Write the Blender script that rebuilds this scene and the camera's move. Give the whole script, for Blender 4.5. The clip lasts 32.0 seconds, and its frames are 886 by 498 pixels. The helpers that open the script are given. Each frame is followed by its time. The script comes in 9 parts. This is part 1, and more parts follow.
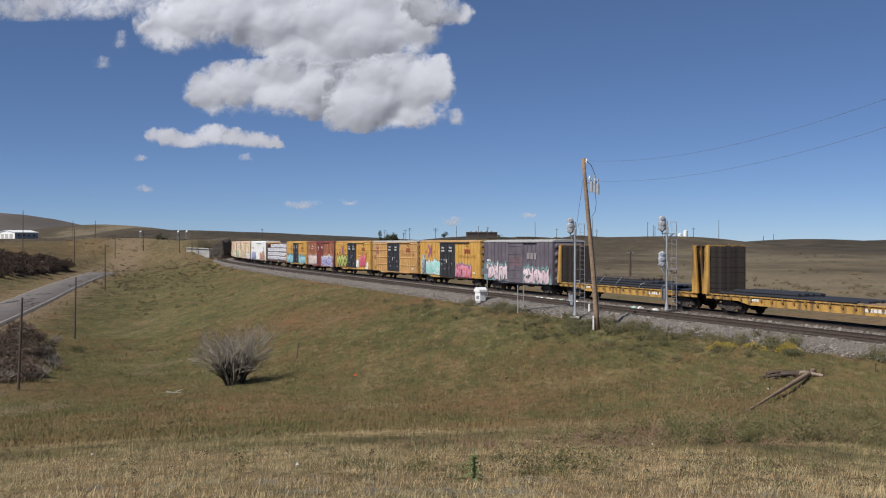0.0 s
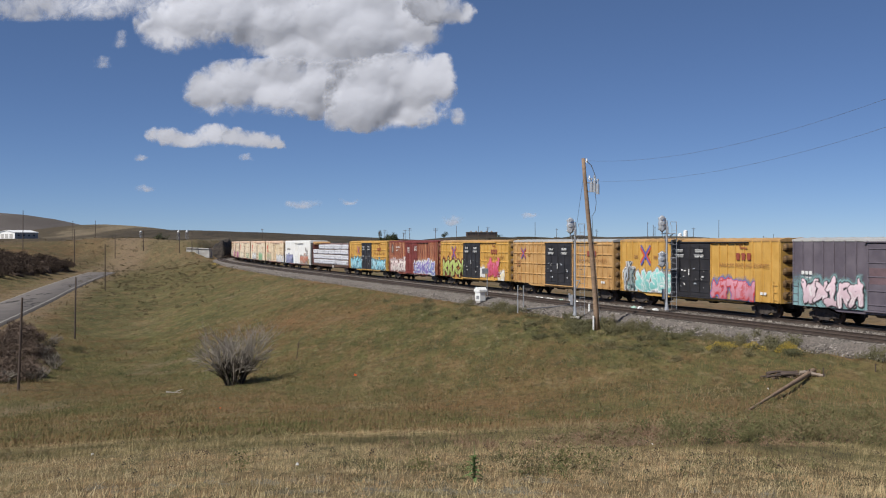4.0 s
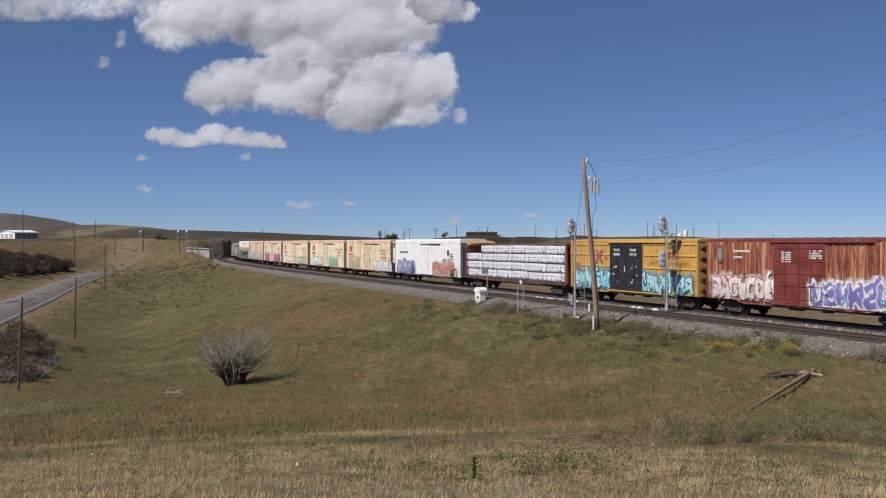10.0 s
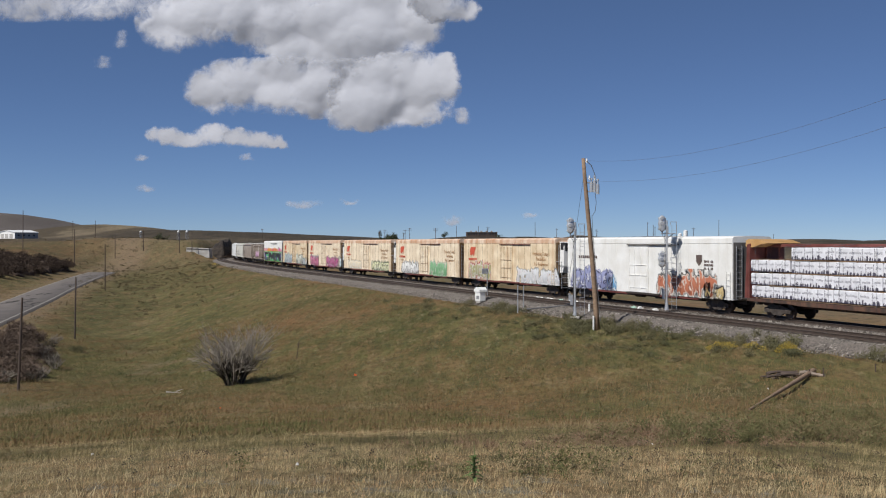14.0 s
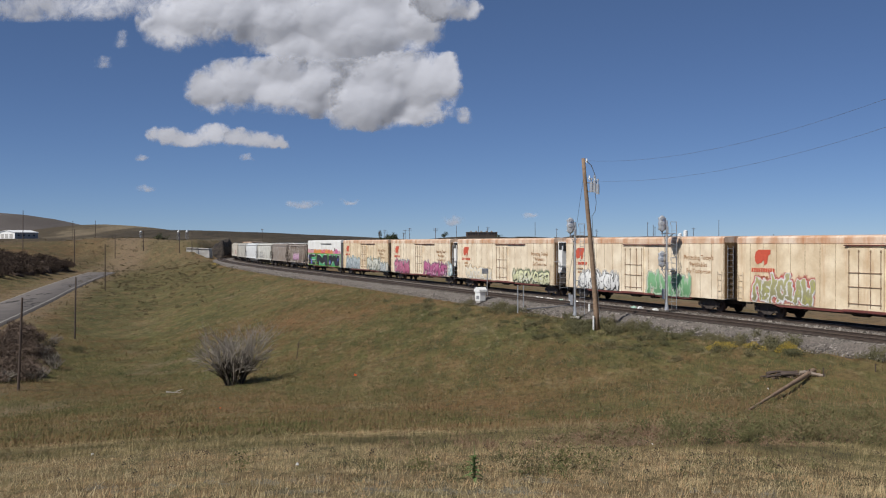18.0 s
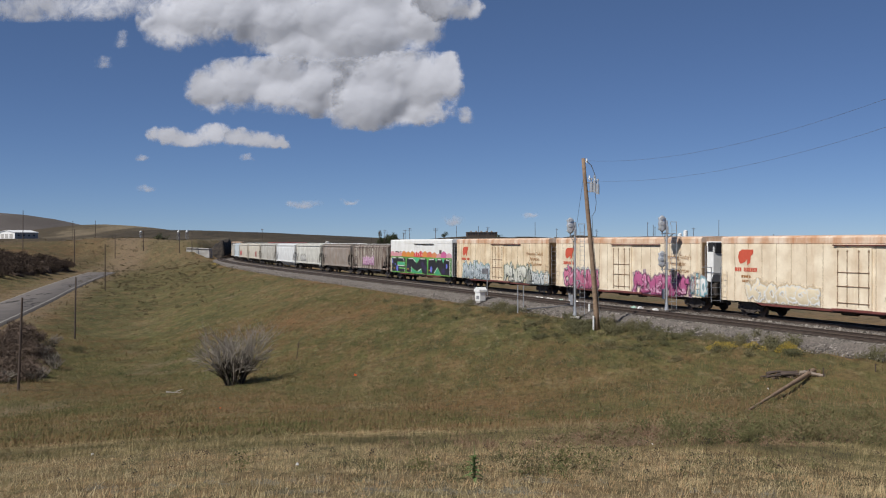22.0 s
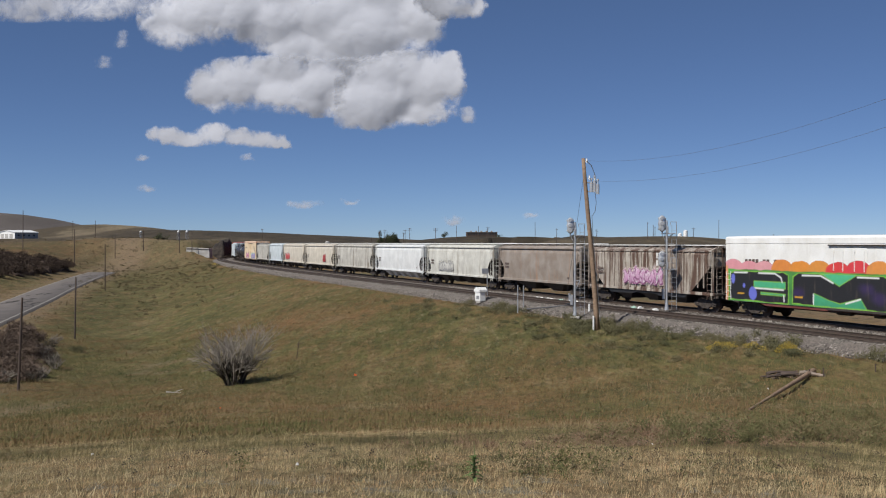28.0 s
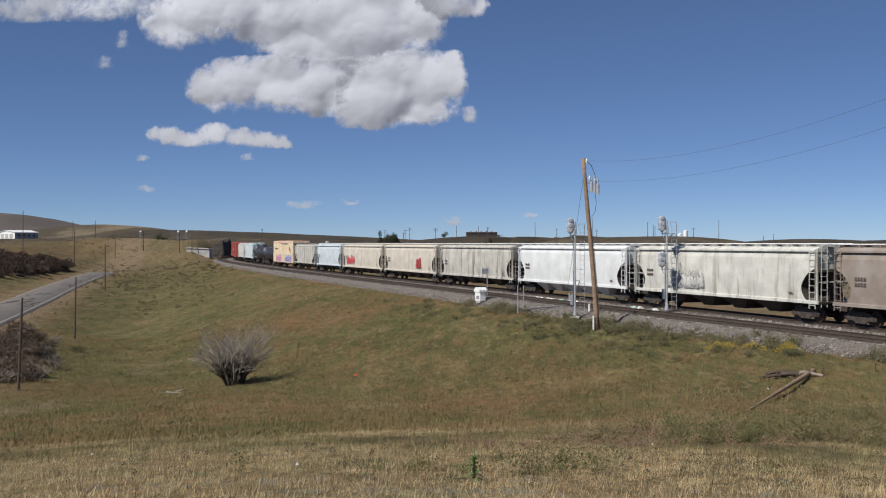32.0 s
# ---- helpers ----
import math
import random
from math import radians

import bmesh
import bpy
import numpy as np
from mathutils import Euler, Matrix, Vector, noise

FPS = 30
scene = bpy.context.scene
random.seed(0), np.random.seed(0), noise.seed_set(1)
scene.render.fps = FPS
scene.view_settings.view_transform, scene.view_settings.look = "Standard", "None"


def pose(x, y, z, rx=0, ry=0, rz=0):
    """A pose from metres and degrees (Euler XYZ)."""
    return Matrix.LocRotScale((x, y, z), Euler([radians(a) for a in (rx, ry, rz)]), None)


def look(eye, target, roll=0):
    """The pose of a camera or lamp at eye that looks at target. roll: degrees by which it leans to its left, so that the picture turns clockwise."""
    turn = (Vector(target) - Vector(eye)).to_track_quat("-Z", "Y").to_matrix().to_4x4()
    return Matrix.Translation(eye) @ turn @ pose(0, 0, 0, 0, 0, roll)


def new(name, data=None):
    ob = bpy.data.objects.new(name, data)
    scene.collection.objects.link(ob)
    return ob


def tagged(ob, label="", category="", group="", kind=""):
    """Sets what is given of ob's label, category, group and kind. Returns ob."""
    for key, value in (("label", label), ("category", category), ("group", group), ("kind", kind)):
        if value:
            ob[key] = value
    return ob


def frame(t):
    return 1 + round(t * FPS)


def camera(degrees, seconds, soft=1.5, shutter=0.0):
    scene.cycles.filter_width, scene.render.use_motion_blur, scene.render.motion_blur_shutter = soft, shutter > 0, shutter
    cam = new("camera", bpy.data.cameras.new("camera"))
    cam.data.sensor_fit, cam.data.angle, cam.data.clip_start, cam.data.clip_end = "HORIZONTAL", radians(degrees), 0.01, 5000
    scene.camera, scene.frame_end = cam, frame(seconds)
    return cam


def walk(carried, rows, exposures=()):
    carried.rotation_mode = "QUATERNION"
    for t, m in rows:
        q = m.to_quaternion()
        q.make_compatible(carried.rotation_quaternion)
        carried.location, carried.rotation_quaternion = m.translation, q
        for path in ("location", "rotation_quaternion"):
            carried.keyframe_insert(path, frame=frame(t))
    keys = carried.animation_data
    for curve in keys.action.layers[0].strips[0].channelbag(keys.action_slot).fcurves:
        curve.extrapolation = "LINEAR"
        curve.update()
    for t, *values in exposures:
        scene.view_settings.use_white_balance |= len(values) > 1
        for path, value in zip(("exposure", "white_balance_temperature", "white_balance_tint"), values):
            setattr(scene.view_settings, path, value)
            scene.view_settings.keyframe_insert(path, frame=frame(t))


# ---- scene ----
# A long freight train passes a signal location in dry prairie hills; the camera stands still on a bank.
EYE_Z = 4.785            # eye above the rail heads, which are z = 0
cam = camera(46.63, 32.0, soft=1.1, shutter=0.18)
walk(cam, [(0.0, pose(0, 0, EYE_Z, 89.667, 0, 0)), (32.0, pose(0, 0, EYE_Z, 89.667, 0, 0))],
     exposures=[(0.0, 0.20), (6.0, 0.17), (13.0, 0.07), (19.0, 0.02), (25.0, 0.02), (28.5, 0.10), (32.0, 0.17)])

# ---- daylight ----
SUN_FROM = Vector((-0.53, -0.44, 0.73)).normalized()
world = bpy.data.worlds.new("world")
scene.world = world
world.use_nodes = True
wn = world.node_tree.nodes
sky = wn.new("ShaderNodeTexSky")
sky.sky_type = 'NISHITA'
sky.sun_disc = False
sky.sun_elevation = math.asin(SUN_FROM.z)
sky.sun_rotation = math.atan2(SUN_FROM.x, SUN_FROM.y)
sky.altitude = 1900
sky.air_density = 0.6
sky.dust_density = 0.0
sky.ozone_density = 3.0
wn["Background"].inputs[1].default_value = 0.0595
tint = wn.new("ShaderNodeMix")          # the clear, deep blue of high dry air
tint.data_type, tint.blend_type = 'RGBA', 'MULTIPLY'
tint.inputs[0].default_value = 1.0
tint.inputs[7].default_value = (0.89, 0.965, 1.13, 1)
world.node_tree.links.new(sky.outputs[0], tint.inputs[6])
even = wn.new("ShaderNodeMix")          # light scattered evenly by the air
even.data_type = 'RGBA'
even.inputs[0].default_value = 0.13
even.inputs[7].default_value = (2.6, 4.5, 8.0, 1)
world.node_tree.links.new(tint.outputs[2], even.inputs[6])
world.node_tree.links.new(even.outputs[2], wn["Background"].inputs[0])
sun = new("sun", bpy.data.lights.new("sun", 'SUN'))
sun.data.energy = 5.0
sun.data.angle = radians(0.53)
sun.data.color = (1.0, 0.965, 0.915)
sun.matrix_world = look(SUN_FROM * 100, (0, 0, 0))


# ---- materials ----
def mat(name, rough=0.7, metal=0.0):
    m = bpy.data.materials.new(name)
    m.use_nodes = True
    b = m.node_tree.nodes["Principled BSDF"]
    b.inputs["Roughness"].default_value = rough
    b.inputs["Metallic"].default_value = metal
    return m, m.node_tree.nodes, m.node_tree.links, b


def ramp(nodes, stops, interp='LINEAR'):
    r = nodes.new("ShaderNodeValToRGB")
    r.color_ramp.interpolation = interp
    e = r.color_ramp.elements
    while len(e) < len(stops):
        e.new(0.5)
    for el, (pos, col) in zip(e, stops):
        el.position = pos
        el.color = (*col, 1) if len(col) == 3 else col
    return r


def noise_node(nodes, links, coord, scale, detail=6, rough=0.6, stretch=(1, 1, 1), dist=0.0):
    mp = nodes.new("ShaderNodeMapping")
    mp.inputs["Scale"].default_value = stretch
    links.new(coord, mp.inputs[0])
    n = nodes.new("ShaderNodeTexNoise")
    n.inputs["Scale"].default_value = scale
    n.inputs["Detail"].default_value = detail
    n.inputs["Roughness"].default_value = rough
    n.inputs["Distortion"].default_value = dist
    links.new(mp.outputs[0], n.inputs["Vector"])
    return n.outputs["Fac"]


def mixcol(nodes, links, fac, a, b, blend='MIX'):
    m = nodes.new("ShaderNodeMix")
    m.data_type = 'RGBA'
    m.blend_type = blend
    for sock, val in ((m.inputs[0], fac), (m.inputs[6], a), (m.inputs[7], b)):
        if isinstance(val, (int, float)):
            sock.default_value = val
        elif isinstance(val, tuple):
            sock.default_value = (*val, 1)
        else:
            links.new(val, sock)
    return m.outputs[2]


def bump(nodes, links, b, height, strength=0.3, dist=0.02):
    n = nodes.new("ShaderNodeBump")
    n.inputs["Strength"].default_value = strength
    n.inputs["Distance"].default_value = dist
    links.new(height, n.inputs["Height"])
    links.new(n.outputs[0], b.inputs["Normal"])


def painted(name, col, rust=(0.12, 0.055, 0.03), grime=0.35, streak=0.5, fade=None, rough=0.55, metal=0.0, runs=(0.54, 0.74)):
    """Weathered car paint: cloudy fading, vertical streaks of dirt and rust, fine grain."""
    m, nd, lk, b = mat(name, rough, metal)
    tc = nd.new("ShaderNodeTexCoord").outputs["Object"]
    cloud = noise_node(nd, lk, tc, 0.7, 5, 0.6)
    run = noise_node(nd, lk, tc, 2.2, 6, 0.65, (1, 1, 0.10))
    grain = noise_node(nd, lk, tc, 18, 4, 0.6)
    fade = fade or tuple(min(1, c * 1.25 + 0.02) for c in col)
    base = mixcol(nd, lk, ramp_out(nd, lk, cloud, 0.38, 0.66), tuple(c * 0.88 for c in col), fade)
    dark = mixcol(nd, lk, ramp_out(nd, lk, run, runs[0], runs[1], streak), base, rust)
    dirt = mixcol(nd, lk, ramp_out(nd, lk, grain, 0.45, 0.75, grime * 0.5), dark, (0.06, 0.05, 0.045))
    lk.new(dirt, b.inputs["Base Color"])
    bump(nd, lk, b, grain, 0.15, 0.01)
    return m


def ramp_out(nd, lk, src, lo, hi, top=1.0):
    r = nd.new("ShaderNodeMapRange")
    r.inputs[1].default_value, r.inputs[2].default_value = lo, hi
    r.inputs[3].default_value, r.inputs[4].default_value = 0.0, top
    lk.new(src, r.inputs[0])
    return r.outputs[0]


def plain(name, col, rough=0.7, metal=0.0, var=0.25, scale=6.0):
    """A plain painted or bare surface with slight mottling."""
    m, nd, lk, b = mat(name, rough, metal)
    tc = nd.new("ShaderNodeTexCoord").outputs["Object"]
    n = noise_node(nd, lk, tc, scale, 6, 0.65)
    c = mixcol(nd, lk, ramp_out(nd, lk, n, 0.3, 0.7), tuple(x * (1 - var) for x in col), tuple(min(1, x * (1 + var)) for x in col))
    lk.new(c, b.inputs["Base Color"])
    bump(nd, lk, b, n, 0.2, 0.01)
    return m


def ground_material():
    """Prairie: attributes green, dry, gravel pick the cover; noise at three scales breaks it up; cloud shade and haze
    on the far hills are painted in.
    """
    m, nd, lk, b = mat("prairie_ground", 0.95)
    b.inputs["Specular IOR Level"].default_value = 0.15
    tc = nd.new("ShaderNodeNewGeometry").outputs["Position"]

    def attr(n):
        a = nd.new("ShaderNodeAttribute")
        a.attribute_name = n
        return a.outputs["Fac"]
    big = noise_node(nd, lk, tc, 0.045, 6, 0.6)
    mid = noise_node(nd, lk, tc, 0.35, 7, 0.7, (1, 0.32, 0.7))
    fine = noise_node(nd, lk, tc, 3.0, 7, 0.75, (1, 0.4, 0.8))
    straw = mixcol(nd, lk, ramp_out(nd, lk, mid, 0.42, 0.58), (0.13, 0.092, 0.043), (0.235, 0.178, 0.092))
    rusty = mixcol(nd, lk, ramp_out(nd, lk, big, 0.44, 0.56), (0.112, 0.088, 0.035), (0.175, 0.098, 0.045))
    green = mixcol(nd, lk, ramp_out(nd, lk, mid, 0.42, 0.58), (0.058, 0.065, 0.022), (0.118, 0.108, 0.040))
    far = mixcol(nd, lk, ramp_out(nd, lk, big, 0.35, 0.65), (0.125, 0.100, 0.066), (0.180, 0.145, 0.098))
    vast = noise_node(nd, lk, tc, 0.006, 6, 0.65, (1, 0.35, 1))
    # these dark bands in the ground colour stand in for cloud shadow
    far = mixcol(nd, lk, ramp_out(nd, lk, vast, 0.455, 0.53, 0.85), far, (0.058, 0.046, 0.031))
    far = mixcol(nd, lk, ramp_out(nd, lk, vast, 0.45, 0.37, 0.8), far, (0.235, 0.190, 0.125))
    soil = mixcol(nd, lk, ramp_out(nd, lk, fine, 0.3, 0.7), (0.17, 0.12, 0.075), (0.27, 0.20, 0.14))
    c = mixcol(nd, lk, attr("dry"), rusty, straw)
    gr = nd.new("ShaderNodeMath")
    gr.operation = 'MULTIPLY_ADD'
    lk.new(mid, gr.inputs[0])
    gr.inputs[1].default_value = 1.6
    gr.inputs[2].default_value = -0.8
    gr2 = nd.new("ShaderNodeMath")
    gr2.operation = 'ADD'
    gr2.use_clamp = True
    lk.new(gr.outputs[0], gr2.inputs[0])
    lk.new(attr("green"), gr2.inputs[1])
    c = mixcol(nd, lk, gr2.outputs[0], c, green)
    patchy = noise_node(nd, lk, tc, 0.8, 6, 0.68, (1, 0.28, 0.7))
    c = mixcol(nd, lk, ramp_out(nd, lk, patchy, 0.51, 0.60, 0.55), c, (0.168, 0.103, 0.050))
    c = mixcol(nd, lk, ramp_out(nd, lk, patchy, 0.48, 0.38, 0.65), c, (0.062, 0.068, 0.026))
    tuft = noise_node(nd, lk, tc, 1.7, 6, 0.7, (1, 0.28, 0.7))
    c = mixcol(nd, lk, ramp_out(nd, lk, tuft, 0.55, 0.63, 0.42), c, (0.25, 0.195, 0.115))
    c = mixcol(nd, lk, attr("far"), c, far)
    c = mixcol(nd, lk, attr("bare"), c, soil)
    spot = nd.new("ShaderNodeTexVoronoi")
    spot.inputs["Scale"].default_value = 0.55
    spot.inputs["Randomness"].default_value = 1.0
    lk.new(tc, spot.inputs["Vector"])
    scrub = nd.new("ShaderNodeMath")
    scrub.operation = 'MULTIPLY'
    lk.new(ramp_out(nd, lk, spot.outputs["Distance"], 0.34, 0.10, 0.85), scrub.inputs[0])
    lk.new(ramp_out(nd, lk, big, 0.40, 0.62, 1.0), scrub.inputs[1])
    c = mixcol(nd, lk, scrub.outputs[0], c, (0.055, 0.050, 0.026))
    pale = noise_node(nd, lk, tc, 0.16, 7, 0.75, (1, 0.35, 0.7))
    c = mixcol(nd, lk, ramp_out(nd, lk, pale, 0.52, 0.68, 0.42), c, (0.235, 0.175, 0.09))
    # cloud shadow on the far hills, painted in as darker ground
    c = mixcol(nd, lk, attr("cloud_shade"), c, mixcol(nd, lk, ramp_out(nd, lk, big, 0.42, 0.58), (0.028, 0.024, 0.018), (0.064, 0.051, 0.035)))
    # grey of the farthest mountain: its haze put into the ground colour
    c = mixcol(nd, lk, attr("stone"), c, mixcol(nd, lk, ramp_out(nd, lk, vast, 0.40, 0.60), (0.098, 0.086, 0.082), (0.150, 0.132, 0.122)))
    c = mixcol(nd, lk, ramp_out(nd, lk, fine, 0.46, 0.62, 0.75), c, mixcol(nd, lk, 1.0, c, (0.45, 0.45, 0.42), 'MULTIPLY'))
    lk.new(c, b.inputs["Base Color"])
    lump = nd.new("ShaderNodeMath")
    lump.operation = 'MULTIPLY_ADD'
    lk.new(mid, lump.inputs[0])
    lump.inputs[1].default_value = 2.6
    lk.new(fine, lump.inputs[2])
    bump(nd, lk, b, lump.outputs[0], 0.75, 0.16)
    return m


def grass_material(name, cols):
    m, nd, lk, b = mat(name, 0.85)
    b.inputs["Specular IOR Level"].default_value = 0.2
    geo = nd.new("ShaderNodeNewGeometry")
    big = noise_node(nd, lk, geo.outputs["Position"], 0.22, 5, 0.6)
    add = nd.new("ShaderNodeMath")
    add.operation = 'MULTIPLY_ADD'
    lk.new(geo.outputs["Random Per Island"], add.inputs[0])
    add.inputs[1].default_value = 0.45
    mul = nd.new("ShaderNodeMapRange")
    lk.new(big, mul.inputs[0])
    mul.inputs[1].default_value, mul.inputs[2].default_value = 0.3, 0.7
    mul.inputs[3].default_value, mul.inputs[4].default_value = 0.0, 0.55
    lk.new(mul.outputs[0], add.inputs[2])
    r = ramp(nd, [(i / (len(cols) - 1), c) for i, c in enumerate(cols)])
    lk.new(add.outputs[0], r.inputs[0])
    lk.new(r.outputs[0], b.inputs["Base Color"])
    return m


def ballast_material():
    m, nd, lk, b = mat("ballast_stone", 0.9)
    tc = nd.new("ShaderNodeNewGeometry").outputs["Position"]
    v = nd.new("ShaderNodeTexVoronoi")
    v.inputs["Scale"].default_value = 14
    lk.new(tc, v.inputs["Vector"])
    big = noise_node(nd, lk, tc, 0.5, 5, 0.6)
    r = ramp(nd, [(0.0, (0.052, 0.045, 0.038)), (0.5, (0.125, 0.108, 0.092)), (1.0, (0.23, 0.205, 0.178))])
    lk.new(v.outputs["Color"], r.inputs[0])
    c = mixcol(nd, lk, ramp_out(nd, lk, big, 0.4, 0.7, 0.5), r.outputs[0], (0.15, 0.12, 0.10))
    lk.new(c, b.inputs["Base Color"])
    bump(nd, lk, b, v.outputs["Distance"], 0.9, 0.06)
    return m


M_GROUND = ground_material()
M_BALLAST = ballast_material()
M_RAIL = plain("worn_rail_steel", (0.10, 0.075, 0.06), 0.5, 0.5, 0.3, 3)
M_TIE = plain("creosoted_timber", (0.055, 0.042, 0.034), 0.9, 0, 0.4, 5)
M_ROAD = plain("worn_asphalt", (0.115, 0.100, 0.090), 1.0, 0, 0.22, 0.6)
M_WOOD = plain("weathered_pole_timber", (0.215, 0.145, 0.095), 0.85, 0, 0.35, 4)
M_WOOD_GREY = plain("grey_weathered_timber", (0.24, 0.19, 0.15), 0.9, 0, 0.4, 4)
M_DARKWOOD = plain("dark_pole_timber", (0.07, 0.05, 0.04), 0.9, 0, 0.3, 4)
M_ALU = plain("aluminium_paint", (0.56, 0.57, 0.58), 0.36, 0.55, 0.15, 5)
M_GALV = plain("galvanised_steel", (0.36, 0.37, 0.39), 0.5, 0.6, 0.2, 6)
M_WIRE = plain("dark_cable", (0.08, 0.08, 0.085), 0.6)
M_WHITE = plain("white_paint", (0.74, 0.74, 0.72), 0.5, 0, 0.08, 3)
# dull white of the shed; also the painted shade on the warehouse wall
M_DULL = plain("weathered_shaded_whitewash", (0.36, 0.35, 0.33), 0.9, 0, 0.25, 0.7)
M_CONC = plain("concrete", (0.42, 0.40, 0.37), 0.9, 0, 0.2, 3)
M_BLACK = plain("black_paint", (0.022, 0.022, 0.024), 0.5, 0, 0.3, 4)
M_UNDER = plain("grimy_underframe_steel", (0.045, 0.036, 0.03), 0.75, 0.1, 0.35, 4)
M_TRUCK = plain("dusty_cast_steel", (0.062, 0.050, 0.042), 0.7, 0.2, 0.4, 5)
M_WHEEL = plain("rusty_wheel_steel", (0.10, 0.07, 0.055), 0.6, 0.4, 0.3, 4)


# ---- mesh helpers ----
def link_bm(name, bm, material, parent=None, label="", smooth=False):
    me = bpy.data.meshes.new(name)
    bm.normal_update()
    bm.to_mesh(me)
    bm.free()
    me.materials.append(material)
    if smooth:
        me.polygons.foreach_set("use_smooth", [True] * len(me.polygons))
    ob = new(name, me)
    ob.parent = parent
    if label:
        ob["label"] = label
    return ob


def part(name, bm, material, parent, label="", smooth=False):
    return link_bm(name, bm, material, parent, label, smooth)


def share(name, ob, parent, m):
    """Another object on the mesh of ob."""
    o = new(name, ob.data)
    o.parent = parent
    o.matrix_basis = m
    return o


def empty(name, label, category, group="", m=None):
    ob = new(name)
    tagged(ob, label, category, group)
    if m is not None:
        ob.matrix_basis = m
    return ob


def box(bm, c, s, m=None, bevel=0.0):
    """A box of size s about c, with chamfered edges where bevel is given."""
    r = bmesh.ops.create_cube(bm, size=1.0)
    vs = r["verts"]
    bmesh.ops.scale(bm, vec=s, verts=vs)
    bmesh.ops.translate(bm, vec=c, verts=vs)
    if bevel:
        es = list({e for v in vs for e in v.link_edges})
        out = bmesh.ops.bevel(bm, geom=es, offset=bevel, segments=1, affect='EDGES', profile=0.5)
        vs = list({v for f in out["faces"] for v in f.verts} | {v for v in vs if v.is_valid})
    if m is not None:
        bmesh.ops.transform(bm, matrix=m, verts=vs)
    return vs


def rod(bm, a, b, r, n=8, r2=None, caps=True):
    """A round bar from a to b."""
    a, b = Vector(a), Vector(b)
    d = b - a
    m = Matrix.Translation((a + b) / 2) @ d.to_track_quat('Z', 'Y').to_matrix().to_4x4()
    return bmesh.ops.create_cone(bm, cap_ends=caps, segments=n, radius1=r, radius2=r if r2 is None else r2, depth=d.length, matrix=m)["verts"]


def prism(bm, pts, y0, y1, axis='y'):
    """The outline pts, in the x-z plane (axis y) or the y-z plane (axis x), carried from y0 to y1."""
    def at(p, t):
        return (p[0], t, p[1]) if axis == 'y' else ((t, p[0], p[1]) if axis == 'x' else (p[0], p[1], t))
    a = [bm.verts.new(at(p, y0)) for p in pts]
    b = [bm.verts.new(at(p, y1)) for p in pts]
    n = len(pts)
    fs = [bm.faces.new(a), bm.faces.new(b[::-1])]
    for i in range(n):
        fs.append(bm.faces.new((a[i], b[i], b[(i + 1) % n], a[(i + 1) % n])))
    bmesh.ops.recalc_face_normals(bm, faces=fs)
    return a + b


def loft(bm, sections, closed=True):
    """Rings of equal length joined in turn, ends capped."""
    rings = [[bm.verts.new(p) for p in sec] for sec in sections]
    n = len(rings[0])
    fs = []
    for a, b in zip(rings, rings[1:]):
        for i in range(n if closed else n - 1):
            fs.append(bm.faces.new((a[i], a[(i + 1) % n], b[(i + 1) % n], b[i])))
    if closed:
        fs.append(bm.faces.new(rings[0][::-1]))
        fs.append(bm.faces.new(rings[-1]))
    bmesh.ops.recalc_face_normals(bm, faces=fs)


def tube(bm, pts, r, n=5):
    """One continuous round cable through the points."""
    pts = [Vector(q) for q in pts]
    rings = []
    for i, q in enumerate(pts):
        d = (pts[min(i + 1, len(pts) - 1)] - pts[max(i - 1, 0)]).normalized()
        a = d.cross(Vector((0.31, 0.2, 0.93))).normalized()
        b = d.cross(a)
        rings.append([q + (a * math.cos(6.283 * k / n) + b * math.sin(6.283 * k / n)) * r for k in range(n)])
    loft(bm, rings)


def B():
    return bmesh.new()


def raw_mesh(name, verts, faces, material, smooth=False):
    """A mesh from arrays; faces all of one size."""
    me = bpy.data.meshes.new(name)
    verts = np.asarray(verts, dtype=np.float32)
    faces = np.asarray(faces, dtype=np.int32)
    k = faces.shape[1]
    me.vertices.add(len(verts))
    me.vertices.foreach_set("co", verts.ravel())
    me.loops.add(faces.size)
    me.loops.foreach_set("vertex_index", faces.ravel())
    me.polygons.add(len(faces))
    me.polygons.foreach_set("loop_start", np.arange(0, faces.size, k, dtype=np.int32))
    me.polygons.foreach_set("loop_total", np.full(len(faces), k, dtype=np.int32))
    me.polygons.foreach_set("use_smooth", np.full(len(faces), smooth))
    me.update(calc_edges=True)
    me.materials.append(material)
    return new(name, me)


# ---- the line of the railway ----
STEP = 0.5
SS = np.arange(-560, 300, STEP)
BEND_AT = [-560, -300, -270, -130, -118, -90, -60, -30, 0, 40, 80, 120, 150]
BEND = [0.0, 0.0, 0.0038, 0.0038, 0.0012, 0.00117, 0.00062, 0.00021, 0.00105, -0.0003, 0.00027, 0.00014, 0.0]
I0 = int(np.argmin(abs(SS)))
_k = np.interp(SS, BEND_AT, BEND)
HEAD = np.concatenate([[0], np.cumsum((_k[1:] + _k[:-1]) / 2 * STEP)])
HEAD = HEAD - HEAD[I0] - 1.2231
_h = (HEAD[1:] + HEAD[:-1]) / 2
LX = np.concatenate([[0], np.cumsum(np.cos(_h) * STEP)])
LY = np.concatenate([[0], np.cumsum(np.sin(_h) * STEP)])
LX = LX - LX[I0] - 23.891
LY = LY - LY[I0] + 183.611
NX, NY = -np.sin(HEAD), np.cos(HEAD)      # to the far side of the line
FAR_TRACK, NEAR_TRACK = 1.2, -3.55        # track centres, across the line


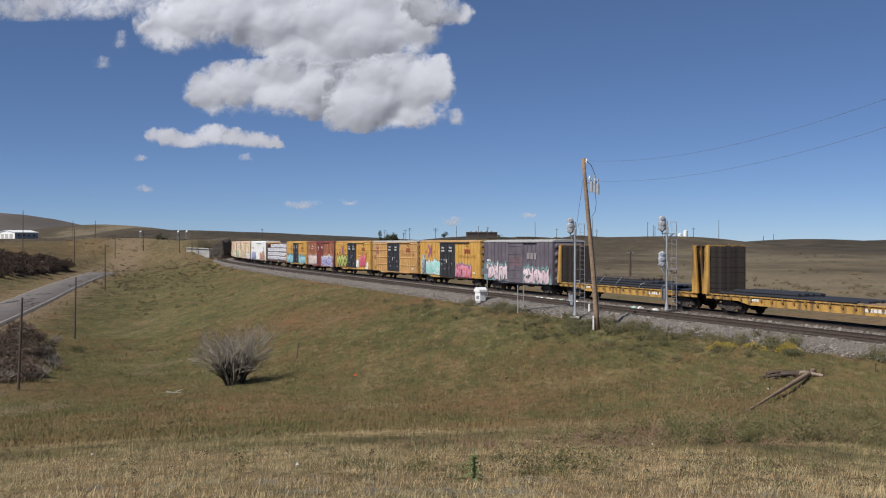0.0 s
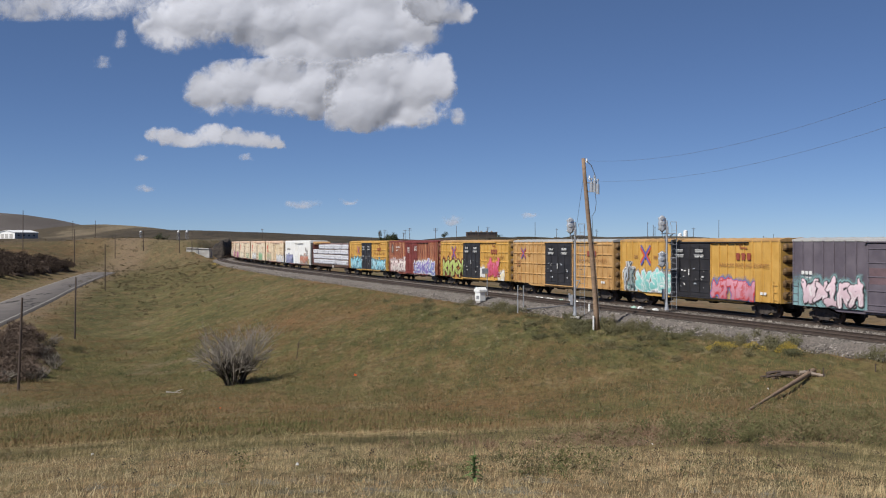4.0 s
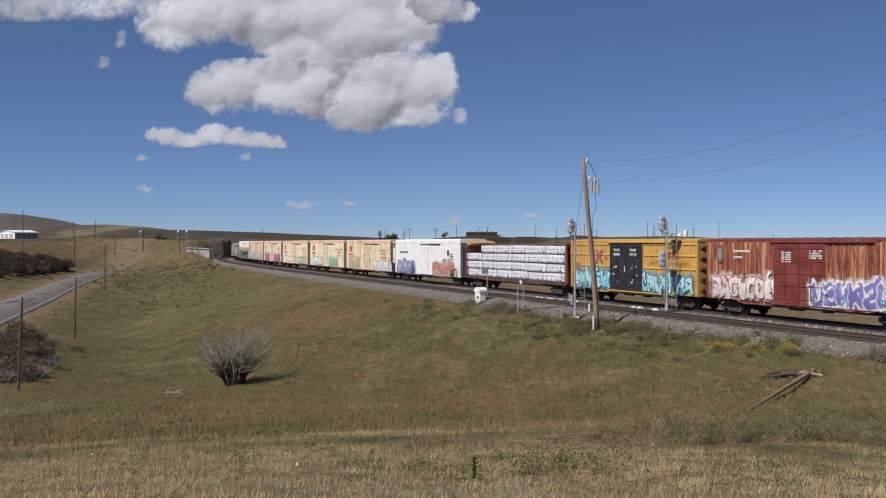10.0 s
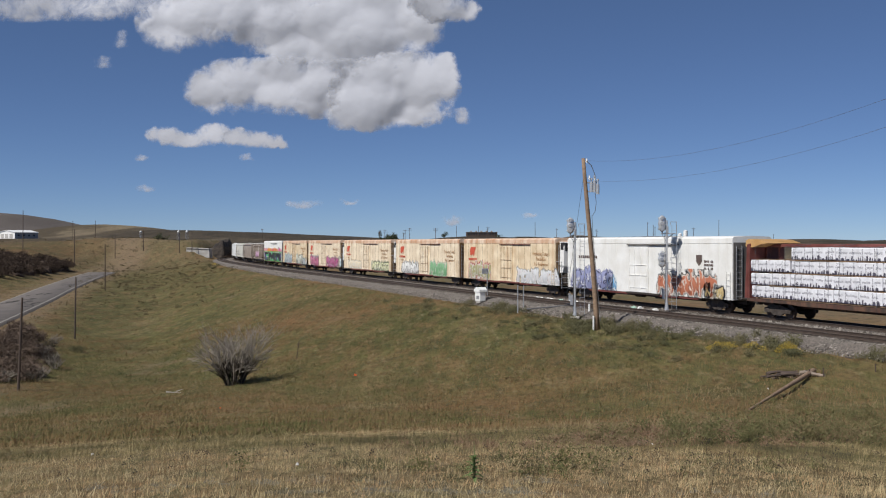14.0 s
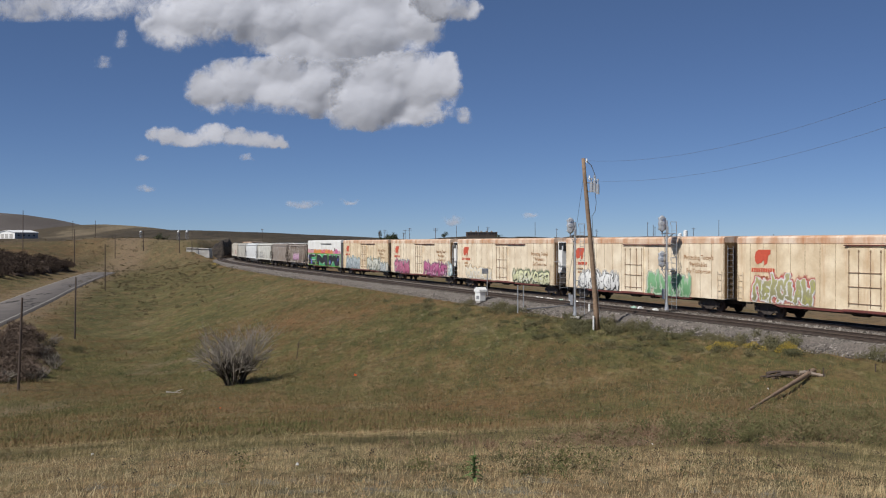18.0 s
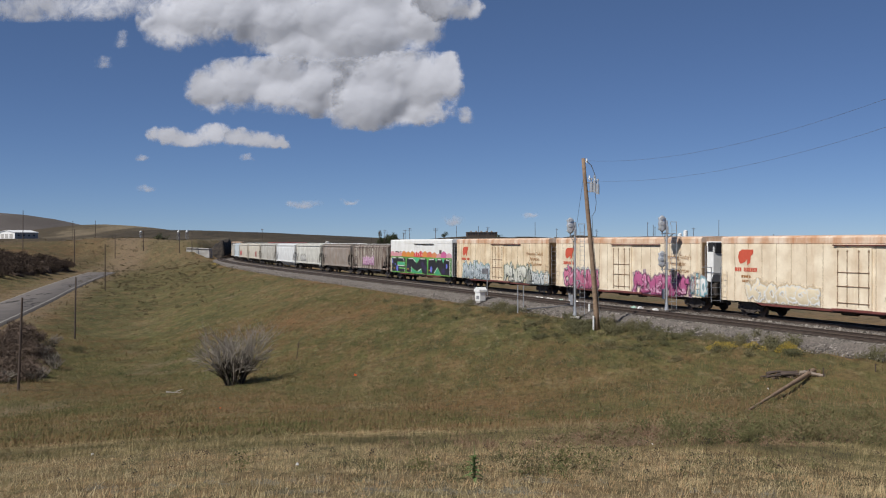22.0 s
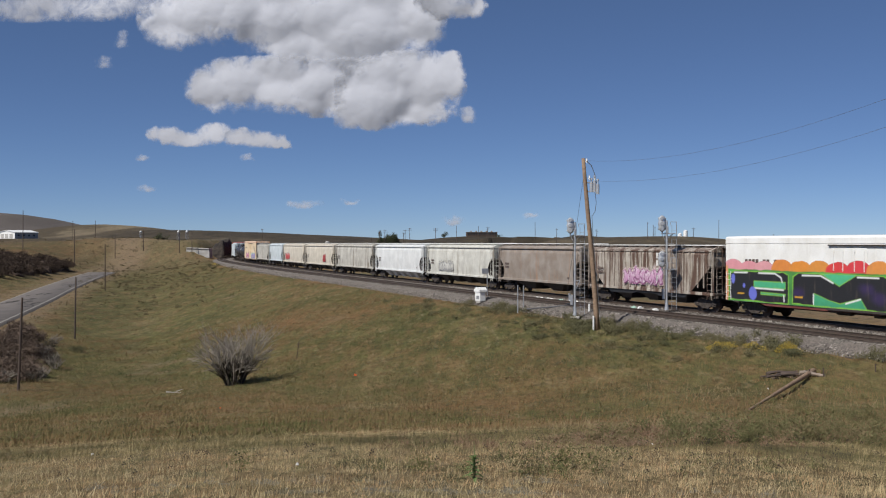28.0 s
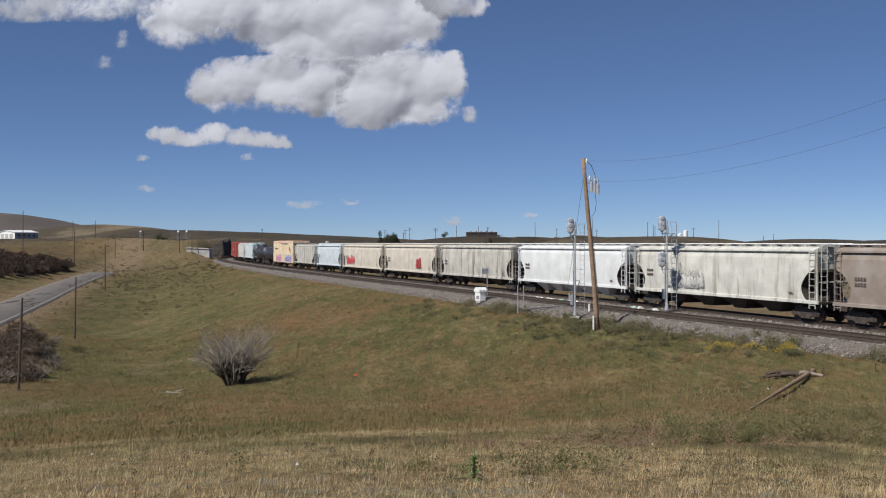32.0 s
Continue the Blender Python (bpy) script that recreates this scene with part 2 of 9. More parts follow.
def on_line(s, across=0.0):
    """The place at s along the line, across metres to its far side, and the heading in radians."""
    h = float(np.interp(s, SS, HEAD))
    return (float(np.interp(s, SS, LX)) - math.sin(h) * across, float(np.interp(s, SS, LY)) + math.cos(h) * across, h)


def w_of(x, y):
    """Metres from the line: positive on the camera's side."""
    sub = slice(0, len(SS), 8)
    px, py, nx, ny = LX[sub], LY[sub], NX[sub], NY[sub]
    x, y = np.atleast_1d(x).astype(float), np.atleast_1d(y).astype(float)
    out = np.empty(len(x))
    for i in range(0, len(x), 4000):
        dx, dy = x[i:i + 4000, None] - px, y[i:i + 4000, None] - py
        d2 = dx * dx + dy * dy
        j = d2.argmin(1)
        r = np.arange(len(j))
        side = -(dx[r, j] * nx[j] + dy[r, j] * ny[j])
        out[i:i + 4000] = np.sign(side) * np.sqrt(d2[r, j])
        near = np.sqrt(d2[r, j]) < 60
        out[i:i + 4000][near] = side[near]
    return out


# ---- how the train runs: metres gone at each time ----
SPEED_AT = [0, 6, 12, 18, 24, 28, 32]
SPEED = [11.96, 11.85, 12.21, 11.90, 12.39, 11.86, 11.88]
_t = np.arange(0, 32.001, 0.05)
_v = np.interp(_t, SPEED_AT, SPEED)
GONE = np.concatenate([[0], np.cumsum((_v[1:] + _v[:-1]) / 2 * 0.05)])


def gone(t):
    return float(np.interp(t, _t, GONE))


# ---- the land ----
def smooth01(a, b, x):
    t = np.clip((x - a) / (b - a), 0, 1)
    return t * t * (3 - 2 * t)


def fbm(x, y, scale, seed=0, octaves=4):
    """Soft value noise on arrays, about -1 to 1."""
    out, amp, tot = np.zeros(np.shape(x)), 1.0, 0.0
    for o in range(octaves):
        f = 2 ** o / scale
        u, v = np.asarray(x) * f + 17.3 * o + seed * 3.1, np.asarray(y) * f - 9.7 * o + seed * 7.7
        iu, iv = np.floor(u).astype(np.int64), np.floor(v).astype(np.int64)
        fu, fv = u - iu, v - iv
        fu, fv = fu * fu * (3 - 2 * fu), fv * fv * (3 - 2 * fv)

        def h(a, b):
            n = (a * 374761393 + b * 668265263 + seed * 974711 + o * 31337) & 0x7fffffff
            n = ((n ^ (n >> 13)) * 1274126177) & 0x7fffffff
            return ((n ^ (n >> 16)) & 0xffff) / 32767.5 - 1
        out += amp * ((h(iu, iv) * (1 - fu) + h(iu + 1, iv) * fu) * (1 - fv) + (h(iu, iv + 1) * (1 - fu) + h(iu + 1, iv + 1) * fu) * fv)
        tot += amp
        amp *= 0.5
    return out / tot


# the country road: points along its middle (x, y, z) and its half width
ROAD = [(-43.0, 70.0, -4.4), (-51.0, 108.0, -4.2), (-56.5, 131.0, -4.0), (-62.0, 153.6, -3.8), (-72.0, 191.0, -3.6), (-83.5, 239.6, -3.2), (-90.5, 272.5, -2.9), (-97.0, 310.0, -2.4), (-112.0, 380.0, 0.0)]
ROAD_HALF = 3.2
_rt = np.linspace(0, len(ROAD) - 1, 160)
RX, RY, RZ = (np.interp(_rt, range(len(ROAD)), [q[i] for q in ROAD]) for i in range(3))
for _ in range(30):
    for arr in (RX, RY, RZ):
        arr[1:-1] = (arr[:-2] + 2 * arr[1:-1] + arr[2:]) / 4


def road_of(x, y):
    """Signed distance from the road's middle (positive on its valley side) and its height there."""
    x, y = np.atleast_1d(x).astype(float), np.atleast_1d(y).astype(float)
    d, z = np.full(len(x), 1e6), np.zeros(len(x))
    for i in range(0, len(x), 4000):
        dx, dy = x[i:i + 4000, None] - RX, y[i:i + 4000, None] - RY
        d2 = dx * dx + dy * dy
        j = d2.argmin(1)
        tx, ty = np.gradient(RX)[j], np.gradient(RY)[j]
        r = np.arange(len(j))
        side = np.sign(dx[r, j] * ty - dy[r, j] * tx)
        d[i:i + 4000], z[i:i + 4000] = side * np.sqrt(d2[r, j]), RZ[j]
    return d, z


# hills: x, y, height, spread across, spread along
HILLS = [
    (-188, 470, 4.6, 45, 60),
    (-1283, 2500, 64.6, 330, 380),
    (-1119, 2700, 7.9, 140, 300),
    (-1090, 2900, 43.0, 190, 350),
    (-664, 2000, 36.5, 190, 300),
    (-518, 1800, 4.0, 170, 260),
    (-415, 1700, 13.7, 170, 260),
    (-330, 1650, 2.6, 170, 260),
    (-232, 1600, 6.6, 190, 260),
    (-135, 1500, 5.8, 190, 260),
    (-49, 1400, 1.4, 150, 240),
    (32, 900, 9.5, 75, 110),
    (69, 720, 8.8, 60, 90),
    (88, 580, 2.8, 42, 110),
    (115, 560, 4.1, 42, 110),
    (153, 600, 4.8, 36, 90),
    (253, 760, 4.7, 60, 120),
    (299, 760, 1.9, 60, 120),
    (423, 900, 6.3, 120, 160),
]


def land(x, y):
    """The height of the ground."""
    x, y = np.atleast_1d(x).astype(float), np.atleast_1d(y).astype(float)
    w = w_of(x, y)
    d = np.hypot(x, y)
    # the camera's bank and the hollow before the embankment
    bank = np.interp(d, [0, 6, 15, 20, 25, 32, 45, 60, 78, 95, 130, 200, 300], [3.1, 2.75, 1.15, 0.45, -0.15, -1.15, -3.0, -4.75, -6.0, -7.3, -7.6, -5.5, -2.0])
    bank = bank + 0.10 * fbm(x, y, 7, 3) * smooth01(4, 20, d) + 0.35 * fbm(x, y, 26, 5) * smooth01(15, 50, d)
    right = smooth01(0.05, 0.45, np.where(y > 1, x / np.maximum(y, 1), 1.0))
    bank = bank + right * np.interp(d, [0, 25, 40, 60], [0, 0.1, 0.6, 1.0])
    # the railway embankment
    emb = np.where(w > 0, -0.85 - np.maximum(w - 7.2, 0) * 0.235 - np.maximum(w - 7.2, 0) ** 2 * 0.0008, -0.85)
    emb = emb + 0.12 * fbm(x, y, 6, 8) * smooth01(7, 12, w)
    k = 1.2
    hi = np.maximum(bank, emb)
    z = hi + k * np.log(np.exp((bank - hi) / k) + np.exp((emb - hi) / k)) - 0.0
    z = np.where(w < 7.0, np.where(w > -8, -0.85, z), z)
    # the far side: a flat strip, then rolling range land
    roll = -0.85 + smooth01(-20, -420, w) * 4.2 + 0.25 * fbm(x, y, 40, 11) * smooth01(-8, -40, w)
    z = np.where(w < -7, roll, z)
    # the road and the slopes about it
    rd, rz = road_of(x, y)
    slope_up = rz - 0.25 + np.maximum(-rd - 6, 0) * 0.30
    slope_up = np.minimum(slope_up, rz + 6.0 - 0.02 * np.maximum(-rd - 30, 0) + 1.0 * fbm(x, y, 18, 21))
    near_road = smooth01(26, 4.5, rd) * (w > 7)
    z = np.where(rd < 4.5, np.where(w > 9, slope_up * smooth01(9, 30, w) + z * (1 - smooth01(9, 30, w)), z), z * (1 - near_road) + np.minimum(rz - 0.25 - 0.12 * np.maximum(rd - 4.5, 0), 99) * near_road)
    z = z + 0.9 * fbm(x, y, 24, 61) * smooth01(110, 190, d) * smooth01(14, 45, w) * smooth01(6, 14, np.abs(rd))
    cut = 8.6 * smooth01(6.5, 15, w) * smooth01(318, 345, y) * smooth01(430, 380, y) * smooth01(70, 40, w) * (x < 0)
    z = z + cut
    hills = np.zeros(len(x))
    for hx, hy, hh, a, b in HILLS:
        hills += hh * np.exp(-((x - hx) / a) ** 2 - ((y - hy) / b) ** 2)
    hills = hills + (1.5 * fbm(x, y, 85, 71, 4) + 1.2 * fbm(x, y * 0.5, 210, 73, 3)) * smooth01(900, 1500, d) * (x < -150)
    away = smooth01(260, 700, d)
    z = z * (1 - away) + away * (0.3 + 0.0012 * d + 0.8 * fbm(x, y, 160, 31)) + hills * smooth01(8, 60, np.abs(w)) * smooth01(150, 320, d)
    return z


def land1(x, y):
    return float(land([x], [y])[0])


def spaced(a, b, n, fine):
    """n stations from a to b, dense about 0."""
    t = np.linspace(math.asinh(a / fine), math.asinh(b / fine), n)
    return fine * np.sinh(t)


def build_ground():
    gx = spaced(-4200, 4200, 330, 22.0)
    gy = np.concatenate([np.linspace(-400, -3, 14), spaced(0, 4600, 420, 26.0)])
    X, Y = np.meshgrid(gx, gy)
    x, y = X.ravel(), Y.ravel()
    z = land(x, y)
    n, m = len(gx), len(gy)
    idx = np.arange(n * m).reshape(m, n)
    f = np.stack([idx[:-1, :-1].ravel(), idx[:-1, 1:].ravel(), idx[1:, 1:].ravel(), idx[1:, :-1].ravel()], 1)
    ob = raw_mesh("ground", np.stack([x, y, z], 1), f, M_GROUND, True)
    w, d = w_of(x, y), np.hypot(x, y)
    rd, _ = road_of(x, y)
    cover = {
        "dry": np.clip(smooth01(46, 26, d) + 0.55 * smooth01(30, 4, np.abs(rd)) + 0.35 * fbm(x, y, 14, 41), 0, 1),
        "green": np.clip(0.15 + 0.35 * smooth01(-8, -30, x) * smooth01(60, 110, d) * smooth01(10, 20, w) * smooth01(3, 9, rd) + 0.55 * smooth01(24, 12, w) * smooth01(6, 9, w) + 0.45 * smooth01(70, 110, d) * smooth01(14, 26, w) * smooth01(4, 10, rd) + 0.9 * fbm(x, y, 22, 43), 0, 0.85) * (1 - smooth01(260, 420, d)),
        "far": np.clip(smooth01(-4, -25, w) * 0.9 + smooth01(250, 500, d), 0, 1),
        # where the shadow of clouds is painted over the hills
        "cloud_shade": np.where(x > -40, 0.85 * smooth01(560, 660, d + 50 * fbm(x, y, 90, 53) + 150 * smooth01(0.22, 0.42, x / np.maximum(y, 1))), smooth01(850, 1150, d + 160 * fbm(x, y, 220, 54)) * 0.8 * smooth01(-0.12, 0.22, fbm(x, y * 0.4, 260, 55))),
        # the hazy mountain, greyed by colour
        "stone": smooth01(2150, 2350, y) * (x < -900) * 0.9,
        "bare": np.clip(smooth01(0.40, 0.80, fbm(x, y, 7, 47)) * 0.55 * (d < 400) + 0.6 * smooth01(7, 4, np.abs(rd)), 0, 1),
    }
    for name, val in cover.items():
        a = ob.data.attributes.new(name, 'FLOAT', 'POINT')
        a.data.foreach_set("value", val.astype(np.float32))
    tagged(ob, "dry autumn prairie grass and bare soil over rolling ground", "ground", kind="structure")


build_ground()


def strip(name, rows_across, s0, s1, ds, material, jitter=0.0, seed=1):
    """A surface along the line: rows_across are (across, z) from the near to the far side."""
    s = np.arange(s0, s1 + 0.01, ds)
    rng = np.random.default_rng(seed)
    v = []
    for q in s:
        for a, z in rows_across:
            x, y, h = on_line(q, a + (rng.normal() * jitter))
            v.append((x, y, z + rng.normal() * jitter * 0.25))
    n = len(rows_across)
    f = [(i * n + j, (i + 1) * n + j, (i + 1) * n + j + 1, i * n + j + 1) for i in range(len(s) - 1) for j in range(n - 1)]
    return raw_mesh(name, v, f, material, True)


bed = strip("ballast_bed", [(-7.6, -1.2), (-6.5, -0.86), (-5.5, -0.32), (-4.9, -0.20), (-2.2, -0.20), (-1.5, -0.26), (-0.7, -0.26), (0.0, -0.20), (2.6, -0.20), (3.4, -0.3), (5.6, -1.1)],
            -330, 200, 0.8, M_BALLAST, 0.05, 3)
tagged(bed, "grey crushed stone ballast under two tracks", "ballast", kind="structure")


def loose_stones(name, label, n, s0, s1, a0, a1, z0, z1, size, seed, material):
    """Loose stones lying on the ballast: small uneven octahedra."""
    rng = np.random.default_rng(seed)
    s, t = rng.uniform(s0, s1, n), rng.uniform(0, 1, n)
    h = np.interp(s, SS, HEAD)
    a = a0 + (a1 - a0) * t
    x, y = np.interp(s, SS, LX) - np.sin(h) * a, np.interp(s, SS, LY) + np.cos(h) * a
    z = z0 + (z1 - z0) * t
    r = size * np.exp(rng.normal(0, 0.35, n))
    octa = np.array([(1, 0, 0), (0, 1, 0), (-1, 0, 0), (0, -1, 0), (0, 0, 0.8), (0, 0, -0.6)])
    face = np.array([(0, 1, 4), (1, 2, 4), (2, 3, 4), (3, 0, 4), (1, 0, 5), (2, 1, 5), (3, 2, 5), (0, 3, 5)])
    c, q = np.cos(rng.uniform(0, 6.28, n)), np.sin(rng.uniform(0, 6.28, n))
    o = octa[None] * rng.uniform(0.6, 1.3, (n, 6, 1)) * r[:, None, None]
    v = np.stack([o[:, :, 0] * c[:, None] - o[:, :, 1] * q[:, None] + x[:, None], o[:, :, 0] * q[:, None] + o[:, :, 1] * c[:, None] + y[:, None], o[:, :, 2] + z[:, None]], 2).reshape(-1, 3)
    f = (face[None] + 6 * np.arange(n)[:, None, None]).reshape(-1, 3)
    ob = raw_mesh(name, v, f, material)
    tagged(ob, label, "stones", kind="stuff")


def stone_material():
    m, nd, lk, b = mat("crushed_granite", 0.9)
    g = nd.new("ShaderNodeNewGeometry")
    r = ramp(nd, [(0.0, (0.060, 0.052, 0.044)), (0.45, (0.125, 0.108, 0.093)), (0.80, (0.215, 0.19, 0.166)), (1.0, (0.33, 0.295, 0.26))])
    lk.new(g.outputs["Random Per Island"], r.inputs[0])
    lk.new(r.outputs[0], b.inputs["Base Color"])
    return m


M_CRUSHED = stone_material()
loose_stones("shoulder_stones", "loose crushed stones on the ballast shoulder", 22000, 60, 152, -7.1, -5.0, -1.0, -0.19, 0.050, 11, M_CRUSHED)
loose_stones("track_stones", "loose crushed stones between the tracks", 9000, 70, 152, -2.4, 0.2, -0.2, -0.2, 0.055, 12, M_CRUSHED)
loose_stones("far_stones", "loose crushed stones farther along the line", 4500, -60, 66, -7.0, -5.0, -0.98, -0.19, 0.055, 13, M_CRUSHED)


def rail_profile():
    return [(-0.075, -0.18), (0.075, -0.18), (0.075, -0.165), (0.012, -0.14), (0.012, -0.05), (0.037, -0.035), (0.037, 0.0), (-0.037, 0.0), (-0.037, -0.035), (-0.012, -0.05), (-0.012, -0.14), (-0.075, -0.165)]


def build_track(name, across, label):
    tr = empty(name, label, "railway track")
    tr["kind"] = "structure"
    prof = rail_profile()
    s = np.arange(-320, 200, 2.0)
    for side in (-0.755, 0.755):
        v = []
        for q in s:
            for a, z in prof:
                x, y, h = on_line(q, across + side + a)
                v.append((x, y, z))
        n = len(prof)
        f = [(i * n + j, i * n + (j + 1) % n, (i + 1) * n + (j + 1) % n, (i + 1) * n + j) for i in range(len(s) - 1) for j in range(n)]
        ob = raw_mesh("rail", v, f, M_RAIL)
        ob.parent = tr
    bm = B()
    box(bm, (0, 0, -0.25), (0.23, 2.6, 0.17), bevel=0.012)
    first = part("sleeper", bm, M_TIE, tr)
    rng = random.Random(7)

    def tie_at(q):
        x, y, h = on_line(q, across)
        return pose(x, y, 0.012 * rng.uniform(-1, 1), 0, 0, math.degrees(h) + rng.uniform(-1.5, 1.5))
    stations = [66 + 0.53 * i for i in range(150)]
    first.matrix_basis = tie_at(stations[0])
    for q in stations[1:]:
        share("sleeper", first, tr, tie_at(q))
    cube = np.array([(i, j, k) for i in (-0.115, 0.115) for j in (-1.3, 1.3) for k in (-0.335, -0.165)])
    quad = np.array([(0, 1, 3, 2), (4, 6, 7, 5), (0, 4, 5, 1), (2, 3, 7, 6), (1, 5, 7, 3), (0, 2, 6, 4)])
    vs, fs = [], []
    for i, q in enumerate([66 - 0.53 * k for k in range(1, 560)]):
        m = np.array(tie_at(q))
        vs.append(cube @ m[:3, :3].T + m[:3, 3])
        fs.append(quad + 8 * i)
    rest = raw_mesh("sleepers", np.concatenate(vs), np.concatenate(fs), M_TIE)
    rest.parent = tr
    rest["kind"] = "stuff"
    return tr


build_track("track_1", FAR_TRACK, "main line track with steel rails on dark timber sleepers")
build_track("track_2", NEAR_TRACK, "empty main line track with steel rails on dark sleepers")


M_EDGE = plain("worn_edge_line", (0.24, 0.22, 0.19), 0.8, 0, 0.3, 0.8)
M_TAR = plain("tar_seal", (0.05, 0.048, 0.046), 0.8)


def build_road():
    v, f = [], []
    tx, ty = np.gradient(RX), np.gradient(RY)
    last = int(np.searchsorted(RY, 292))
    sink = 0.75 * smooth01(268, 290, RY)
    for i in range(len(RX)):
        l = math.hypot(tx[i], ty[i])
        nx, ny = ty[i] / l, -tx[i] / l
        for a, dz in ((-ROAD_HALF - 0.3, -0.3), (-ROAD_HALF, 0.02), (0, 0.07), (ROAD_HALF, 0.02), (ROAD_HALF + 0.3, -0.3)):
            v.append((RX[i] + nx * a, RY[i] + ny * a, RZ[i] + dz - sink[i]))
    for i in range(last):
        for j in range(4):
            f.append((i * 5 + j, i * 5 + j + 1, (i + 1) * 5 + j + 1, (i + 1) * 5 + j))
    ob = raw_mesh("road", v, f, M_ROAD, True)
    for side in (-1, 1):
        lv, lf = [], []
        for i in range(len(RX)):
            l = math.hypot(tx[i], ty[i])
            nx, ny = ty[i] / l, -tx[i] / l
            for a in (ROAD_HALF - 0.28, ROAD_HALF - 0.06):
                lv.append((RX[i] + nx * a * side, RY[i] + ny * a * side, RZ[i] + 0.035 - sink[i]))
        lf = [(2 * i, 2 * i + 1, 2 * i + 3, 2 * i + 2) for i in range(last)]
        e = raw_mesh("edge_line", lv, lf, M_EDGE)
        e.parent = ob
    rng = random.Random(2)
    for k in range(26):
        i = rng.randrange(24, 104)
        l = math.hypot(tx[i], ty[i])
        nx, ny = ty[i] / l, -tx[i] / l
        a0 = rng.uniform(-2.4, 1.6)
        pts = []
        for j in range(5):
            q = i + j * 0.6
            a = a0 + rng.uniform(-0.5, 0.5) + j * 0.2
            pts.append((float(np.interp(q, range(len(RX)), RX)) + nx * a, float(np.interp(q, range(len(RX)), RY)) + ny * a, float(np.interp(q, range(len(RX)), RZ)) + 0.075 - abs(a) * 0.014))
        bm = B()
        tube(bm, pts, 0.035, 4)
        part("tar_crack", bm, M_TAR, ob)
    tagged(ob, "narrow worn grey asphalt country road with cracks", "road", kind="structure")


build_road()


# ---- things by the line ----
def stand(x, y, sink=0.0):
    return (x, y, land1(x, y) - sink)


def bent_cable(bm, pts, r=0.012, n=5):
    tube(bm, pts, r, n)


def sag(a, b, drop, n=14):
    a, b = Vector(a), Vector(b)
    return [a.lerp(b, i / n) - Vector((0, 0, drop * 4 * (i / n) * (1 - i / n))) for i in range(n + 1)]


def build_power_pole():
    x, y, z = stand(10.45, 69.5)
    p = empty("utility_pole", "leaning weathered timber utility pole with transformer hardware", "utility pole", m=pose(x, y, z))
    top = Vector((-0.92, 0.1, 11.6))
    bm = B()
    secs = []
    for i in range(9):
        t = i / 8
        c = top * t + Vector((0.04 * math.sin(t * 5), 0, 0))
        r = 0.19 - 0.065 * t
        c.z = -0.3 + (11.6 + 0.3) * t
        secs.append([(c.x + r * math.cos(a), c.y + r * math.sin(a), c.z) for a in [6.283 * k / 12 for k in range(12)]])
    loft(bm, secs)
    part("pole", bm, M_WOOD, p, smooth=True)
    at = lambda h: top * (h / 11.6)
    for k, (dx, h, r, ln) in enumerate(((0.34, 9.62, 0.12, 0.62), (0.56, 9.70, 0.11, 0.80), (0.76, 9.52, 0.12, 0.70))):
        c = at(h)
        bm = B()
        rod(bm, c + Vector((dx, -0.1, -ln / 2)), c + Vector((dx, -0.1, ln / 2)), r, 12)
        rod(bm, c + Vector((dx, -0.1, ln / 2)), c + Vector((dx, -0.1, ln / 2 + 0.22)), 0.05, 8)
        rod(bm, c + Vector((dx, -0.1, ln / 2 + 0.2)), c + Vector((dx, -0.1, ln / 2 + 0.34)), 0.08, 8)
        part("transformer", bm, M_ALU, p)
    bm = B()
    rod(bm, at(9.95), at(9.95) + Vector((0.85, -0.1, 0.05)), 0.05, 6)
    rod(bm, at(9.3), at(9.5) + Vector((0.75, -0.1, 0.0)), 0.04, 6)
    part("bracket", bm, M_GALV, p)
    for dx, h in ((0.25, 10.15), (0.15, 11.3), (0.62, 10.15)):
        bm = B()
        c = at(h)
        rod(bm, c + Vector((dx, -0.12, 0)), c + Vector((dx, -0.12, 0.28)), 0.05, 8)
        rod(bm, c + Vector((dx, -0.12, 0.08)), c + Vector((dx, -0.12, 0.12)), 0.085, 8)
        part("insulator", bm, M_WHITE, p)
    bm = B()
    bent_cable(bm, [at(11.4) + Vector((0.15, -0.15, 0)), at(11.1) + Vector((0.45, -0.15, 0)), at(10.55) + Vector((0.62, -0.15, 0)), at(10.3) + Vector((0.66, -0.15, 0))], 0.025)
    part("down_lead", bm, M_WIRE, p)
    bm = B()
    bent_cable(bm, [at(9.3) + Vector((0.55, -0.15, 0)), at(8.6) + Vector((0.58, -0.15, 0)), at(8.0) + Vector((0.45, -0.15, 0)), at(7.7) + Vector((0.22, -0.15, 0)), at(6.5) + Vector((0.18, -0.15, 0)), at(0.6) + Vector((0.22, -0.15, 0))], 0.02)
    part("down_lead", bm, M_WIRE, p)
    bm = B()
    rod(bm, at(10.9), Vector((-1.6, 6.0, 0.3)), 0.012, 5)
    part("guy_wire", bm, M_WIRE, p)
    base = Vector((x, y, z))
    for h, lift, end, drop in ((11.45, -0.02, (21.6, 26.4, 12.92), 1.71), (9.95, 0.12, (24.73, 27.36, 13.29), 1.95)):
        bm = B()
        a = at(h) + Vector((0.3, -0.1, lift))
        bent_cable(bm, sag(a, Vector(end) - base, drop, 24), 0.006)
        part("power_line", bm, M_WIRE, p)
    bm = B()
    rod(bm, (-0.30, -0.2, 0.0), (-0.30, -0.2, 0.95), 0.06, 8)
    part("marker_sleeve", bm, M_WHITE, p)


build_power_pole()


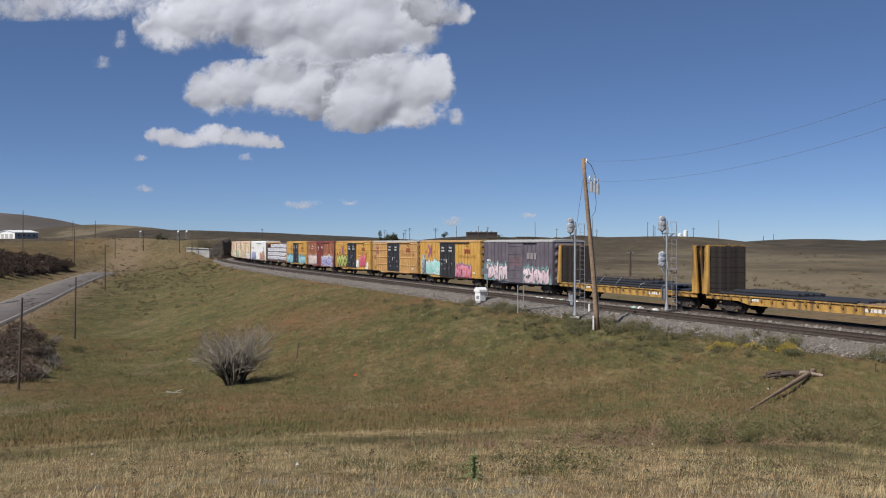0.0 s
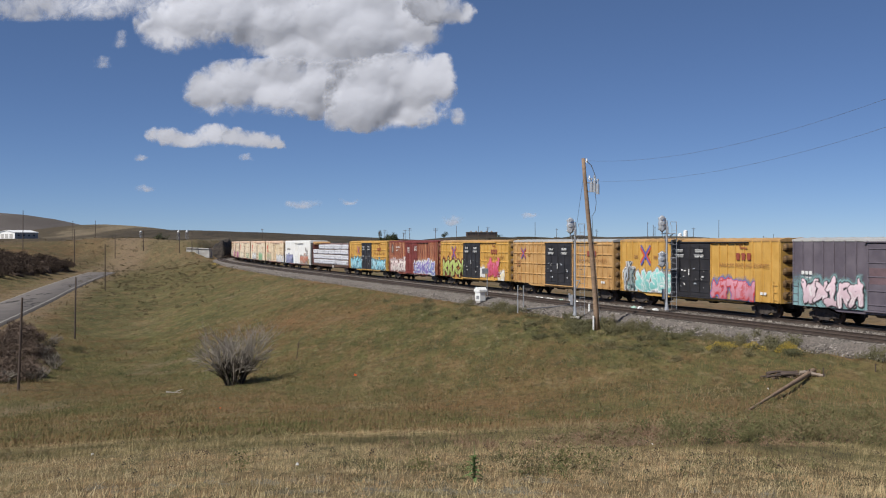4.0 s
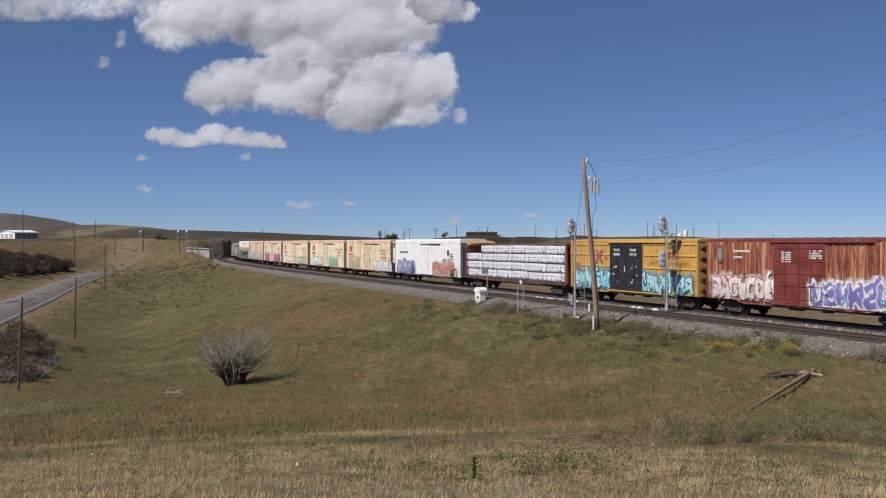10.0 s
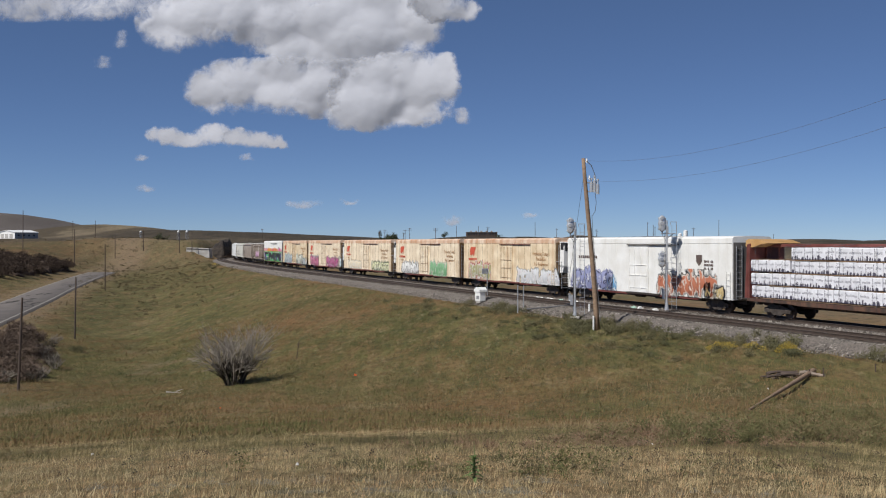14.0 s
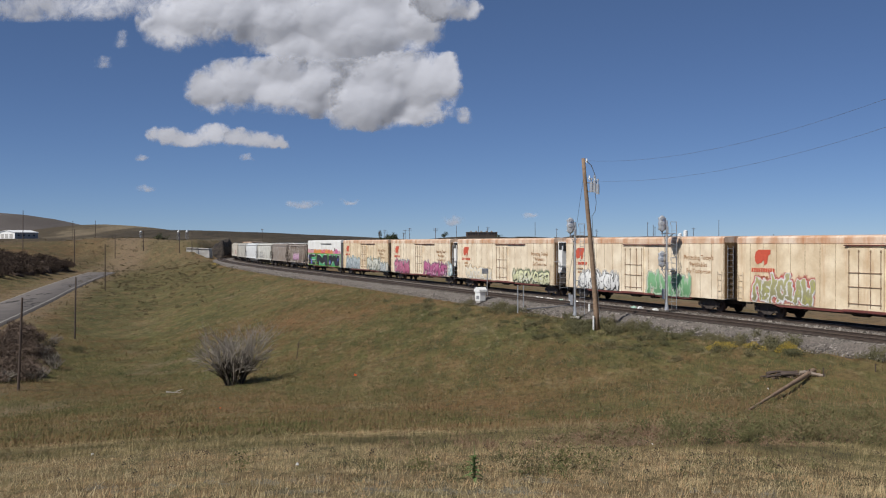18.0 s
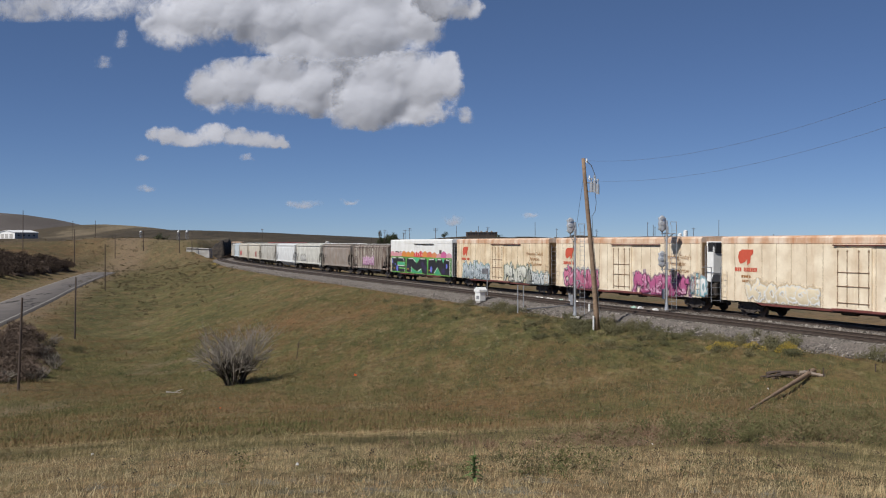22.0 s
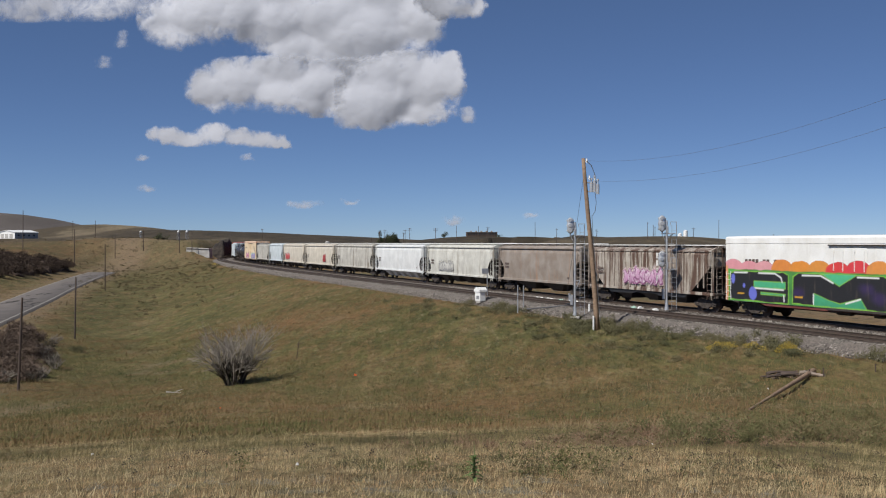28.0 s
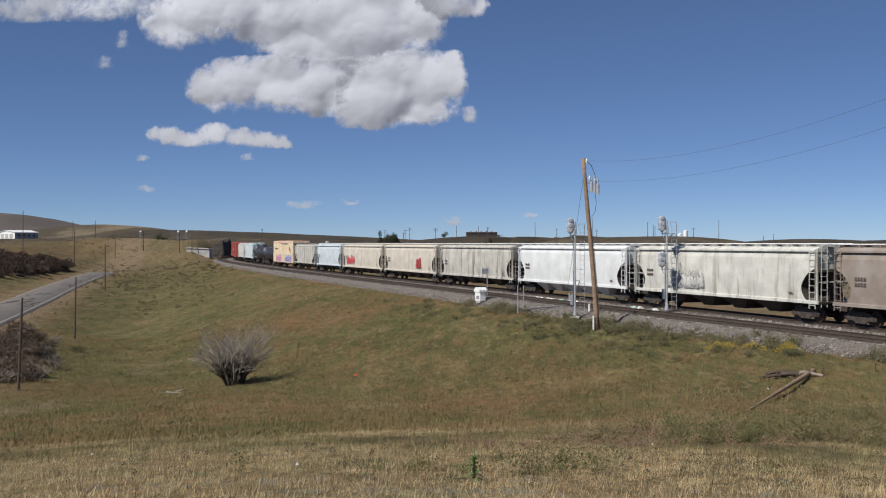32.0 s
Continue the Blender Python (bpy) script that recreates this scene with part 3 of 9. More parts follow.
def signal_head(parent, x, z, n=3):
    """A stack of round-hooded lamps seen from behind: a smooth oval back with a ring round each lamp."""
    bm = B()
    secs = []
    hh = 0.40 * n / 2
    for i in range(13):
        t = -1 + 2 * i / 12
        k = math.sqrt(max(0.02, 1 - abs(t) ** 3.0))
        wob = 1 + 0.07 * math.cos(t * n * math.pi)
        secs.append([(x + 0.27 * k * wob * math.cos(a), -0.05 + 0.20 * k * wob * math.sin(a), z + t * hh) for a in [6.283 * j / 16 for j in range(16)]])
    loft(bm, secs)
    h = part("signal_head", bm, M_ALU, parent, "bright silver signal lamp housing seen from behind", True)
    for i in range(n):
        bm = B()
        zc = z + (i - (n - 1) / 2) * 0.38
        rod(bm, (x, 0.05, zc), (x, 0.50, zc), 0.19, 14, 0.16)
        part("hood", bm, M_BLACK, h)
        bm = B()
        rod(bm, (x - 0.285, -0.05, zc), (x + 0.285, -0.05, zc), 0.05, 8)
        rod(bm, (x, -0.28, zc), (x, -0.20, zc), 0.13, 12)
        part("lamp_back", bm, M_GALV, h)
    return h


def build_signal(label, x, y, zbase, height, heads, arm):
    s = empty("railway_signal", label, "railway signal", "railway signals", pose(x, y, zbase, 0, 0, -14))
    bm = B()
    rod(bm, (0, 0, 0.25), (0, 0, height - 0.35), 0.085, 12, 0.07)
    part("mast", bm, M_ALU, s)
    bm = B()
    box(bm, (0, 0, 0.06), (0.7, 0.6, 0.16) if arm else (0.4, 0.4, 0.1), bevel=0.03)
    part("base", bm, M_CONC if arm else M_UNDER, s)
    bm = B()
    rod(bm, (0, 0, 0.2), (0, 0, 0.9), 0.16, 10, 0.09)
    part("mast_foot", bm, M_ALU, s)
    for z in heads:
        signal_head(s, -0.32, z)
        bm = B()
        rod(bm, (-0.4, 0, z - 0.72), (0.55, 0, z - 0.72), 0.03, 6)
        rod(bm, (-0.32, -0.02, z - 0.75), (-0.32, -0.02, z - 0.55), 0.05, 8)
        rod(bm, (0, 0, z - 1.1), (0.45, 0, z - 0.72), 0.025, 6)
        rod(bm, (0.0, 0.0, z - 1.35), (-0.35, 0, z - 0.72), 0.025, 6)
        box(bm, (0.05, -0.1, z - 0.45), (0.16, 0.14, 0.5), bevel=0.02)
        part("head_bracket", bm, M_GALV, s)
        bm = B()
        # service platform with a hooped rail
        box(bm, (0.35, 0.1, z - 0.72), (0.75, 0.55, 0.04), bevel=0.01)
        for a in ((0.68, -0.1), (0.68, 0.3)):
            rod(bm, (a[0], a[1], z - 0.72), (a[0], a[1], z + 0.12), 0.02, 6)
        rod(bm, (0.68, -0.1, z + 0.12), (0.68, 0.3, z + 0.12), 0.02, 6)
        rod(bm, (0.68, -0.1, z + 0.12), (0.28, -0.1, z + 0.12), 0.02, 6)
        rod(bm, (0.28, -0.1, z + 0.12), (0.28, -0.1, z - 0.1), 0.02, 6)
        part("platform", bm, M_GALV, s)
    bm = B()
    for dx in (0.36, 0.70):
        rod(bm, (dx, 0.12, 0.25), (dx, 0.12, max(heads) - 0.1), 0.018, 6)
    n = int((max(heads) - 0.6) / 0.34)
    for i in range(n):
        z = 0.5 + i * 0.34
        rod(bm, (0.36, 0.12, z), (0.70, 0.12, z), 0.012, 5)
    for z in (0.8, 2.2, 3.6, 5.0):
        rod(bm, (0.0, 0, z), (0.53, 0.12, z), 0.015, 5)
    part("ladder", bm, M_GALV, s)
    if arm:
        bm = B()
        rod(bm, (0, 0, 2.0), (0.38, 0, 2.75), 0.03, 6)
        rod(bm, (0, 0, 2.75), (0.4, 0, 2.75), 0.03, 6)
        part("bracket_arm", bm, M_GALV, s)
    bm = B()
    box(bm, (-0.22, -0.05, 1.35), (0.22, 0.2, 0.75), bevel=0.03)
    part("junction_box", bm, M_GALV, s)
    bm = B()
    bent_cable(bm, [(-0.1, -0.08, 0.3), (-0.12, -0.1, 1.0), (-0.1, -0.1, 2.2), (-0.12, -0.1, height - 1.2)], 0.022)
    part("cable", bm, M_WIRE, s)


build_signal("silver colour-light railway signal mast with one lamp head and a ladder", 9.65, 75.2, -0.72, 7.4, [6.78], True)
build_signal("silver colour-light railway signal mast with two lamp heads", 16.08, 73.9, -0.24, 7.0, [6.42, 3.86], False)


def build_relay_case():
    x, y, z = 3.4, 93.6, -0.66
    c = empty("relay_case", "small white trackside relay case with a hinged hood", "relay case", m=pose(x, y, z, 0, 0, -64))
    bm = B()
    box(bm, (0, 0, 0.62), (0.95, 0.62, 0.9), bevel=0.04)
    part("case", bm, M_WHITE, c)
    bm = B()
    prism(bm, [(-0.55, 1.02), (-0.55, 1.18), (-0.2, 1.42), (0.35, 1.42), (0.55, 1.2), (0.55, 1.02)], -0.38, 0.38)
    part("hood", bm, M_WHITE, c)
    bm = B()
    box(bm, (0, 0, 0.09), (0.8, 0.5, 0.18), bevel=0.02)
    part("plinth", bm, M_CONC, c)
    bm = B()
    box(bm, (0.1, -0.325, 0.5), (0.5, 0.03, 0.3), bevel=0.01)
    part("vent_panel", bm, M_GALV, c)
    s = empty("solar_post", "thin grey post with a small tilted solar panel", "post", m=pose(4.15, 96.5, -0.6))
    bm = B()
    rod(bm, (0, 0, 0), (0, 0, 2.95), 0.045, 8)
    part("post", bm, M_GALV, s)
    bm = B()
    box(bm, (-0.2, 0, 2.75), (0.62, 0.05, 0.5), pose(0, 0, 0, 0, 0, 12), bevel=0.01)
    part("panel", bm, M_GALV, s, "small grey panel")


build_relay_case()


def small_posts():
    def post(name, label, x, y, z, h, r, material, lean=0.0):
        o = empty(name, label, "post", m=pose(x, y, z, 0, lean, 0))
        bm = B()
        rod(bm, (0, 0, -0.1), (0, 0, h), r, 8)
        part("stake", bm, material, o)
        bm = B()
        rod(bm, (0, 0, h), (0, 0, h + 0.05), r * 1.25, 8)
        part("cap", bm, material, o)
    post("marker_post", "plain grey steel marker post", 6.0, 82.5, -0.75, 2.1, 0.05, M_GALV)
    post("marker_post", "plain grey steel marker post beside the ballast", 6.7, 85.5, -0.75, 1.95, 0.05, M_GALV)
    post("marker_post", "short white marker post by the timber pole", 10.9, 76.6, -0.85, 1.05, 0.075, M_WHITE)
    post("marker_post", "short grey stub post between the tracks", 10.65, 86.5, -0.3, 0.8, 0.09, M_GALV)
    for x, y, h, ln in ((-12.0, 84.2, 1.45, 8), (16.6, 46.6, 0.35, 4), (17.2, 46.4, 0.35, -3), (19.2, 45.6, 0.3, 0)):
        xx, yy, zz = stand(x, y)
        post("fence_stake", "old leaning timber fence stake in the grass", xx, yy, zz, h, 0.03, M_DARKWOOD, ln)


small_posts()


def debris():
    """A fallen pole over a heap of old ties."""
    a, b = Vector(stand(11.6, 38.9)), Vector(stand(17.1, 47.4))
    b.z += 0.12
    a.z += 0.03
    o = empty("fallen_pole", "fallen weathered timber pole lying on the slope", "timber", m=Matrix.Translation(a))
    bm = B()
    d = b - a
    secs = []
    rot = d.to_track_quat('Z', 'Y').to_matrix()
    for i in range(7):
        t = i / 6
        r = 0.045 + 0.085 * t
        secs.append([d * t + rot @ Vector((r * math.cos(k), r * math.sin(k), 0.05 * math.sin(k * 3))) for k in [6.283 * j / 10 for j in range(10)]])
    loft(bm, secs)
    part("trunk", bm, M_WOOD, o)
    rng = random.Random(4)
    for i, (x, y, yaw, ln, r) in enumerate(((15.95, 48.3, 4, 1.5, 0.08), (15.5, 47.5, 10, 1.1, 0.06), (16.3, 47.2, -12, 1.5, 0.10), (16.75, 46.6, -14, 1.1, 0.10), (15.9, 47.9, 22, 0.9, 0.05), (16.9, 47.5, 35, 0.8, 0.05), (15.2, 47.9, -35, 0.7, 0.04), (15.3, 47.2, 50, 0.6, 0.03), (16.0, 46.9, -55, 0.6, 0.03))):
        xx, yy, zz = stand(x, y)
        t = empty("old_log", "dark rotting split log in a heap", "timber", "old logs", pose(xx, yy, zz + r + 0.05 * (i % 2), rng.uniform(-4, 4), rng.uniform(-5, 5), yaw))
        bm = B()
        secs = []
        for k in range(6):
            u = k / 5
            rr = r * (1.1 - 0.3 * u)
            secs.append([(-ln / 2 + ln * u, rr * math.cos(q) * rng.uniform(0.8, 1.15), rr * math.sin(q) * rng.uniform(0.75, 1.1) + 0.03 * math.sin(u * 5)) for q in [6.283 * j / 8 for j in range(8)]])
        loft(bm, secs)
        part("wood", bm, M_WOOD_GREY if i in (3, 5) else M_DARKWOOD, t)
    for i, (x, y, s, c) in enumerate(((16.6, 47.6, 0.07, WHITE_BIT), (14.3, 45.2, 0.04, WHITE_BIT), (-8.4, 24.6, 0.03, WHITE_BIT), (-6.0, 68.4, 0.17, ORANGE_BIT), (-11.6, 53.0, 0.07, ORANGE_BIT), (-2.9, 20.4, 0.035, WHITE_BIT), (5.2, 25.5, 0.025, WHITE_BIT))):
        xx, yy, zz = stand(x, y)
        orange = c is ORANGE_BIT
        o = empty("flag" if orange else "litter", "small orange survey flag in the grass" if orange else "scrap of white litter in the grass", "flag" if orange else "litter", m=pose(xx, yy, zz))
        bm = B()
        if orange:
            rod(bm, (0, 0, 0), (0, 0, s + 0.25), 0.01, 5)
            part("wire", bm, M_WIRE, o)
            bm = B()
            box(bm, (s * 0.55, 0, s * 0.5 + 0.25), (s, 0.012, s * 0.75), pose(0, 0, 0, 0, 12, 10))
            part("cloth", bm, c, o)
        else:
            prism(bm, [(-s, 0.0), (-s * 0.6, s * 1.1), (s * 0.2, s * 1.5), (s, s * 0.6), (s * 0.8, 0.0)], -s * 0.5, s * 0.6)
            part("scrap", bm, c, o)


WHITE_BIT = plain("white_scrap", (0.7, 0.7, 0.68), 0.6, 0, 0.1)
ORANGE_BIT = plain("orange_flag_cloth", (0.75, 0.12, 0.03), 0.6, 0, 0.1)
debris()


def track_litter():
    """Paint-flecked stones, a cable and a switch rod by the near track."""
    rng = random.Random(9)
    for s, a in ((98.2, -2.2), (98.8, -1.9), (99.3, -2.3), (99.9, -2.1), (101.5, -2.0), (103.6, -2.2), (104.2, -2.0), (112.0, -1.3), (112.8, -1.2), (115.0, -1.3), (97.2, -2.1)):
        x, y, h = on_line(s, a)
        o = empty("painted_stone", "white and pale green painted ballast stone", "stone", "painted stones", pose(x, y, -0.2, 0, 0, rng.uniform(0, 180)))
        bm = B()
        r = rng.uniform(0.16, 0.34)
        prism(bm, [(-r, 0.0), (-r * 0.7, 0.14), (r * 0.1, 0.2), (r * 0.8, 0.12), (r, 0.0)], -0.12, 0.12)
        part("stone", bm, WHITE_BIT if rng.random() < 0.7 else plain("pale_green_paint", (0.42, 0.6, 0.5), 0.7), o)
    o = empty("track_cable", "black cable lying over the ballast to the near rail", "cable")
    pts = [on_line(s, a)[:2] for s, a in ((107.5, -4.6), (107.0, -5.4), (106.0, -6.2), (105.2, -7.0))]
    bm = B()
    bent_cable(bm, [(x, y, -0.14 - 0.13 * i) for i, (x, y) in enumerate(pts)], 0.06, 6)
    part("cable", bm, M_WIRE, o)
    x, y, h = on_line(107.8, -4.3)
    bm = B()
    box(bm, (0, 0, 0.02), (1.2, 0.35, 0.2), bevel=0.03)
    jb = part("bond_box", bm, M_BLACK, o)
    jb.matrix_basis = pose(x, y, -0.12, 0, 0, math.degrees(h))


track_litter()


# ---- poles in the hollow and along the road ----
def bare_pole(label, x, y, h, r=0.12, arm=0.0, z=None, lean=0.0, material=None):
    zz = land1(x, y) if z is None else z
    p = empty("telegraph_pole", label, "pole", "telegraph poles", pose(x, y, zz, 0, lean, 0))
    bm = B()
    rod(bm, (0, 0, -0.4), (0, 0, h), r, 8, r * 0.7)
    part("pole", bm, material or M_DARKWOOD, p)
    if arm:
        bm = B()
        box(bm, (0, 0, h - 0.5), (arm, 0.12, 0.14), bevel=0.02)
        if arm > 1.5:
            box(bm, (0, 0, h - 1.3), (arm * 0.8, 0.12, 0.14), bevel=0.02)
        part("crossarm", bm, material or M_DARKWOOD, p)
        for s in (-1, -0.4, 0.4, 1):
            bm = B()
            rod(bm, (s * arm / 2 * 0.9, 0, h - 0.42), (s * arm / 2 * 0.9, 0, h - 0.2), 0.05, 6)
            part("insulator", bm, M_GALV, p)
    return p


for x, y, h, ln in ((-30.6, 74.0, 6.7, 2.6), (-40.5, 113.0, 6.8, 1.2), (-64.6, 196.5, 9.0, 0), (-104.0, 290.0, 10.2, 0.5), (-121.0, 296.0, 11.5, 0.6), (-104.0, 326.0, 7.5, 0), (-96.8, 332.0, 6.6, 0), (-84.9, 331.0, 6.4, 0), (-80.6, 330.0, 7.0, 0)):
    bare_pole("thin dark bare timber pole standing in dry grass", x, y, h, 0.11 if y < 250 else 0.14, 0, None, ln)
for px, top, dist, arm in ((464, 405, 430, 0.9), (657, 420, 560, 1.2), (672, 410, 560, 2.0), (681, 407, 560, 2.0), (714, 412, 620, 1.6), (717, 407, 600, 2.2), (725, 404, 600, 2.6), (771, 404, 560, 3.0), (808, 400, 520, 0), (847, 400, 520, 0),
                           (863, 402, 620, 2.4), (947, 394, 420, 0), (985, 405, 560, 1.2), (1056, 406, 560, 1.8), (1146, 394, 540, 0.8), (1156, 399, 560, 0.8), (1159, 401, 580, 0.8), (1227, 403, 560, 1.8), (1272, 389, 520, 0), (1351, 418, 700, 0.8), (1369, 415, 700, 0.8), (129, 392, 1400, 1.5), (169, 391, 1400, 1.5)):
    x = (px - 784) / 1818.7 * dist
    z = land1(x, dist)
    h = EYE_Z + (430.4 - top) * dist / 1818.7 - z
    bare_pole("distant dark utility pole on the range land", x, dist, max(h, 3.0), 0.16 * dist / 560, arm)
bare_pole("short stub pole with a capped top on the range land", 30.6, 168.0, 4.3, 0.22, 0.9)


# ---- far buildings ----
def warehouse():
    x, y = -189.4, 459.0
    z = land1(x, y)
    w = empty("warehouse", "white metal warehouse with a low gabled roof", "building", m=pose(x, y, z + 0.1, 0, 0, -30))
    bm = B()
    prism(bm, [(-5.2, -1.5), (-5.2, 2.5), (0, 3.4), (5.2, 2.5), (5.2, -1.5)], -6.1, 6.1)
    part("wall", bm, M_WHITE, w)
    # darker sheet over the white wall paints in the shade on this side
    bm = B()
    box(bm, (5.22, 0, 0.4), (0.05, 12.0, 3.8), bevel=0.01)
    part("shade_cladding", bm, M_DULL, w, "side wall in a grey that stands for its shade")
    for s in (-1, 1):
        bm = B()
        prism(bm, [(s * 5.5, 2.42), (s * 5.5, 2.56), (0, 3.58), (0, 3.42)], -6.4, 6.4)
        part("roof", bm, M_WHITE, w)
    for i in range(3):
        bm = B()
        box(bm, (-3.2 + i * 3.0, -6.13, 0.9), (2.1, 0.08, 1.9), bevel=0.02)
        dr = part("door", bm, M_CONC, w)
        bm = B()
        for k in range(4):
            box(bm, (-3.2 + i * 3.0, -6.18, 0.2 + 0.45 * k), (2.0, 0.03, 0.05))
        part("door_seam", bm, M_GALV, dr)
    for i in range(4):
        bm = B()
        box(bm, (5.26, -4.2 + i * 2.7, 1.2), (0.05, 1.0, 0.7), bevel=0.01)
        part("window", bm, M_BLACK, w)


warehouse()


def mesa_building():
    x, y = 33.0, 880.0
    z = land1(x, y)
    b = empty("barracks_building", "long dark low building on the far hilltop", "building", m=pose(x, y, z - 0.5, 0, 0, 4))
    bm = B()
    box(bm, (0, 0, 1.9), (26, 9, 3.8), bevel=0.1)
    part("wall", bm, M_DARKWOOD, b)
    bm = B()
    box(bm, (0, 0, 3.95), (27, 10, 0.3), bevel=0.05)
    part("roof", bm, M_WOOD_GREY, b)
    for i in range(11):
        bm = B()
        box(bm, (-11.5 + i * 2.3, -4.55, 2.2), (1.2, 0.12, 1.6), bevel=0.03)
        part("window", bm, M_BLACK, b)
    for i in range(5):
        bm = B()
        box(bm, (-9 + i * 4.4, 0, 4.6), (1.3, 1.3, 1.1), bevel=0.05)
        part("roof_vent", bm, M_WOOD_GREY, b)


mesa_building()
for px, py, w, h, d, lbl in ((1203, 419, 2.4, 3.6, 640, "small white storage tank on the far hill"), (1213, 419, 2.6, 5.8, 640, "tall white storage tank on the far hill"), (579, 420, 2.4, 5.0, 620, "pale grey water tank behind the train")):
    x = (px - 784) / 1818.7 * d
    z = land1(x, d)
    t = empty("storage_tank", lbl, "tank", m=pose(x, d, z - 0.3))
    bm = B()
    rod(bm, (0, 0, 0), (0, 0, h), w / 2, 18)
    part("shell", bm, M_WHITE if px > 1000 else M_CONC, t)
    bm = B()
    rod(bm, (0, 0, h), (0, 0, h + 0.45), w / 2 + 0.05, 18, 0.3)
    part("roof", bm, M_WHITE if px > 1000 else M_CONC, t)
for px, d, r in ((249, 520, 0.55), (316, 520, 0.6), (331, 540, 0.65)):
    x = (px - 784) / 1818.7 * d
    z = EYE_Z + (430.4 - 412) * d / 1818.7
    t = empty("radar_dome", "small white dome on a lattice stand by the far bend", "dome", m=pose(x, d, land1(x, d)))
    hh = max(0.5, z - land1(x, d))
    bm = B()
    bmesh.ops.create_icosphere(bm, subdivisions=3, radius=r, matrix=pose(0, 0, hh + r * 0.8))
    part("dome", bm, M_WHITE, t, "", True)
    bm = B()
    for a in (0, 1.57, 3.14, 4.71):
        rod(bm, (0.9 * math.cos(a), 0.9 * math.sin(a), 0), (0.6 * math.cos(a), 0.6 * math.sin(a), hh + 0.3), 0.06, 6)
    part("stand", bm, M_GALV, t)


def snow_shed():
    """The long white wall at the mouth of the cut."""
    x, y = -79.0, 333.0
    z = land1(x, y)
    s = empty("shed", "long low white-sided shed by the far bend of the line", "building", m=pose(x, y, z + 0.1, 0, 0, -6))
    bm = B()
    prism(bm, [(-3.95, -1.9), (-3.9, 0), (-3.6, 1.2), (3.6, 0.9), (3.9, 0), (3.95, -1.9)], -1.5, 1.5)
    part("wall", bm, M_DULL, s)
    bm = B()
    prism(bm, [(-3.8, 1.2), (-3.7, 1.4), (3.8, 1.1), (3.8, 0.9)], -1.8, 1.8)
    part("roof", bm, M_CONC, s)
    for i in range(5):
        bm = B()
        box(bm, (-2.8 + i * 1.4, -1.53, 0.2), (0.08, 0.08, 1.5))
        part("batten", bm, M_CONC, s)


snow_shed()


def rock_outcrop():
    """A dark broken rock face where the line leaves the cutting."""
    # very dark base colour over the whole face
    m, nd, lk, b = mat("near_black_rock", 0.95)
    tc = nd.new("ShaderNodeTexCoord").outputs["Object"]
    n = noise_node(nd, lk, tc, 0.9, 7, 0.7)
    lk.new(mixcol(nd, lk, ramp_out(nd, lk, n, 0.38, 0.66), (0.016, 0.013, 0.011), (0.062, 0.048, 0.038)), b.inputs["Base Color"])
    bump(nd, lk, b, n, 0.8, 0.3)
    gx, gy = np.linspace(-80.5, -72.6, 34), np.linspace(341, 362, 40)
    X, Y = np.meshgrid(gx, gy)
    top = np.interp(X, [-80.5, -79.5, -77.5, -75, -73.6, -72.9, -72.6], [-1.0, 2.2, 4.4, 6.0, 6.5, 4.2, -1.0]) * smooth01(341, 344.5, Y) * smooth01(362, 356, Y)
    Z = top + (0.9 * fbm(X, Y, 2.4, 5, 4) + 0.5 * fbm(X, Y, 0.9, 7, 2)) * (top > 0.5) - 0.9
    k, j = X.shape
    idx = np.arange(k * j).reshape(k, j)
    f = np.stack([idx[:-1, :-1].ravel(), idx[:-1, 1:].ravel(), idx[1:, 1:].ravel(), idx[1:, :-1].ravel()], 1)
    ob = raw_mesh("rock_outcrop", np.stack([X.ravel(), Y.ravel(), Z.ravel()], 1), f, m)
    tagged(ob, "dark broken rock face beside the railway cutting", "rock")


rock_outcrop()


# ---- plants ----
M_TWIG = grass_material("pale_grey_twigs", [(0.13, 0.113, 0.095), (0.22, 0.193, 0.163), (0.31, 0.275, 0.235)])
M_TWIG_DARK = grass_material("dark_bark", [(0.03, 0.026, 0.022), (0.06, 0.05, 0.04), (0.09, 0.075, 0.06)])
M_BRUSH = grass_material("dark_purple_brown_brush", [(0.038, 0.028, 0.021), (0.092, 0.066, 0.050), (0.16, 0.117, 0.088), (0.25, 0.19, 0.145)])
M_BRUSH_FAR = grass_material("dark_brush_in_the_cutting", [(0.016, 0.012, 0.009), (0.036, 0.025, 0.019), (0.072, 0.050, 0.037), (0.135, 0.098, 0.070)])
M_SAGE = grass_material("grey_green_sage", [(0.062, 0.066, 0.034), (0.098, 0.098, 0.050), (0.145, 0.128, 0.068), (0.19, 0.15, 0.085)])
M_WEED = grass_material("green_weed_leaves", [(0.075, 0.085, 0.03), (0.11, 0.112, 0.042), (0.15, 0.135, 0.06), (0.18, 0.13, 0.07)])
M_BLOOM = grass_material("yellow_brush_flowers", [(0.22, 0.165, 0.03), (0.36, 0.265, 0.05), (0.46, 0.36, 0.12)])
M_MULLEIN = grass_material("mullein_leaves", [(0.08, 0.12, 0.04), (0.13, 0.18, 0.065), (0.19, 0.24, 0.11)])
M_TREE = grass_material("dark_tree_leaves", [(0.03, 0.04, 0.018), (0.055, 0.065, 0.03), (0.085, 0.09, 0.045)])


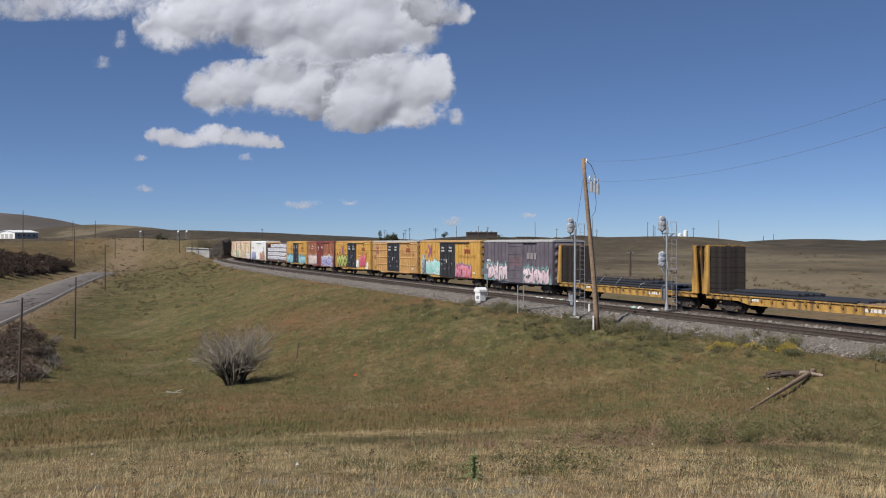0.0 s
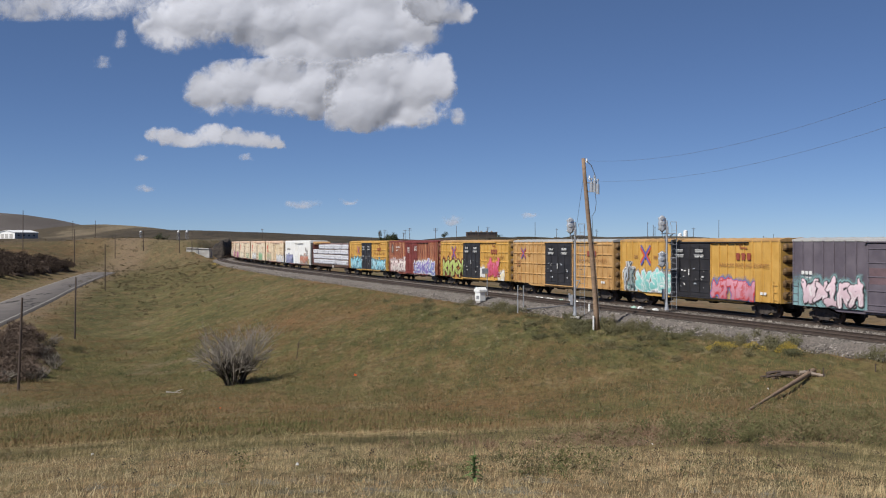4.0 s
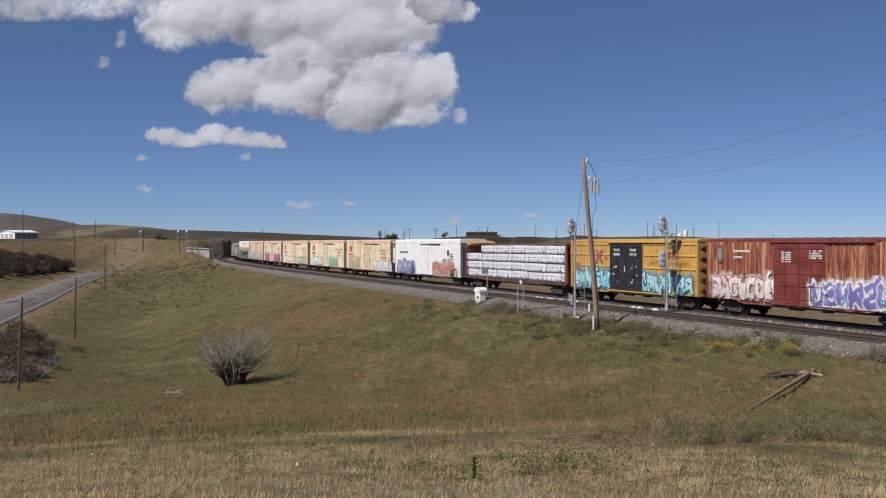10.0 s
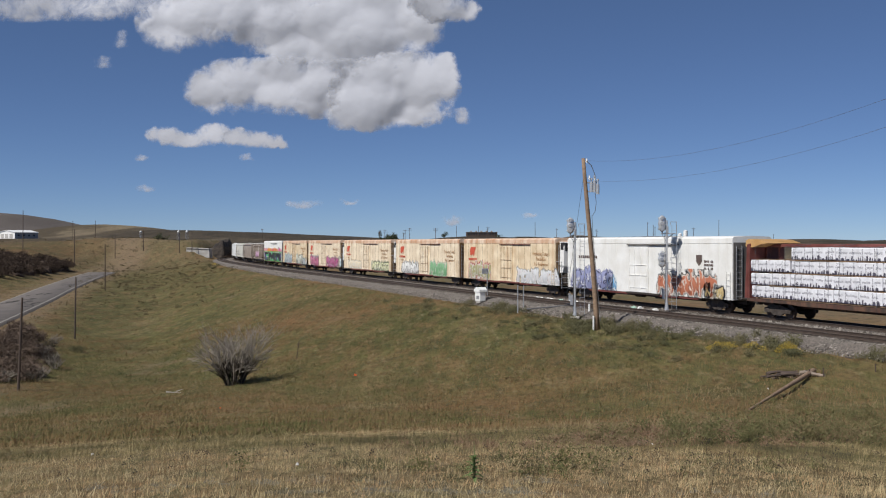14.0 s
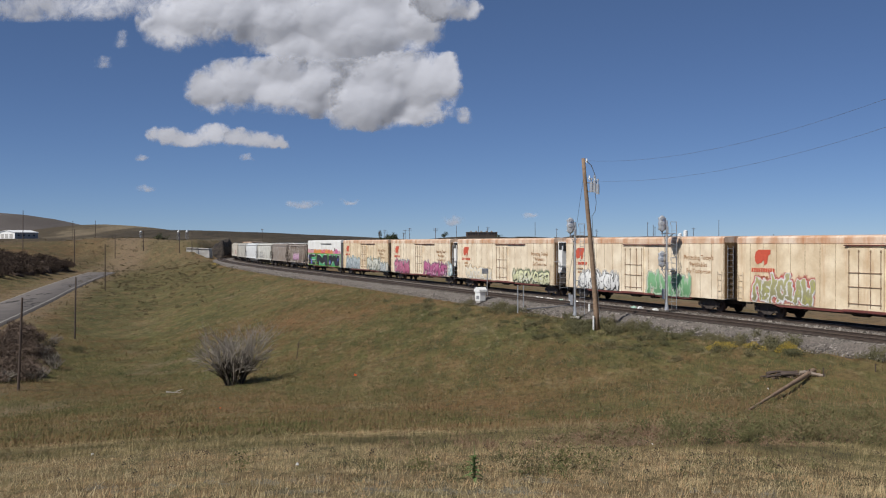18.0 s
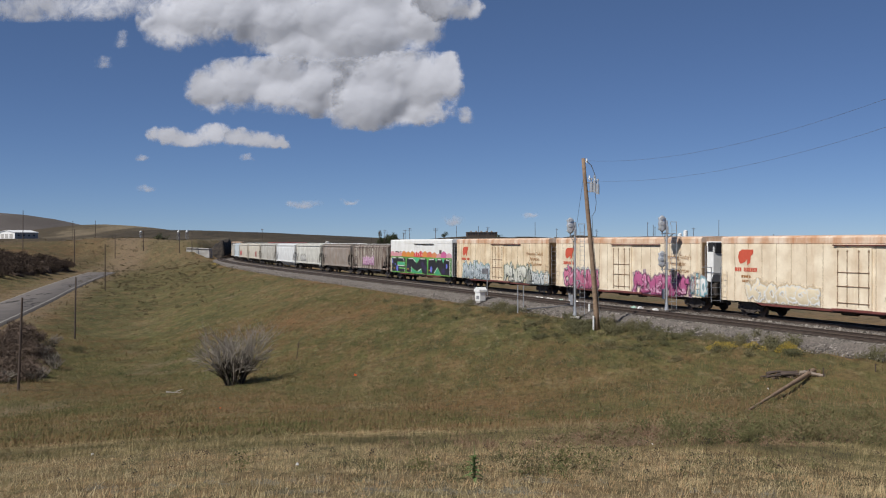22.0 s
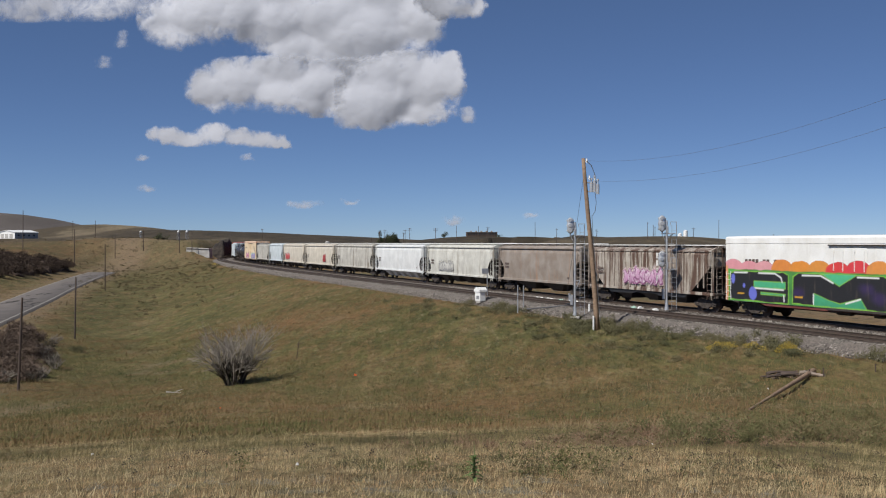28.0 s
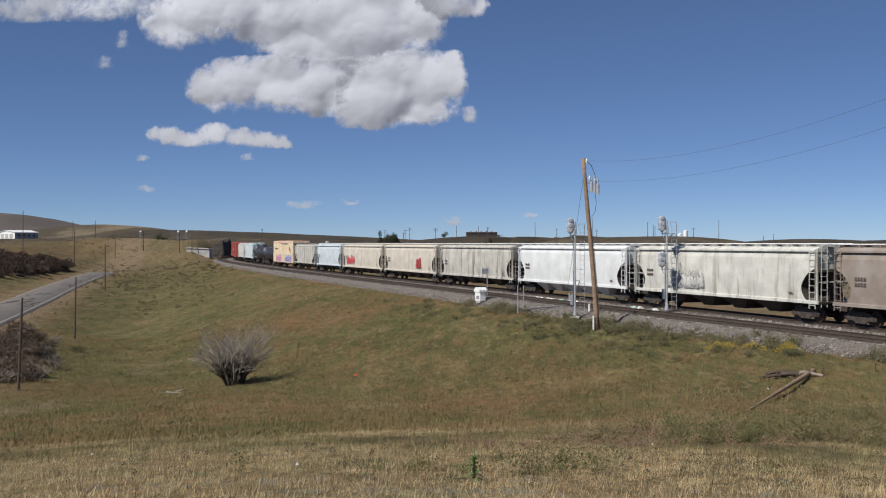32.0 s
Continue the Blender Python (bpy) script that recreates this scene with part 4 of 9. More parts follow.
def blade_material(name, cols):
    """Grass whose colour follows the tone given to each blade."""
    m, nd, lk, b = mat(name, 0.8)
    b.inputs["Specular IOR Level"].default_value = 0.25
    at = nd.new("ShaderNodeAttribute")
    at.attribute_name = "tone"
    r = ramp(nd, [(i / (len(cols) - 1), c) for i, c in enumerate(cols)])
    lk.new(at.outputs["Fac"], r.inputs[0])
    lk.new(r.outputs[0], b.inputs["Base Color"])
    return m


M_NEAR = blade_material("foreground_grass", [(0.090, 0.080, 0.040), (0.150, 0.135, 0.062), (0.235, 0.190, 0.090), (0.37, 0.295, 0.155), (0.47, 0.39, 0.225), (0.40, 0.25, 0.13), (0.42, 0.345, 0.20)])
M_SLOPE = blade_material("slope_grass", [(0.075, 0.09, 0.03), (0.118, 0.118, 0.045), (0.165, 0.132, 0.055), (0.225, 0.135, 0.064), (0.185, 0.115, 0.06), (0.26, 0.205, 0.115)])
M_FARSLOPE = blade_material("far_slope_grass", [(0.062, 0.066, 0.027), (0.088, 0.078, 0.035), (0.125, 0.094, 0.046), (0.155, 0.098, 0.052), (0.135, 0.088, 0.048), (0.20, 0.155, 0.088)])
M_HOLLOW = blade_material("hollow_grass", [(0.10, 0.108, 0.040), (0.155, 0.138, 0.056), (0.21, 0.165, 0.075), (0.27, 0.215, 0.108), (0.31, 0.25, 0.14), (0.24, 0.15, 0.078)])
M_TUFT = grass_material("mixed_slope_plants", [(0.06, 0.07, 0.028), (0.10, 0.10, 0.042), (0.15, 0.115, 0.055), (0.21, 0.12, 0.062), (0.20, 0.16, 0.10), (0.12, 0.115, 0.06)])
M_SEED = plain("dark_seed_heads", (0.03, 0.022, 0.016), 0.9)


def clump_mesh(name, material, n, size, leaf, seed, flat=0.6, hollow=0.35):
    """A crown of many small leaves: triangles in an uneven ball."""
    rng = np.random.default_rng(seed)
    lobes = rng.normal(size=(7, 3)) * np.array(size) * 0.42
    lobes[:, 2] = np.abs(lobes[:, 2]) * 0.9
    k = rng.integers(0, 7, n)
    d = rng.normal(size=(n, 3))
    d /= np.linalg.norm(d, axis=1)[:, None]
    r = rng.uniform(hollow, 1.0, n) ** 0.6
    p = lobes[k] + d * r[:, None] * np.array(size) * rng.uniform(0.32, 0.55, (n, 1))
    p[:, 2] = np.abs(p[:, 2] + size[2] * 0.25)
    a = rng.normal(size=(n, 3))
    b = rng.normal(size=(n, 3))
    a *= leaf / np.linalg.norm(a, axis=1)[:, None]
    b *= leaf * flat / np.linalg.norm(b, axis=1)[:, None]
    v = np.stack([p - a, p + b, p + a], 1).reshape(-1, 3)
    return raw_mesh(name, v, np.arange(3 * n).reshape(-1, 3), material)


def twig_mesh(name, material, seed, height, spread, stems, levels=4, r0=0.05, kids=4, root=0.12):
    """Branching bare twigs from one root, three-sided and tapered."""
    rng = random.Random(seed)
    v, f = [], []

    def limb(p, q, r, r2):
        d = (q - p).normalized()
        a = d.orthogonal().normalized()
        b = d.cross(a)
        k = len(v)
        for c, rr in ((p, r), (q, r2)):
            for t in (0.0, 2.094, 4.189):
                v.append((c + (a * math.cos(t) + b * math.sin(t)) * rr)[:])
        for i in range(3):
            j = (i + 1) % 3
            f.append((k + i, k + j, k + 3 + j, k + 3 + i))

    def grow(p, d, ln, r, lv):
        q = p + d * ln
        limb(p, q, r, r * 0.6)
        if lv >= levels:
            return
        for _ in range(kids if lv else kids - 1):
            t = rng.uniform(0.45, 1.0)
            nd = (d + Vector((rng.gauss(0, 0.42), rng.gauss(0, 0.42), rng.gauss(0.06, 0.3)))).normalized()
            grow(p + d * ln * t, nd, ln * rng.uniform(0.55, 0.8), r * 0.55, lv + 1)
    for i in range(stems):
        a = 6.283 * i / stems + rng.uniform(-0.4, 0.4)
        tilt = rng.uniform(0.15, 1.0) * spread
        d = Vector((math.cos(a) * tilt, math.sin(a) * tilt, 1)).normalized()
        grow(Vector((root * math.cos(a), root * math.sin(a), 0)), d, height * rng.uniform(0.30, 0.40), r0, 1)
    return raw_mesh(name, v, f, material)


def bare_bush():
    x, y, z = stand(-14.85, 73.0, 0.05)
    t = empty("bare_shrub", "large leafless grey shrub with a dark twiggy base", "shrub", m=pose(x, y, z))
    b = twig_mesh("crown", M_TWIG, 11, 5.7, 1.0, 22, 4, 0.056, 4, 0.4)
    b.parent = t
    d = twig_mesh("trunk", M_TWIG_DARK, 13, 2.7, 0.5, 22, 4, 0.075, 4, 0.6)
    d.parent = t
    c = clump_mesh("inner_leaves", M_TREE, 1300, (0.9, 0.9, 1.1), 0.07, 5)
    c.parent = t
    c.location = (0.15, 0, 0.3)


bare_bush()


def small_bare_shrubs():
    """Low leafless shrubs at the edge of the brush below the road."""
    rng = random.Random(17)
    for i, (x, y, h) in enumerate(((-33.6, 89.0, 2.0), (-35.0, 91.5, 1.7), (-36.6, 94.0, 1.9), (-34.4, 90.0, 1.4), (-32.2, 82.5, 1.5), (-38.6, 101.0, 1.6), (-40.0, 106.0, 1.4), (-31.6, 79.5, 1.6), (-33.0, 77.5, 1.5))):
        xx, yy, zz = stand(x, y, 0.05)
        t = empty("small_shrub", "low leafless grey shrub in the grass", "shrub", "small bare shrubs", pose(xx, yy, zz, 0, 0, rng.uniform(0, 360)))
        b = twig_mesh("twigs", M_TWIG if i % 2 == 0 else M_TWIG_DARK, 60 + i, h, 1.1, 12, 3, 0.035, 4)
        b.parent = t


small_bare_shrubs()


def tree(label, x, y, h, w, seed, z=None):
    zz = land1(x, y) if z is None else z
    t = empty("tree", label, "tree", m=pose(x, y, zz - 0.2))
    tr = twig_mesh("trunk", M_TWIG_DARK, seed, h * 1.1, 0.5, 5, 3, 0.12, 3)
    tr.parent = t
    c = clump_mesh("crown", M_TREE, 2600, (w, w, h * 0.8), h * 0.045, seed + 1)
    c.parent = t
    c.location = (0, 0, h * 0.15)


for px, d, h, w, s in ((673, 640, 8.0, 2.6, 1), (683, 644, 8.8, 3.0, 2), (695, 640, 9.4, 3.2, 3), (702, 648, 8.2, 2.4, 4), (786, 880, 5.0, 3.2, 5), (882, 860, 2.6, 2.4, 6), (280, 352, 1.9, 2.2, 7), (289, 354, 1.6, 2.0, 8), (381, 420, 3.0, 3.2, 9)):
    tree("small dark distant tree on the range land", (px - 784) / 1818.7 * d, d, h, w, 30 + s * 3)


def scatter_stuff(name, label, category, variants, spots, seed, smin, smax):
    """Many small plants that nobody could count, joined."""
    rng = random.Random(seed)
    base = []
    for o in variants:
        v = np.empty(len(o.data.vertices) * 3, dtype=np.float32)
        o.data.vertices.foreach_get("co", v)
        base.append(v.reshape(-1, 3))
    out = []
    zs = land([q[0] for q in spots], [q[1] for q in spots])
    for i, (x, y) in enumerate(spots):
        a, k, h = rng.uniform(0, 6.283), rng.uniform(smin, smax), rng.uniform(smin, smax)
        q = base[i % len(base)]
        c, s = math.cos(a), math.sin(a)
        out.append(np.stack([(q[:, 0] * c - q[:, 1] * s) * k + x, (q[:, 0] * s + q[:, 1] * c) * k + y, q[:, 2] * h + float(zs[i]) - 0.05], 1))
    v = np.concatenate(out)
    ob = raw_mesh(name, v, np.arange(len(v)).reshape(-1, 3), variants[0].data.materials[0])
    for o in variants:
        bpy.data.objects.remove(o)
    tagged(ob, label, category, kind="stuff")


def scatter(name, label, category, group, variants, spots, seed, smin, smax):
    """Copies of a few shrub meshes, each a thing of its own, at the given places."""
    rng = random.Random(seed)
    for o in variants:
        o.name = name
        tagged(o, label, category, group)
    used = set()
    for i, (x, y) in enumerate(spots):
        k = i % len(variants)
        m = pose(x, y, land1(x, y) - 0.08, 0, 0, rng.uniform(0, 360)) @ Matrix.Diagonal([rng.uniform(smin, smax)] * 2 + [rng.uniform(smin, smax), 1])
        if k not in used:
            variants[k].matrix_basis = m
            used.add(k)
        else:
            o = new(name, variants[k].data)
            tagged(o, label, category, group)
            o.matrix_basis = m


def in_patch(n, cx, cy, ax, ay, turn, seed):
    rng = random.Random(seed)
    out = []
    while len(out) < n:
        u, v = rng.uniform(-1, 1), rng.uniform(-1, 1)
        if u * u + v * v < 1:
            c, s = math.cos(radians(turn)), math.sin(radians(turn))
            out.append((cx + ax * u * c - ay * v * s, cy + ax * u * s + ay * v * c))
    return out


# brush on the near bank below the road
scatter("brush_clump", "dense purple-brown leafless brush on the bank", "shrub", "brush below the road",
        [clump_mesh("brush_clump", M_BRUSH, 1500, (1.2, 1.2, 0.62), 0.10, 60 + i) for i in range(4)],
        in_patch(56, -38.6, 90.5, 14.5, 2.8, 111, 3) + in_patch(7, -44.0, 108.0, 7, 0.9, 112, 5) + in_patch(12, -34.5, 79.5, 5, 2.4, 104, 6), 8, 0.7, 1.4)
BANK_T, BANK_X, BANK_Y = (0, 0.25, 0.5, 0.75, 1.0), (-85.5, -88.0, -92.2, -96.8, -99.5), (196.0, 214.0, 234.0, 256.0, 270.0)


def bank_spots(n, seed):
    """Places on the steep bank beyond the road: wide towards the west, running out eastwards."""
    rng = random.Random(seed)
    out = []
    for _ in range(n):
        u = rng.random() ** 0.8
        i = u * 1.0
        cx, cy = float(np.interp(i, BANK_T, BANK_X)), float(np.interp(i, BANK_T, BANK_Y))
        up = rng.random() * (25.0 * (1 - i) ** 0.8 + 1.5)
        out.append((cx - 0.95 * up, cy + 0.3 * up))
    return out


# broken dark rock and scrub on the steep bank beyond the road
M_BANKROCK = grass_material("dark_brown_bank_rock", [(0.018, 0.013, 0.010), (0.040, 0.028, 0.021), (0.075, 0.053, 0.040), (0.125, 0.090, 0.068)])


def boulder_mesh(seed):
    """An angular lump of rock with split faces."""
    rng = random.Random(seed)
    bm = B()
    bmesh.ops.create_icosphere(bm, subdivisions=2, radius=1.0)
    cuts = [(Vector((rng.gauss(0, 1), rng.gauss(0, 1), rng.gauss(0, 1))).normalized(), rng.uniform(0.45, 0.8)) for _ in range(9)]
    for v in bm.verts:
        for n, h in cuts:
            over = v.co.dot(n) - h
            if over > 0:
                v.co -= n * over
        v.co.z *= 0.75
    return link_bm("boulder", bm, M_BANKROCK)


scatter("boulder", "dark broken rock on the steep bank above the road", "rock", "rocks above the road",
        [boulder_mesh(500 + i) for i in range(5)], bank_spots(330, 14), 19, 0.8, 2.1)
scatter("dark_brush", "very dark scrub covering the steep bank above the road", "shrub", "scrub above the road",
        [clump_mesh("dark_brush", M_BRUSH_FAR, 1100, (1.9, 1.9, 1.15), 0.15, 80 + i) for i in range(4)],
        # the last patch is added to darken the face of the cutting
        bank_spots(200, 13) + in_patch(16, -74.5, 352.0, 12, 4.0, 100, 16), 18, 0.8, 1.6)
# grey sage by the pole foot and in the hollow
scatter("sage_bush", "low grey-green sage bush", "shrub", "sage bushes",
        [clump_mesh("sage_bush", M_SAGE, 700, (0.55, 0.55, 0.42), 0.05, 100 + i) for i in range(4)],
        in_patch(26, 10.5, 71.5, 6.5, 2.2, -62, 21) + in_patch(18, 15.5, 60.0, 7.0, 1.8, -66, 22) + in_patch(16, 4.5, 88.0, 9.0, 1.6, -68, 23) + in_patch(5, -37.5, 101.0, 3.2, 1.5, 20, 24) + in_patch(10, -57, 250, 12, 3, -72, 25) + in_patch(12, 21.5, 45.0, 5, 1.5, -60, 26), 28, 0.7, 1.7)
scatter("dark_weed", "low dark dead brush by the log heap", "shrub", "dead brush",
        [clump_mesh("dark_weed", M_BRUSH, 260, (0.30, 0.26, 0.20), 0.035, 410 + i) for i in range(2)],
        [(14.95, 47.9), (15.2, 48.1), (15.45, 47.6), (16.2, 46.9)], 42, 0.7, 1.2)
# green weeds along the foot of the embankment and in the foreground
scatter_stuff("weeds", "green weed clumps among dry grass", "weed",
        [clump_mesh("weed", M_WEED, 170, (0.34, 0.34, 0.34), 0.030, 120 + i) for i in range(4)],
        in_patch(80, 12.5, 34.0, 8.0, 3.4, 12, 31) + in_patch(50, 16.0, 38.0, 6.0, 4.0, 12, 32) + in_patch(20, 2.0, 19.5, 6.0, 2.5, 0, 33) + in_patch(60, 7.0, 70.0, 22.0, 4.0, -66, 39) + in_patch(22, -5.0, 66.0, 12.0, 6.0, -40, 34) + in_patch(14, -11.0, 58.0, 9, 5, 0, 35) + in_patch(24, 7.0, 55.0, 8, 4, -60, 36), 38, 0.5, 1.3)
M_WEED_DEEP = grass_material("deep_green_weeds", [(0.050, 0.062, 0.024), (0.085, 0.095, 0.036), (0.13, 0.125, 0.055), (0.19, 0.13, 0.075), (0.25, 0.20, 0.13)])
scatter_stuff("tall_weeds", "deep green tall weeds at the foot of the slope", "weed",
              [clump_mesh("weed", M_WEED_DEEP, 300, (0.34, 0.34, 0.42), 0.034, 150 + i) for i in range(5)],
              in_patch(60, 8.2, 27.6, 2.6, 1.6, 8, 61) + in_patch(22, 4.6, 25.8, 2.2, 0.8, 0, 62) + in_patch(80, 11.2, 28.2, 2.4, 2.0, 20, 63) + in_patch(44, 9.8, 31.0, 4.0, 2.2, 10, 64) + in_patch(26, 12.6, 33.5, 2.4, 2.0, 20, 59) + in_patch(8, 1.8, 18.6, 1.5, 0.9, 0, 58), 68, 0.45, 1.4)
M_WEED_RUST = grass_material("rusty_dry_weeds", [(0.10, 0.085, 0.05), (0.19, 0.12, 0.075), (0.27, 0.17, 0.115), (0.24, 0.20, 0.15)])
scatter_stuff("dry_weeds", "rust and grey dry weeds at the foot of the slope", "weed",
              [clump_mesh("weed", M_WEED_RUST, 200, (0.36, 0.36, 0.30), 0.030, 250 + i) for i in range(5)],
              in_patch(90, 6.6, 27.0, 4.2, 2.2, 6, 65) + in_patch(60, 7.0, 30.0, 1.8, 2.4, 0, 66) + in_patch(30, 1.5, 25.0, 3.0, 1.0, 0, 67) + in_patch(24, 11.0, 29.0, 2.5, 2.0, 20, 69), 70, 0.4, 1.2)
M_GREYSAGE = grass_material("silver_grey_sage", [(0.09, 0.088, 0.066), (0.16, 0.155, 0.12), (0.25, 0.24, 0.20), (0.19, 0.165, 0.12)])
scatter_stuff("grey_sage", "low silver-grey sage and dead stalks on the near bank", "sage",
              [clump_mesh("sage", M_GREYSAGE, 240, (0.17, 0.17, 0.09), 0.014, 350 + i, 0.35) for i in range(5)],
              in_patch(40, -0.9, 14.3, 1.5, 0.5, 4, 51) + in_patch(26, 0.7, 14.6, 1.0, 0.4, 0, 52) + in_patch(26, -1.8, 16.2, 1.8, 0.6, 0, 53) + in_patch(18, 1.6, 16.6, 1.0, 0.6, 0, 54) + in_patch(22, -4.6, 16.0, 1.4, 0.7, 0, 55) + in_patch(14, 4.4, 15.0, 1.2, 0.5, 0, 56), 57, 0.5, 1.4)
# yellow rabbitbrush by the ballast
scatter("rabbitbrush", "rabbitbrush in yellow bloom at the ballast's edge", "shrub", "rabbitbrush",
        [clump_mesh("rabbitbrush", M_BLOOM, 1500, (0.55, 0.45, 0.30), 0.03, 140 + i) for i in range(3)],
        [(15.35, 56.4), (15.75, 56.5), (15.15, 56.6), (16.75, 55.0), (17.75, 53.2), (17.95, 53.0), (-58.0, 262.0), (-59.5, 268.0)], 48, 0.95, 1.4)


M_SCRUB = grass_material("dry_scrub", [(0.055, 0.046, 0.028), (0.085, 0.07, 0.04), (0.13, 0.105, 0.06), (0.21, 0.165, 0.095)])
scatter_stuff("range_scrub", "low dry scrub scattered over the range land", "scrub",
              [clump_mesh("scrub", M_SCRUB, 60, (0.55, 0.55, 0.36), 0.11, 170 + i) for i in range(4)],
              in_patch(620, -85.0, 290.0, 95.0, 26.0, 110, 71) + in_patch(160, -60.0, 205.0, 60.0, 14.0, 110, 72) + in_patch(90, 85.0, 240.0, 150.0, 45.0, 70, 73) + in_patch(120, 45.0, 130.0, 45.0, 16.0, -66, 74) + in_patch(160, -150.0, 400.0, 80.0, 60.0, 0, 75), 78, 0.5, 1.5)
scatter("sage_bush", "low grey-green sage bush on the shoulder of the embankment", "shrub", "sage bushes",
        [clump_mesh("sage_bush", M_SAGE, 520, (0.50, 0.50, 0.26), 0.04, 180 + i) for i in range(4)],
        in_patch(34, 2.0, 89.0, 24.0, 2.0, -68, 81) + in_patch(40, 10.5, 67.5, 11.0, 3.2, -64, 82) + in_patch(30, 14.0, 58.0, 8.0, 2.6, -64, 83), 88, 0.6, 1.5)


def slope_tufts():
    """Low clumps of weeds and bunch grass all over the slope and the hollow."""
    rng = np.random.default_rng(91)
    x, y = sector(9000, 32, 125, rng)
    w = w_of(x, y)
    ok = (w > 7.3) & (fbm(x, y, 5.0, 92, 3) > -0.15)
    spots = list(zip(x[ok].tolist(), y[ok].tolist()))[:4600]
    scatter_stuff("slope_plants", "low clumps of olive, rust and grey weeds in the grass", "weed",
                  [clump_mesh("tuft", M_TUFT, 44, (0.30, 0.30, 0.16), 0.032, 190 + i, 0.8) for i in range(6)], spots, 93, 0.45, 1.5)


def sector(n, r0, r1, rng, half=0.475, power=1.0):
    """n places in the wedge before the bank, between two distances."""
    u = rng.uniform(0, 1, n)
    r = (r0 ** (power + 1) + u * (r1 ** (power + 1) - r0 ** (power + 1))) ** (1 / (power + 1))
    a = np.arctan(rng.uniform(-half, half, n))
    return r * np.sin(a), r * np.cos(a)


slope_tufts()


def mullein():
    x, y, z = stand(0.50, 16.6)
    t = empty("mullein_plant", "tall green mullein rosette with a thin dry stalk", "weed", m=pose(x, y, z))
    rng = random.Random(3)
    bm = B()
    rod(bm, (0, 0, 0), (0.01, 0, 0.42), 0.012, 6)
    rod(bm, (0.01, 0, 0.42), (0.0, 0, 0.66), 0.005, 5)
    part("stem", bm, M_MULLEIN, t)
    for i in range(26):
        a = i * 2.4
        h = 0.06 + 0.36 * i / 26
        ln = 0.24 * (1 - i / 36) * rng.uniform(0.8, 1.1)
        up = 0.15 + 0.9 * i / 26
        bm = B()
        pts = []
        dirv = Vector((math.cos(a), math.sin(a), 0))
        side = Vector((-math.sin(a), math.cos(a), 0))
        rows = []
        for k in range(5):
            u = k / 4
            c = dirv * ln * u + Vector((0, 0, h + ln * (up * u - 0.5 * u * u)))
            wv = 0.035 * math.sin(math.pi * min(0.97, u * 0.85 + 0.15))
            rows.append((bm.verts.new(c - side * wv), bm.verts.new(c + Vector((0, 0, -0.008))), bm.verts.new(c + side * wv)))
        for r1, r2 in zip(rows, rows[1:]):
            bm.faces.new((r1[0], r1[1], r2[1], r2[0]))
            bm.faces.new((r1[1], r1[2], r2[2], r2[1]))
        part("leaf", bm, M_MULLEIN, t)


mullein()


def dead_log():
    x, y, z = stand(-18.2, 69.6)
    t = empty("dead_branch", "bleached dead branch lying in the grass", "branch", m=pose(x, y, z, 0, 0, -8))
    bm = B()
    rod(bm, (-0.6, 0, 0.06), (0.45, 0, 0.05), 0.04, 7, 0.02)
    rod(bm, (0.1, 0, 0.1), (0.5, 0.25, 0.25), 0.03, 6, 0.015)
    part("wood", bm, M_CONC, t)


dead_log()


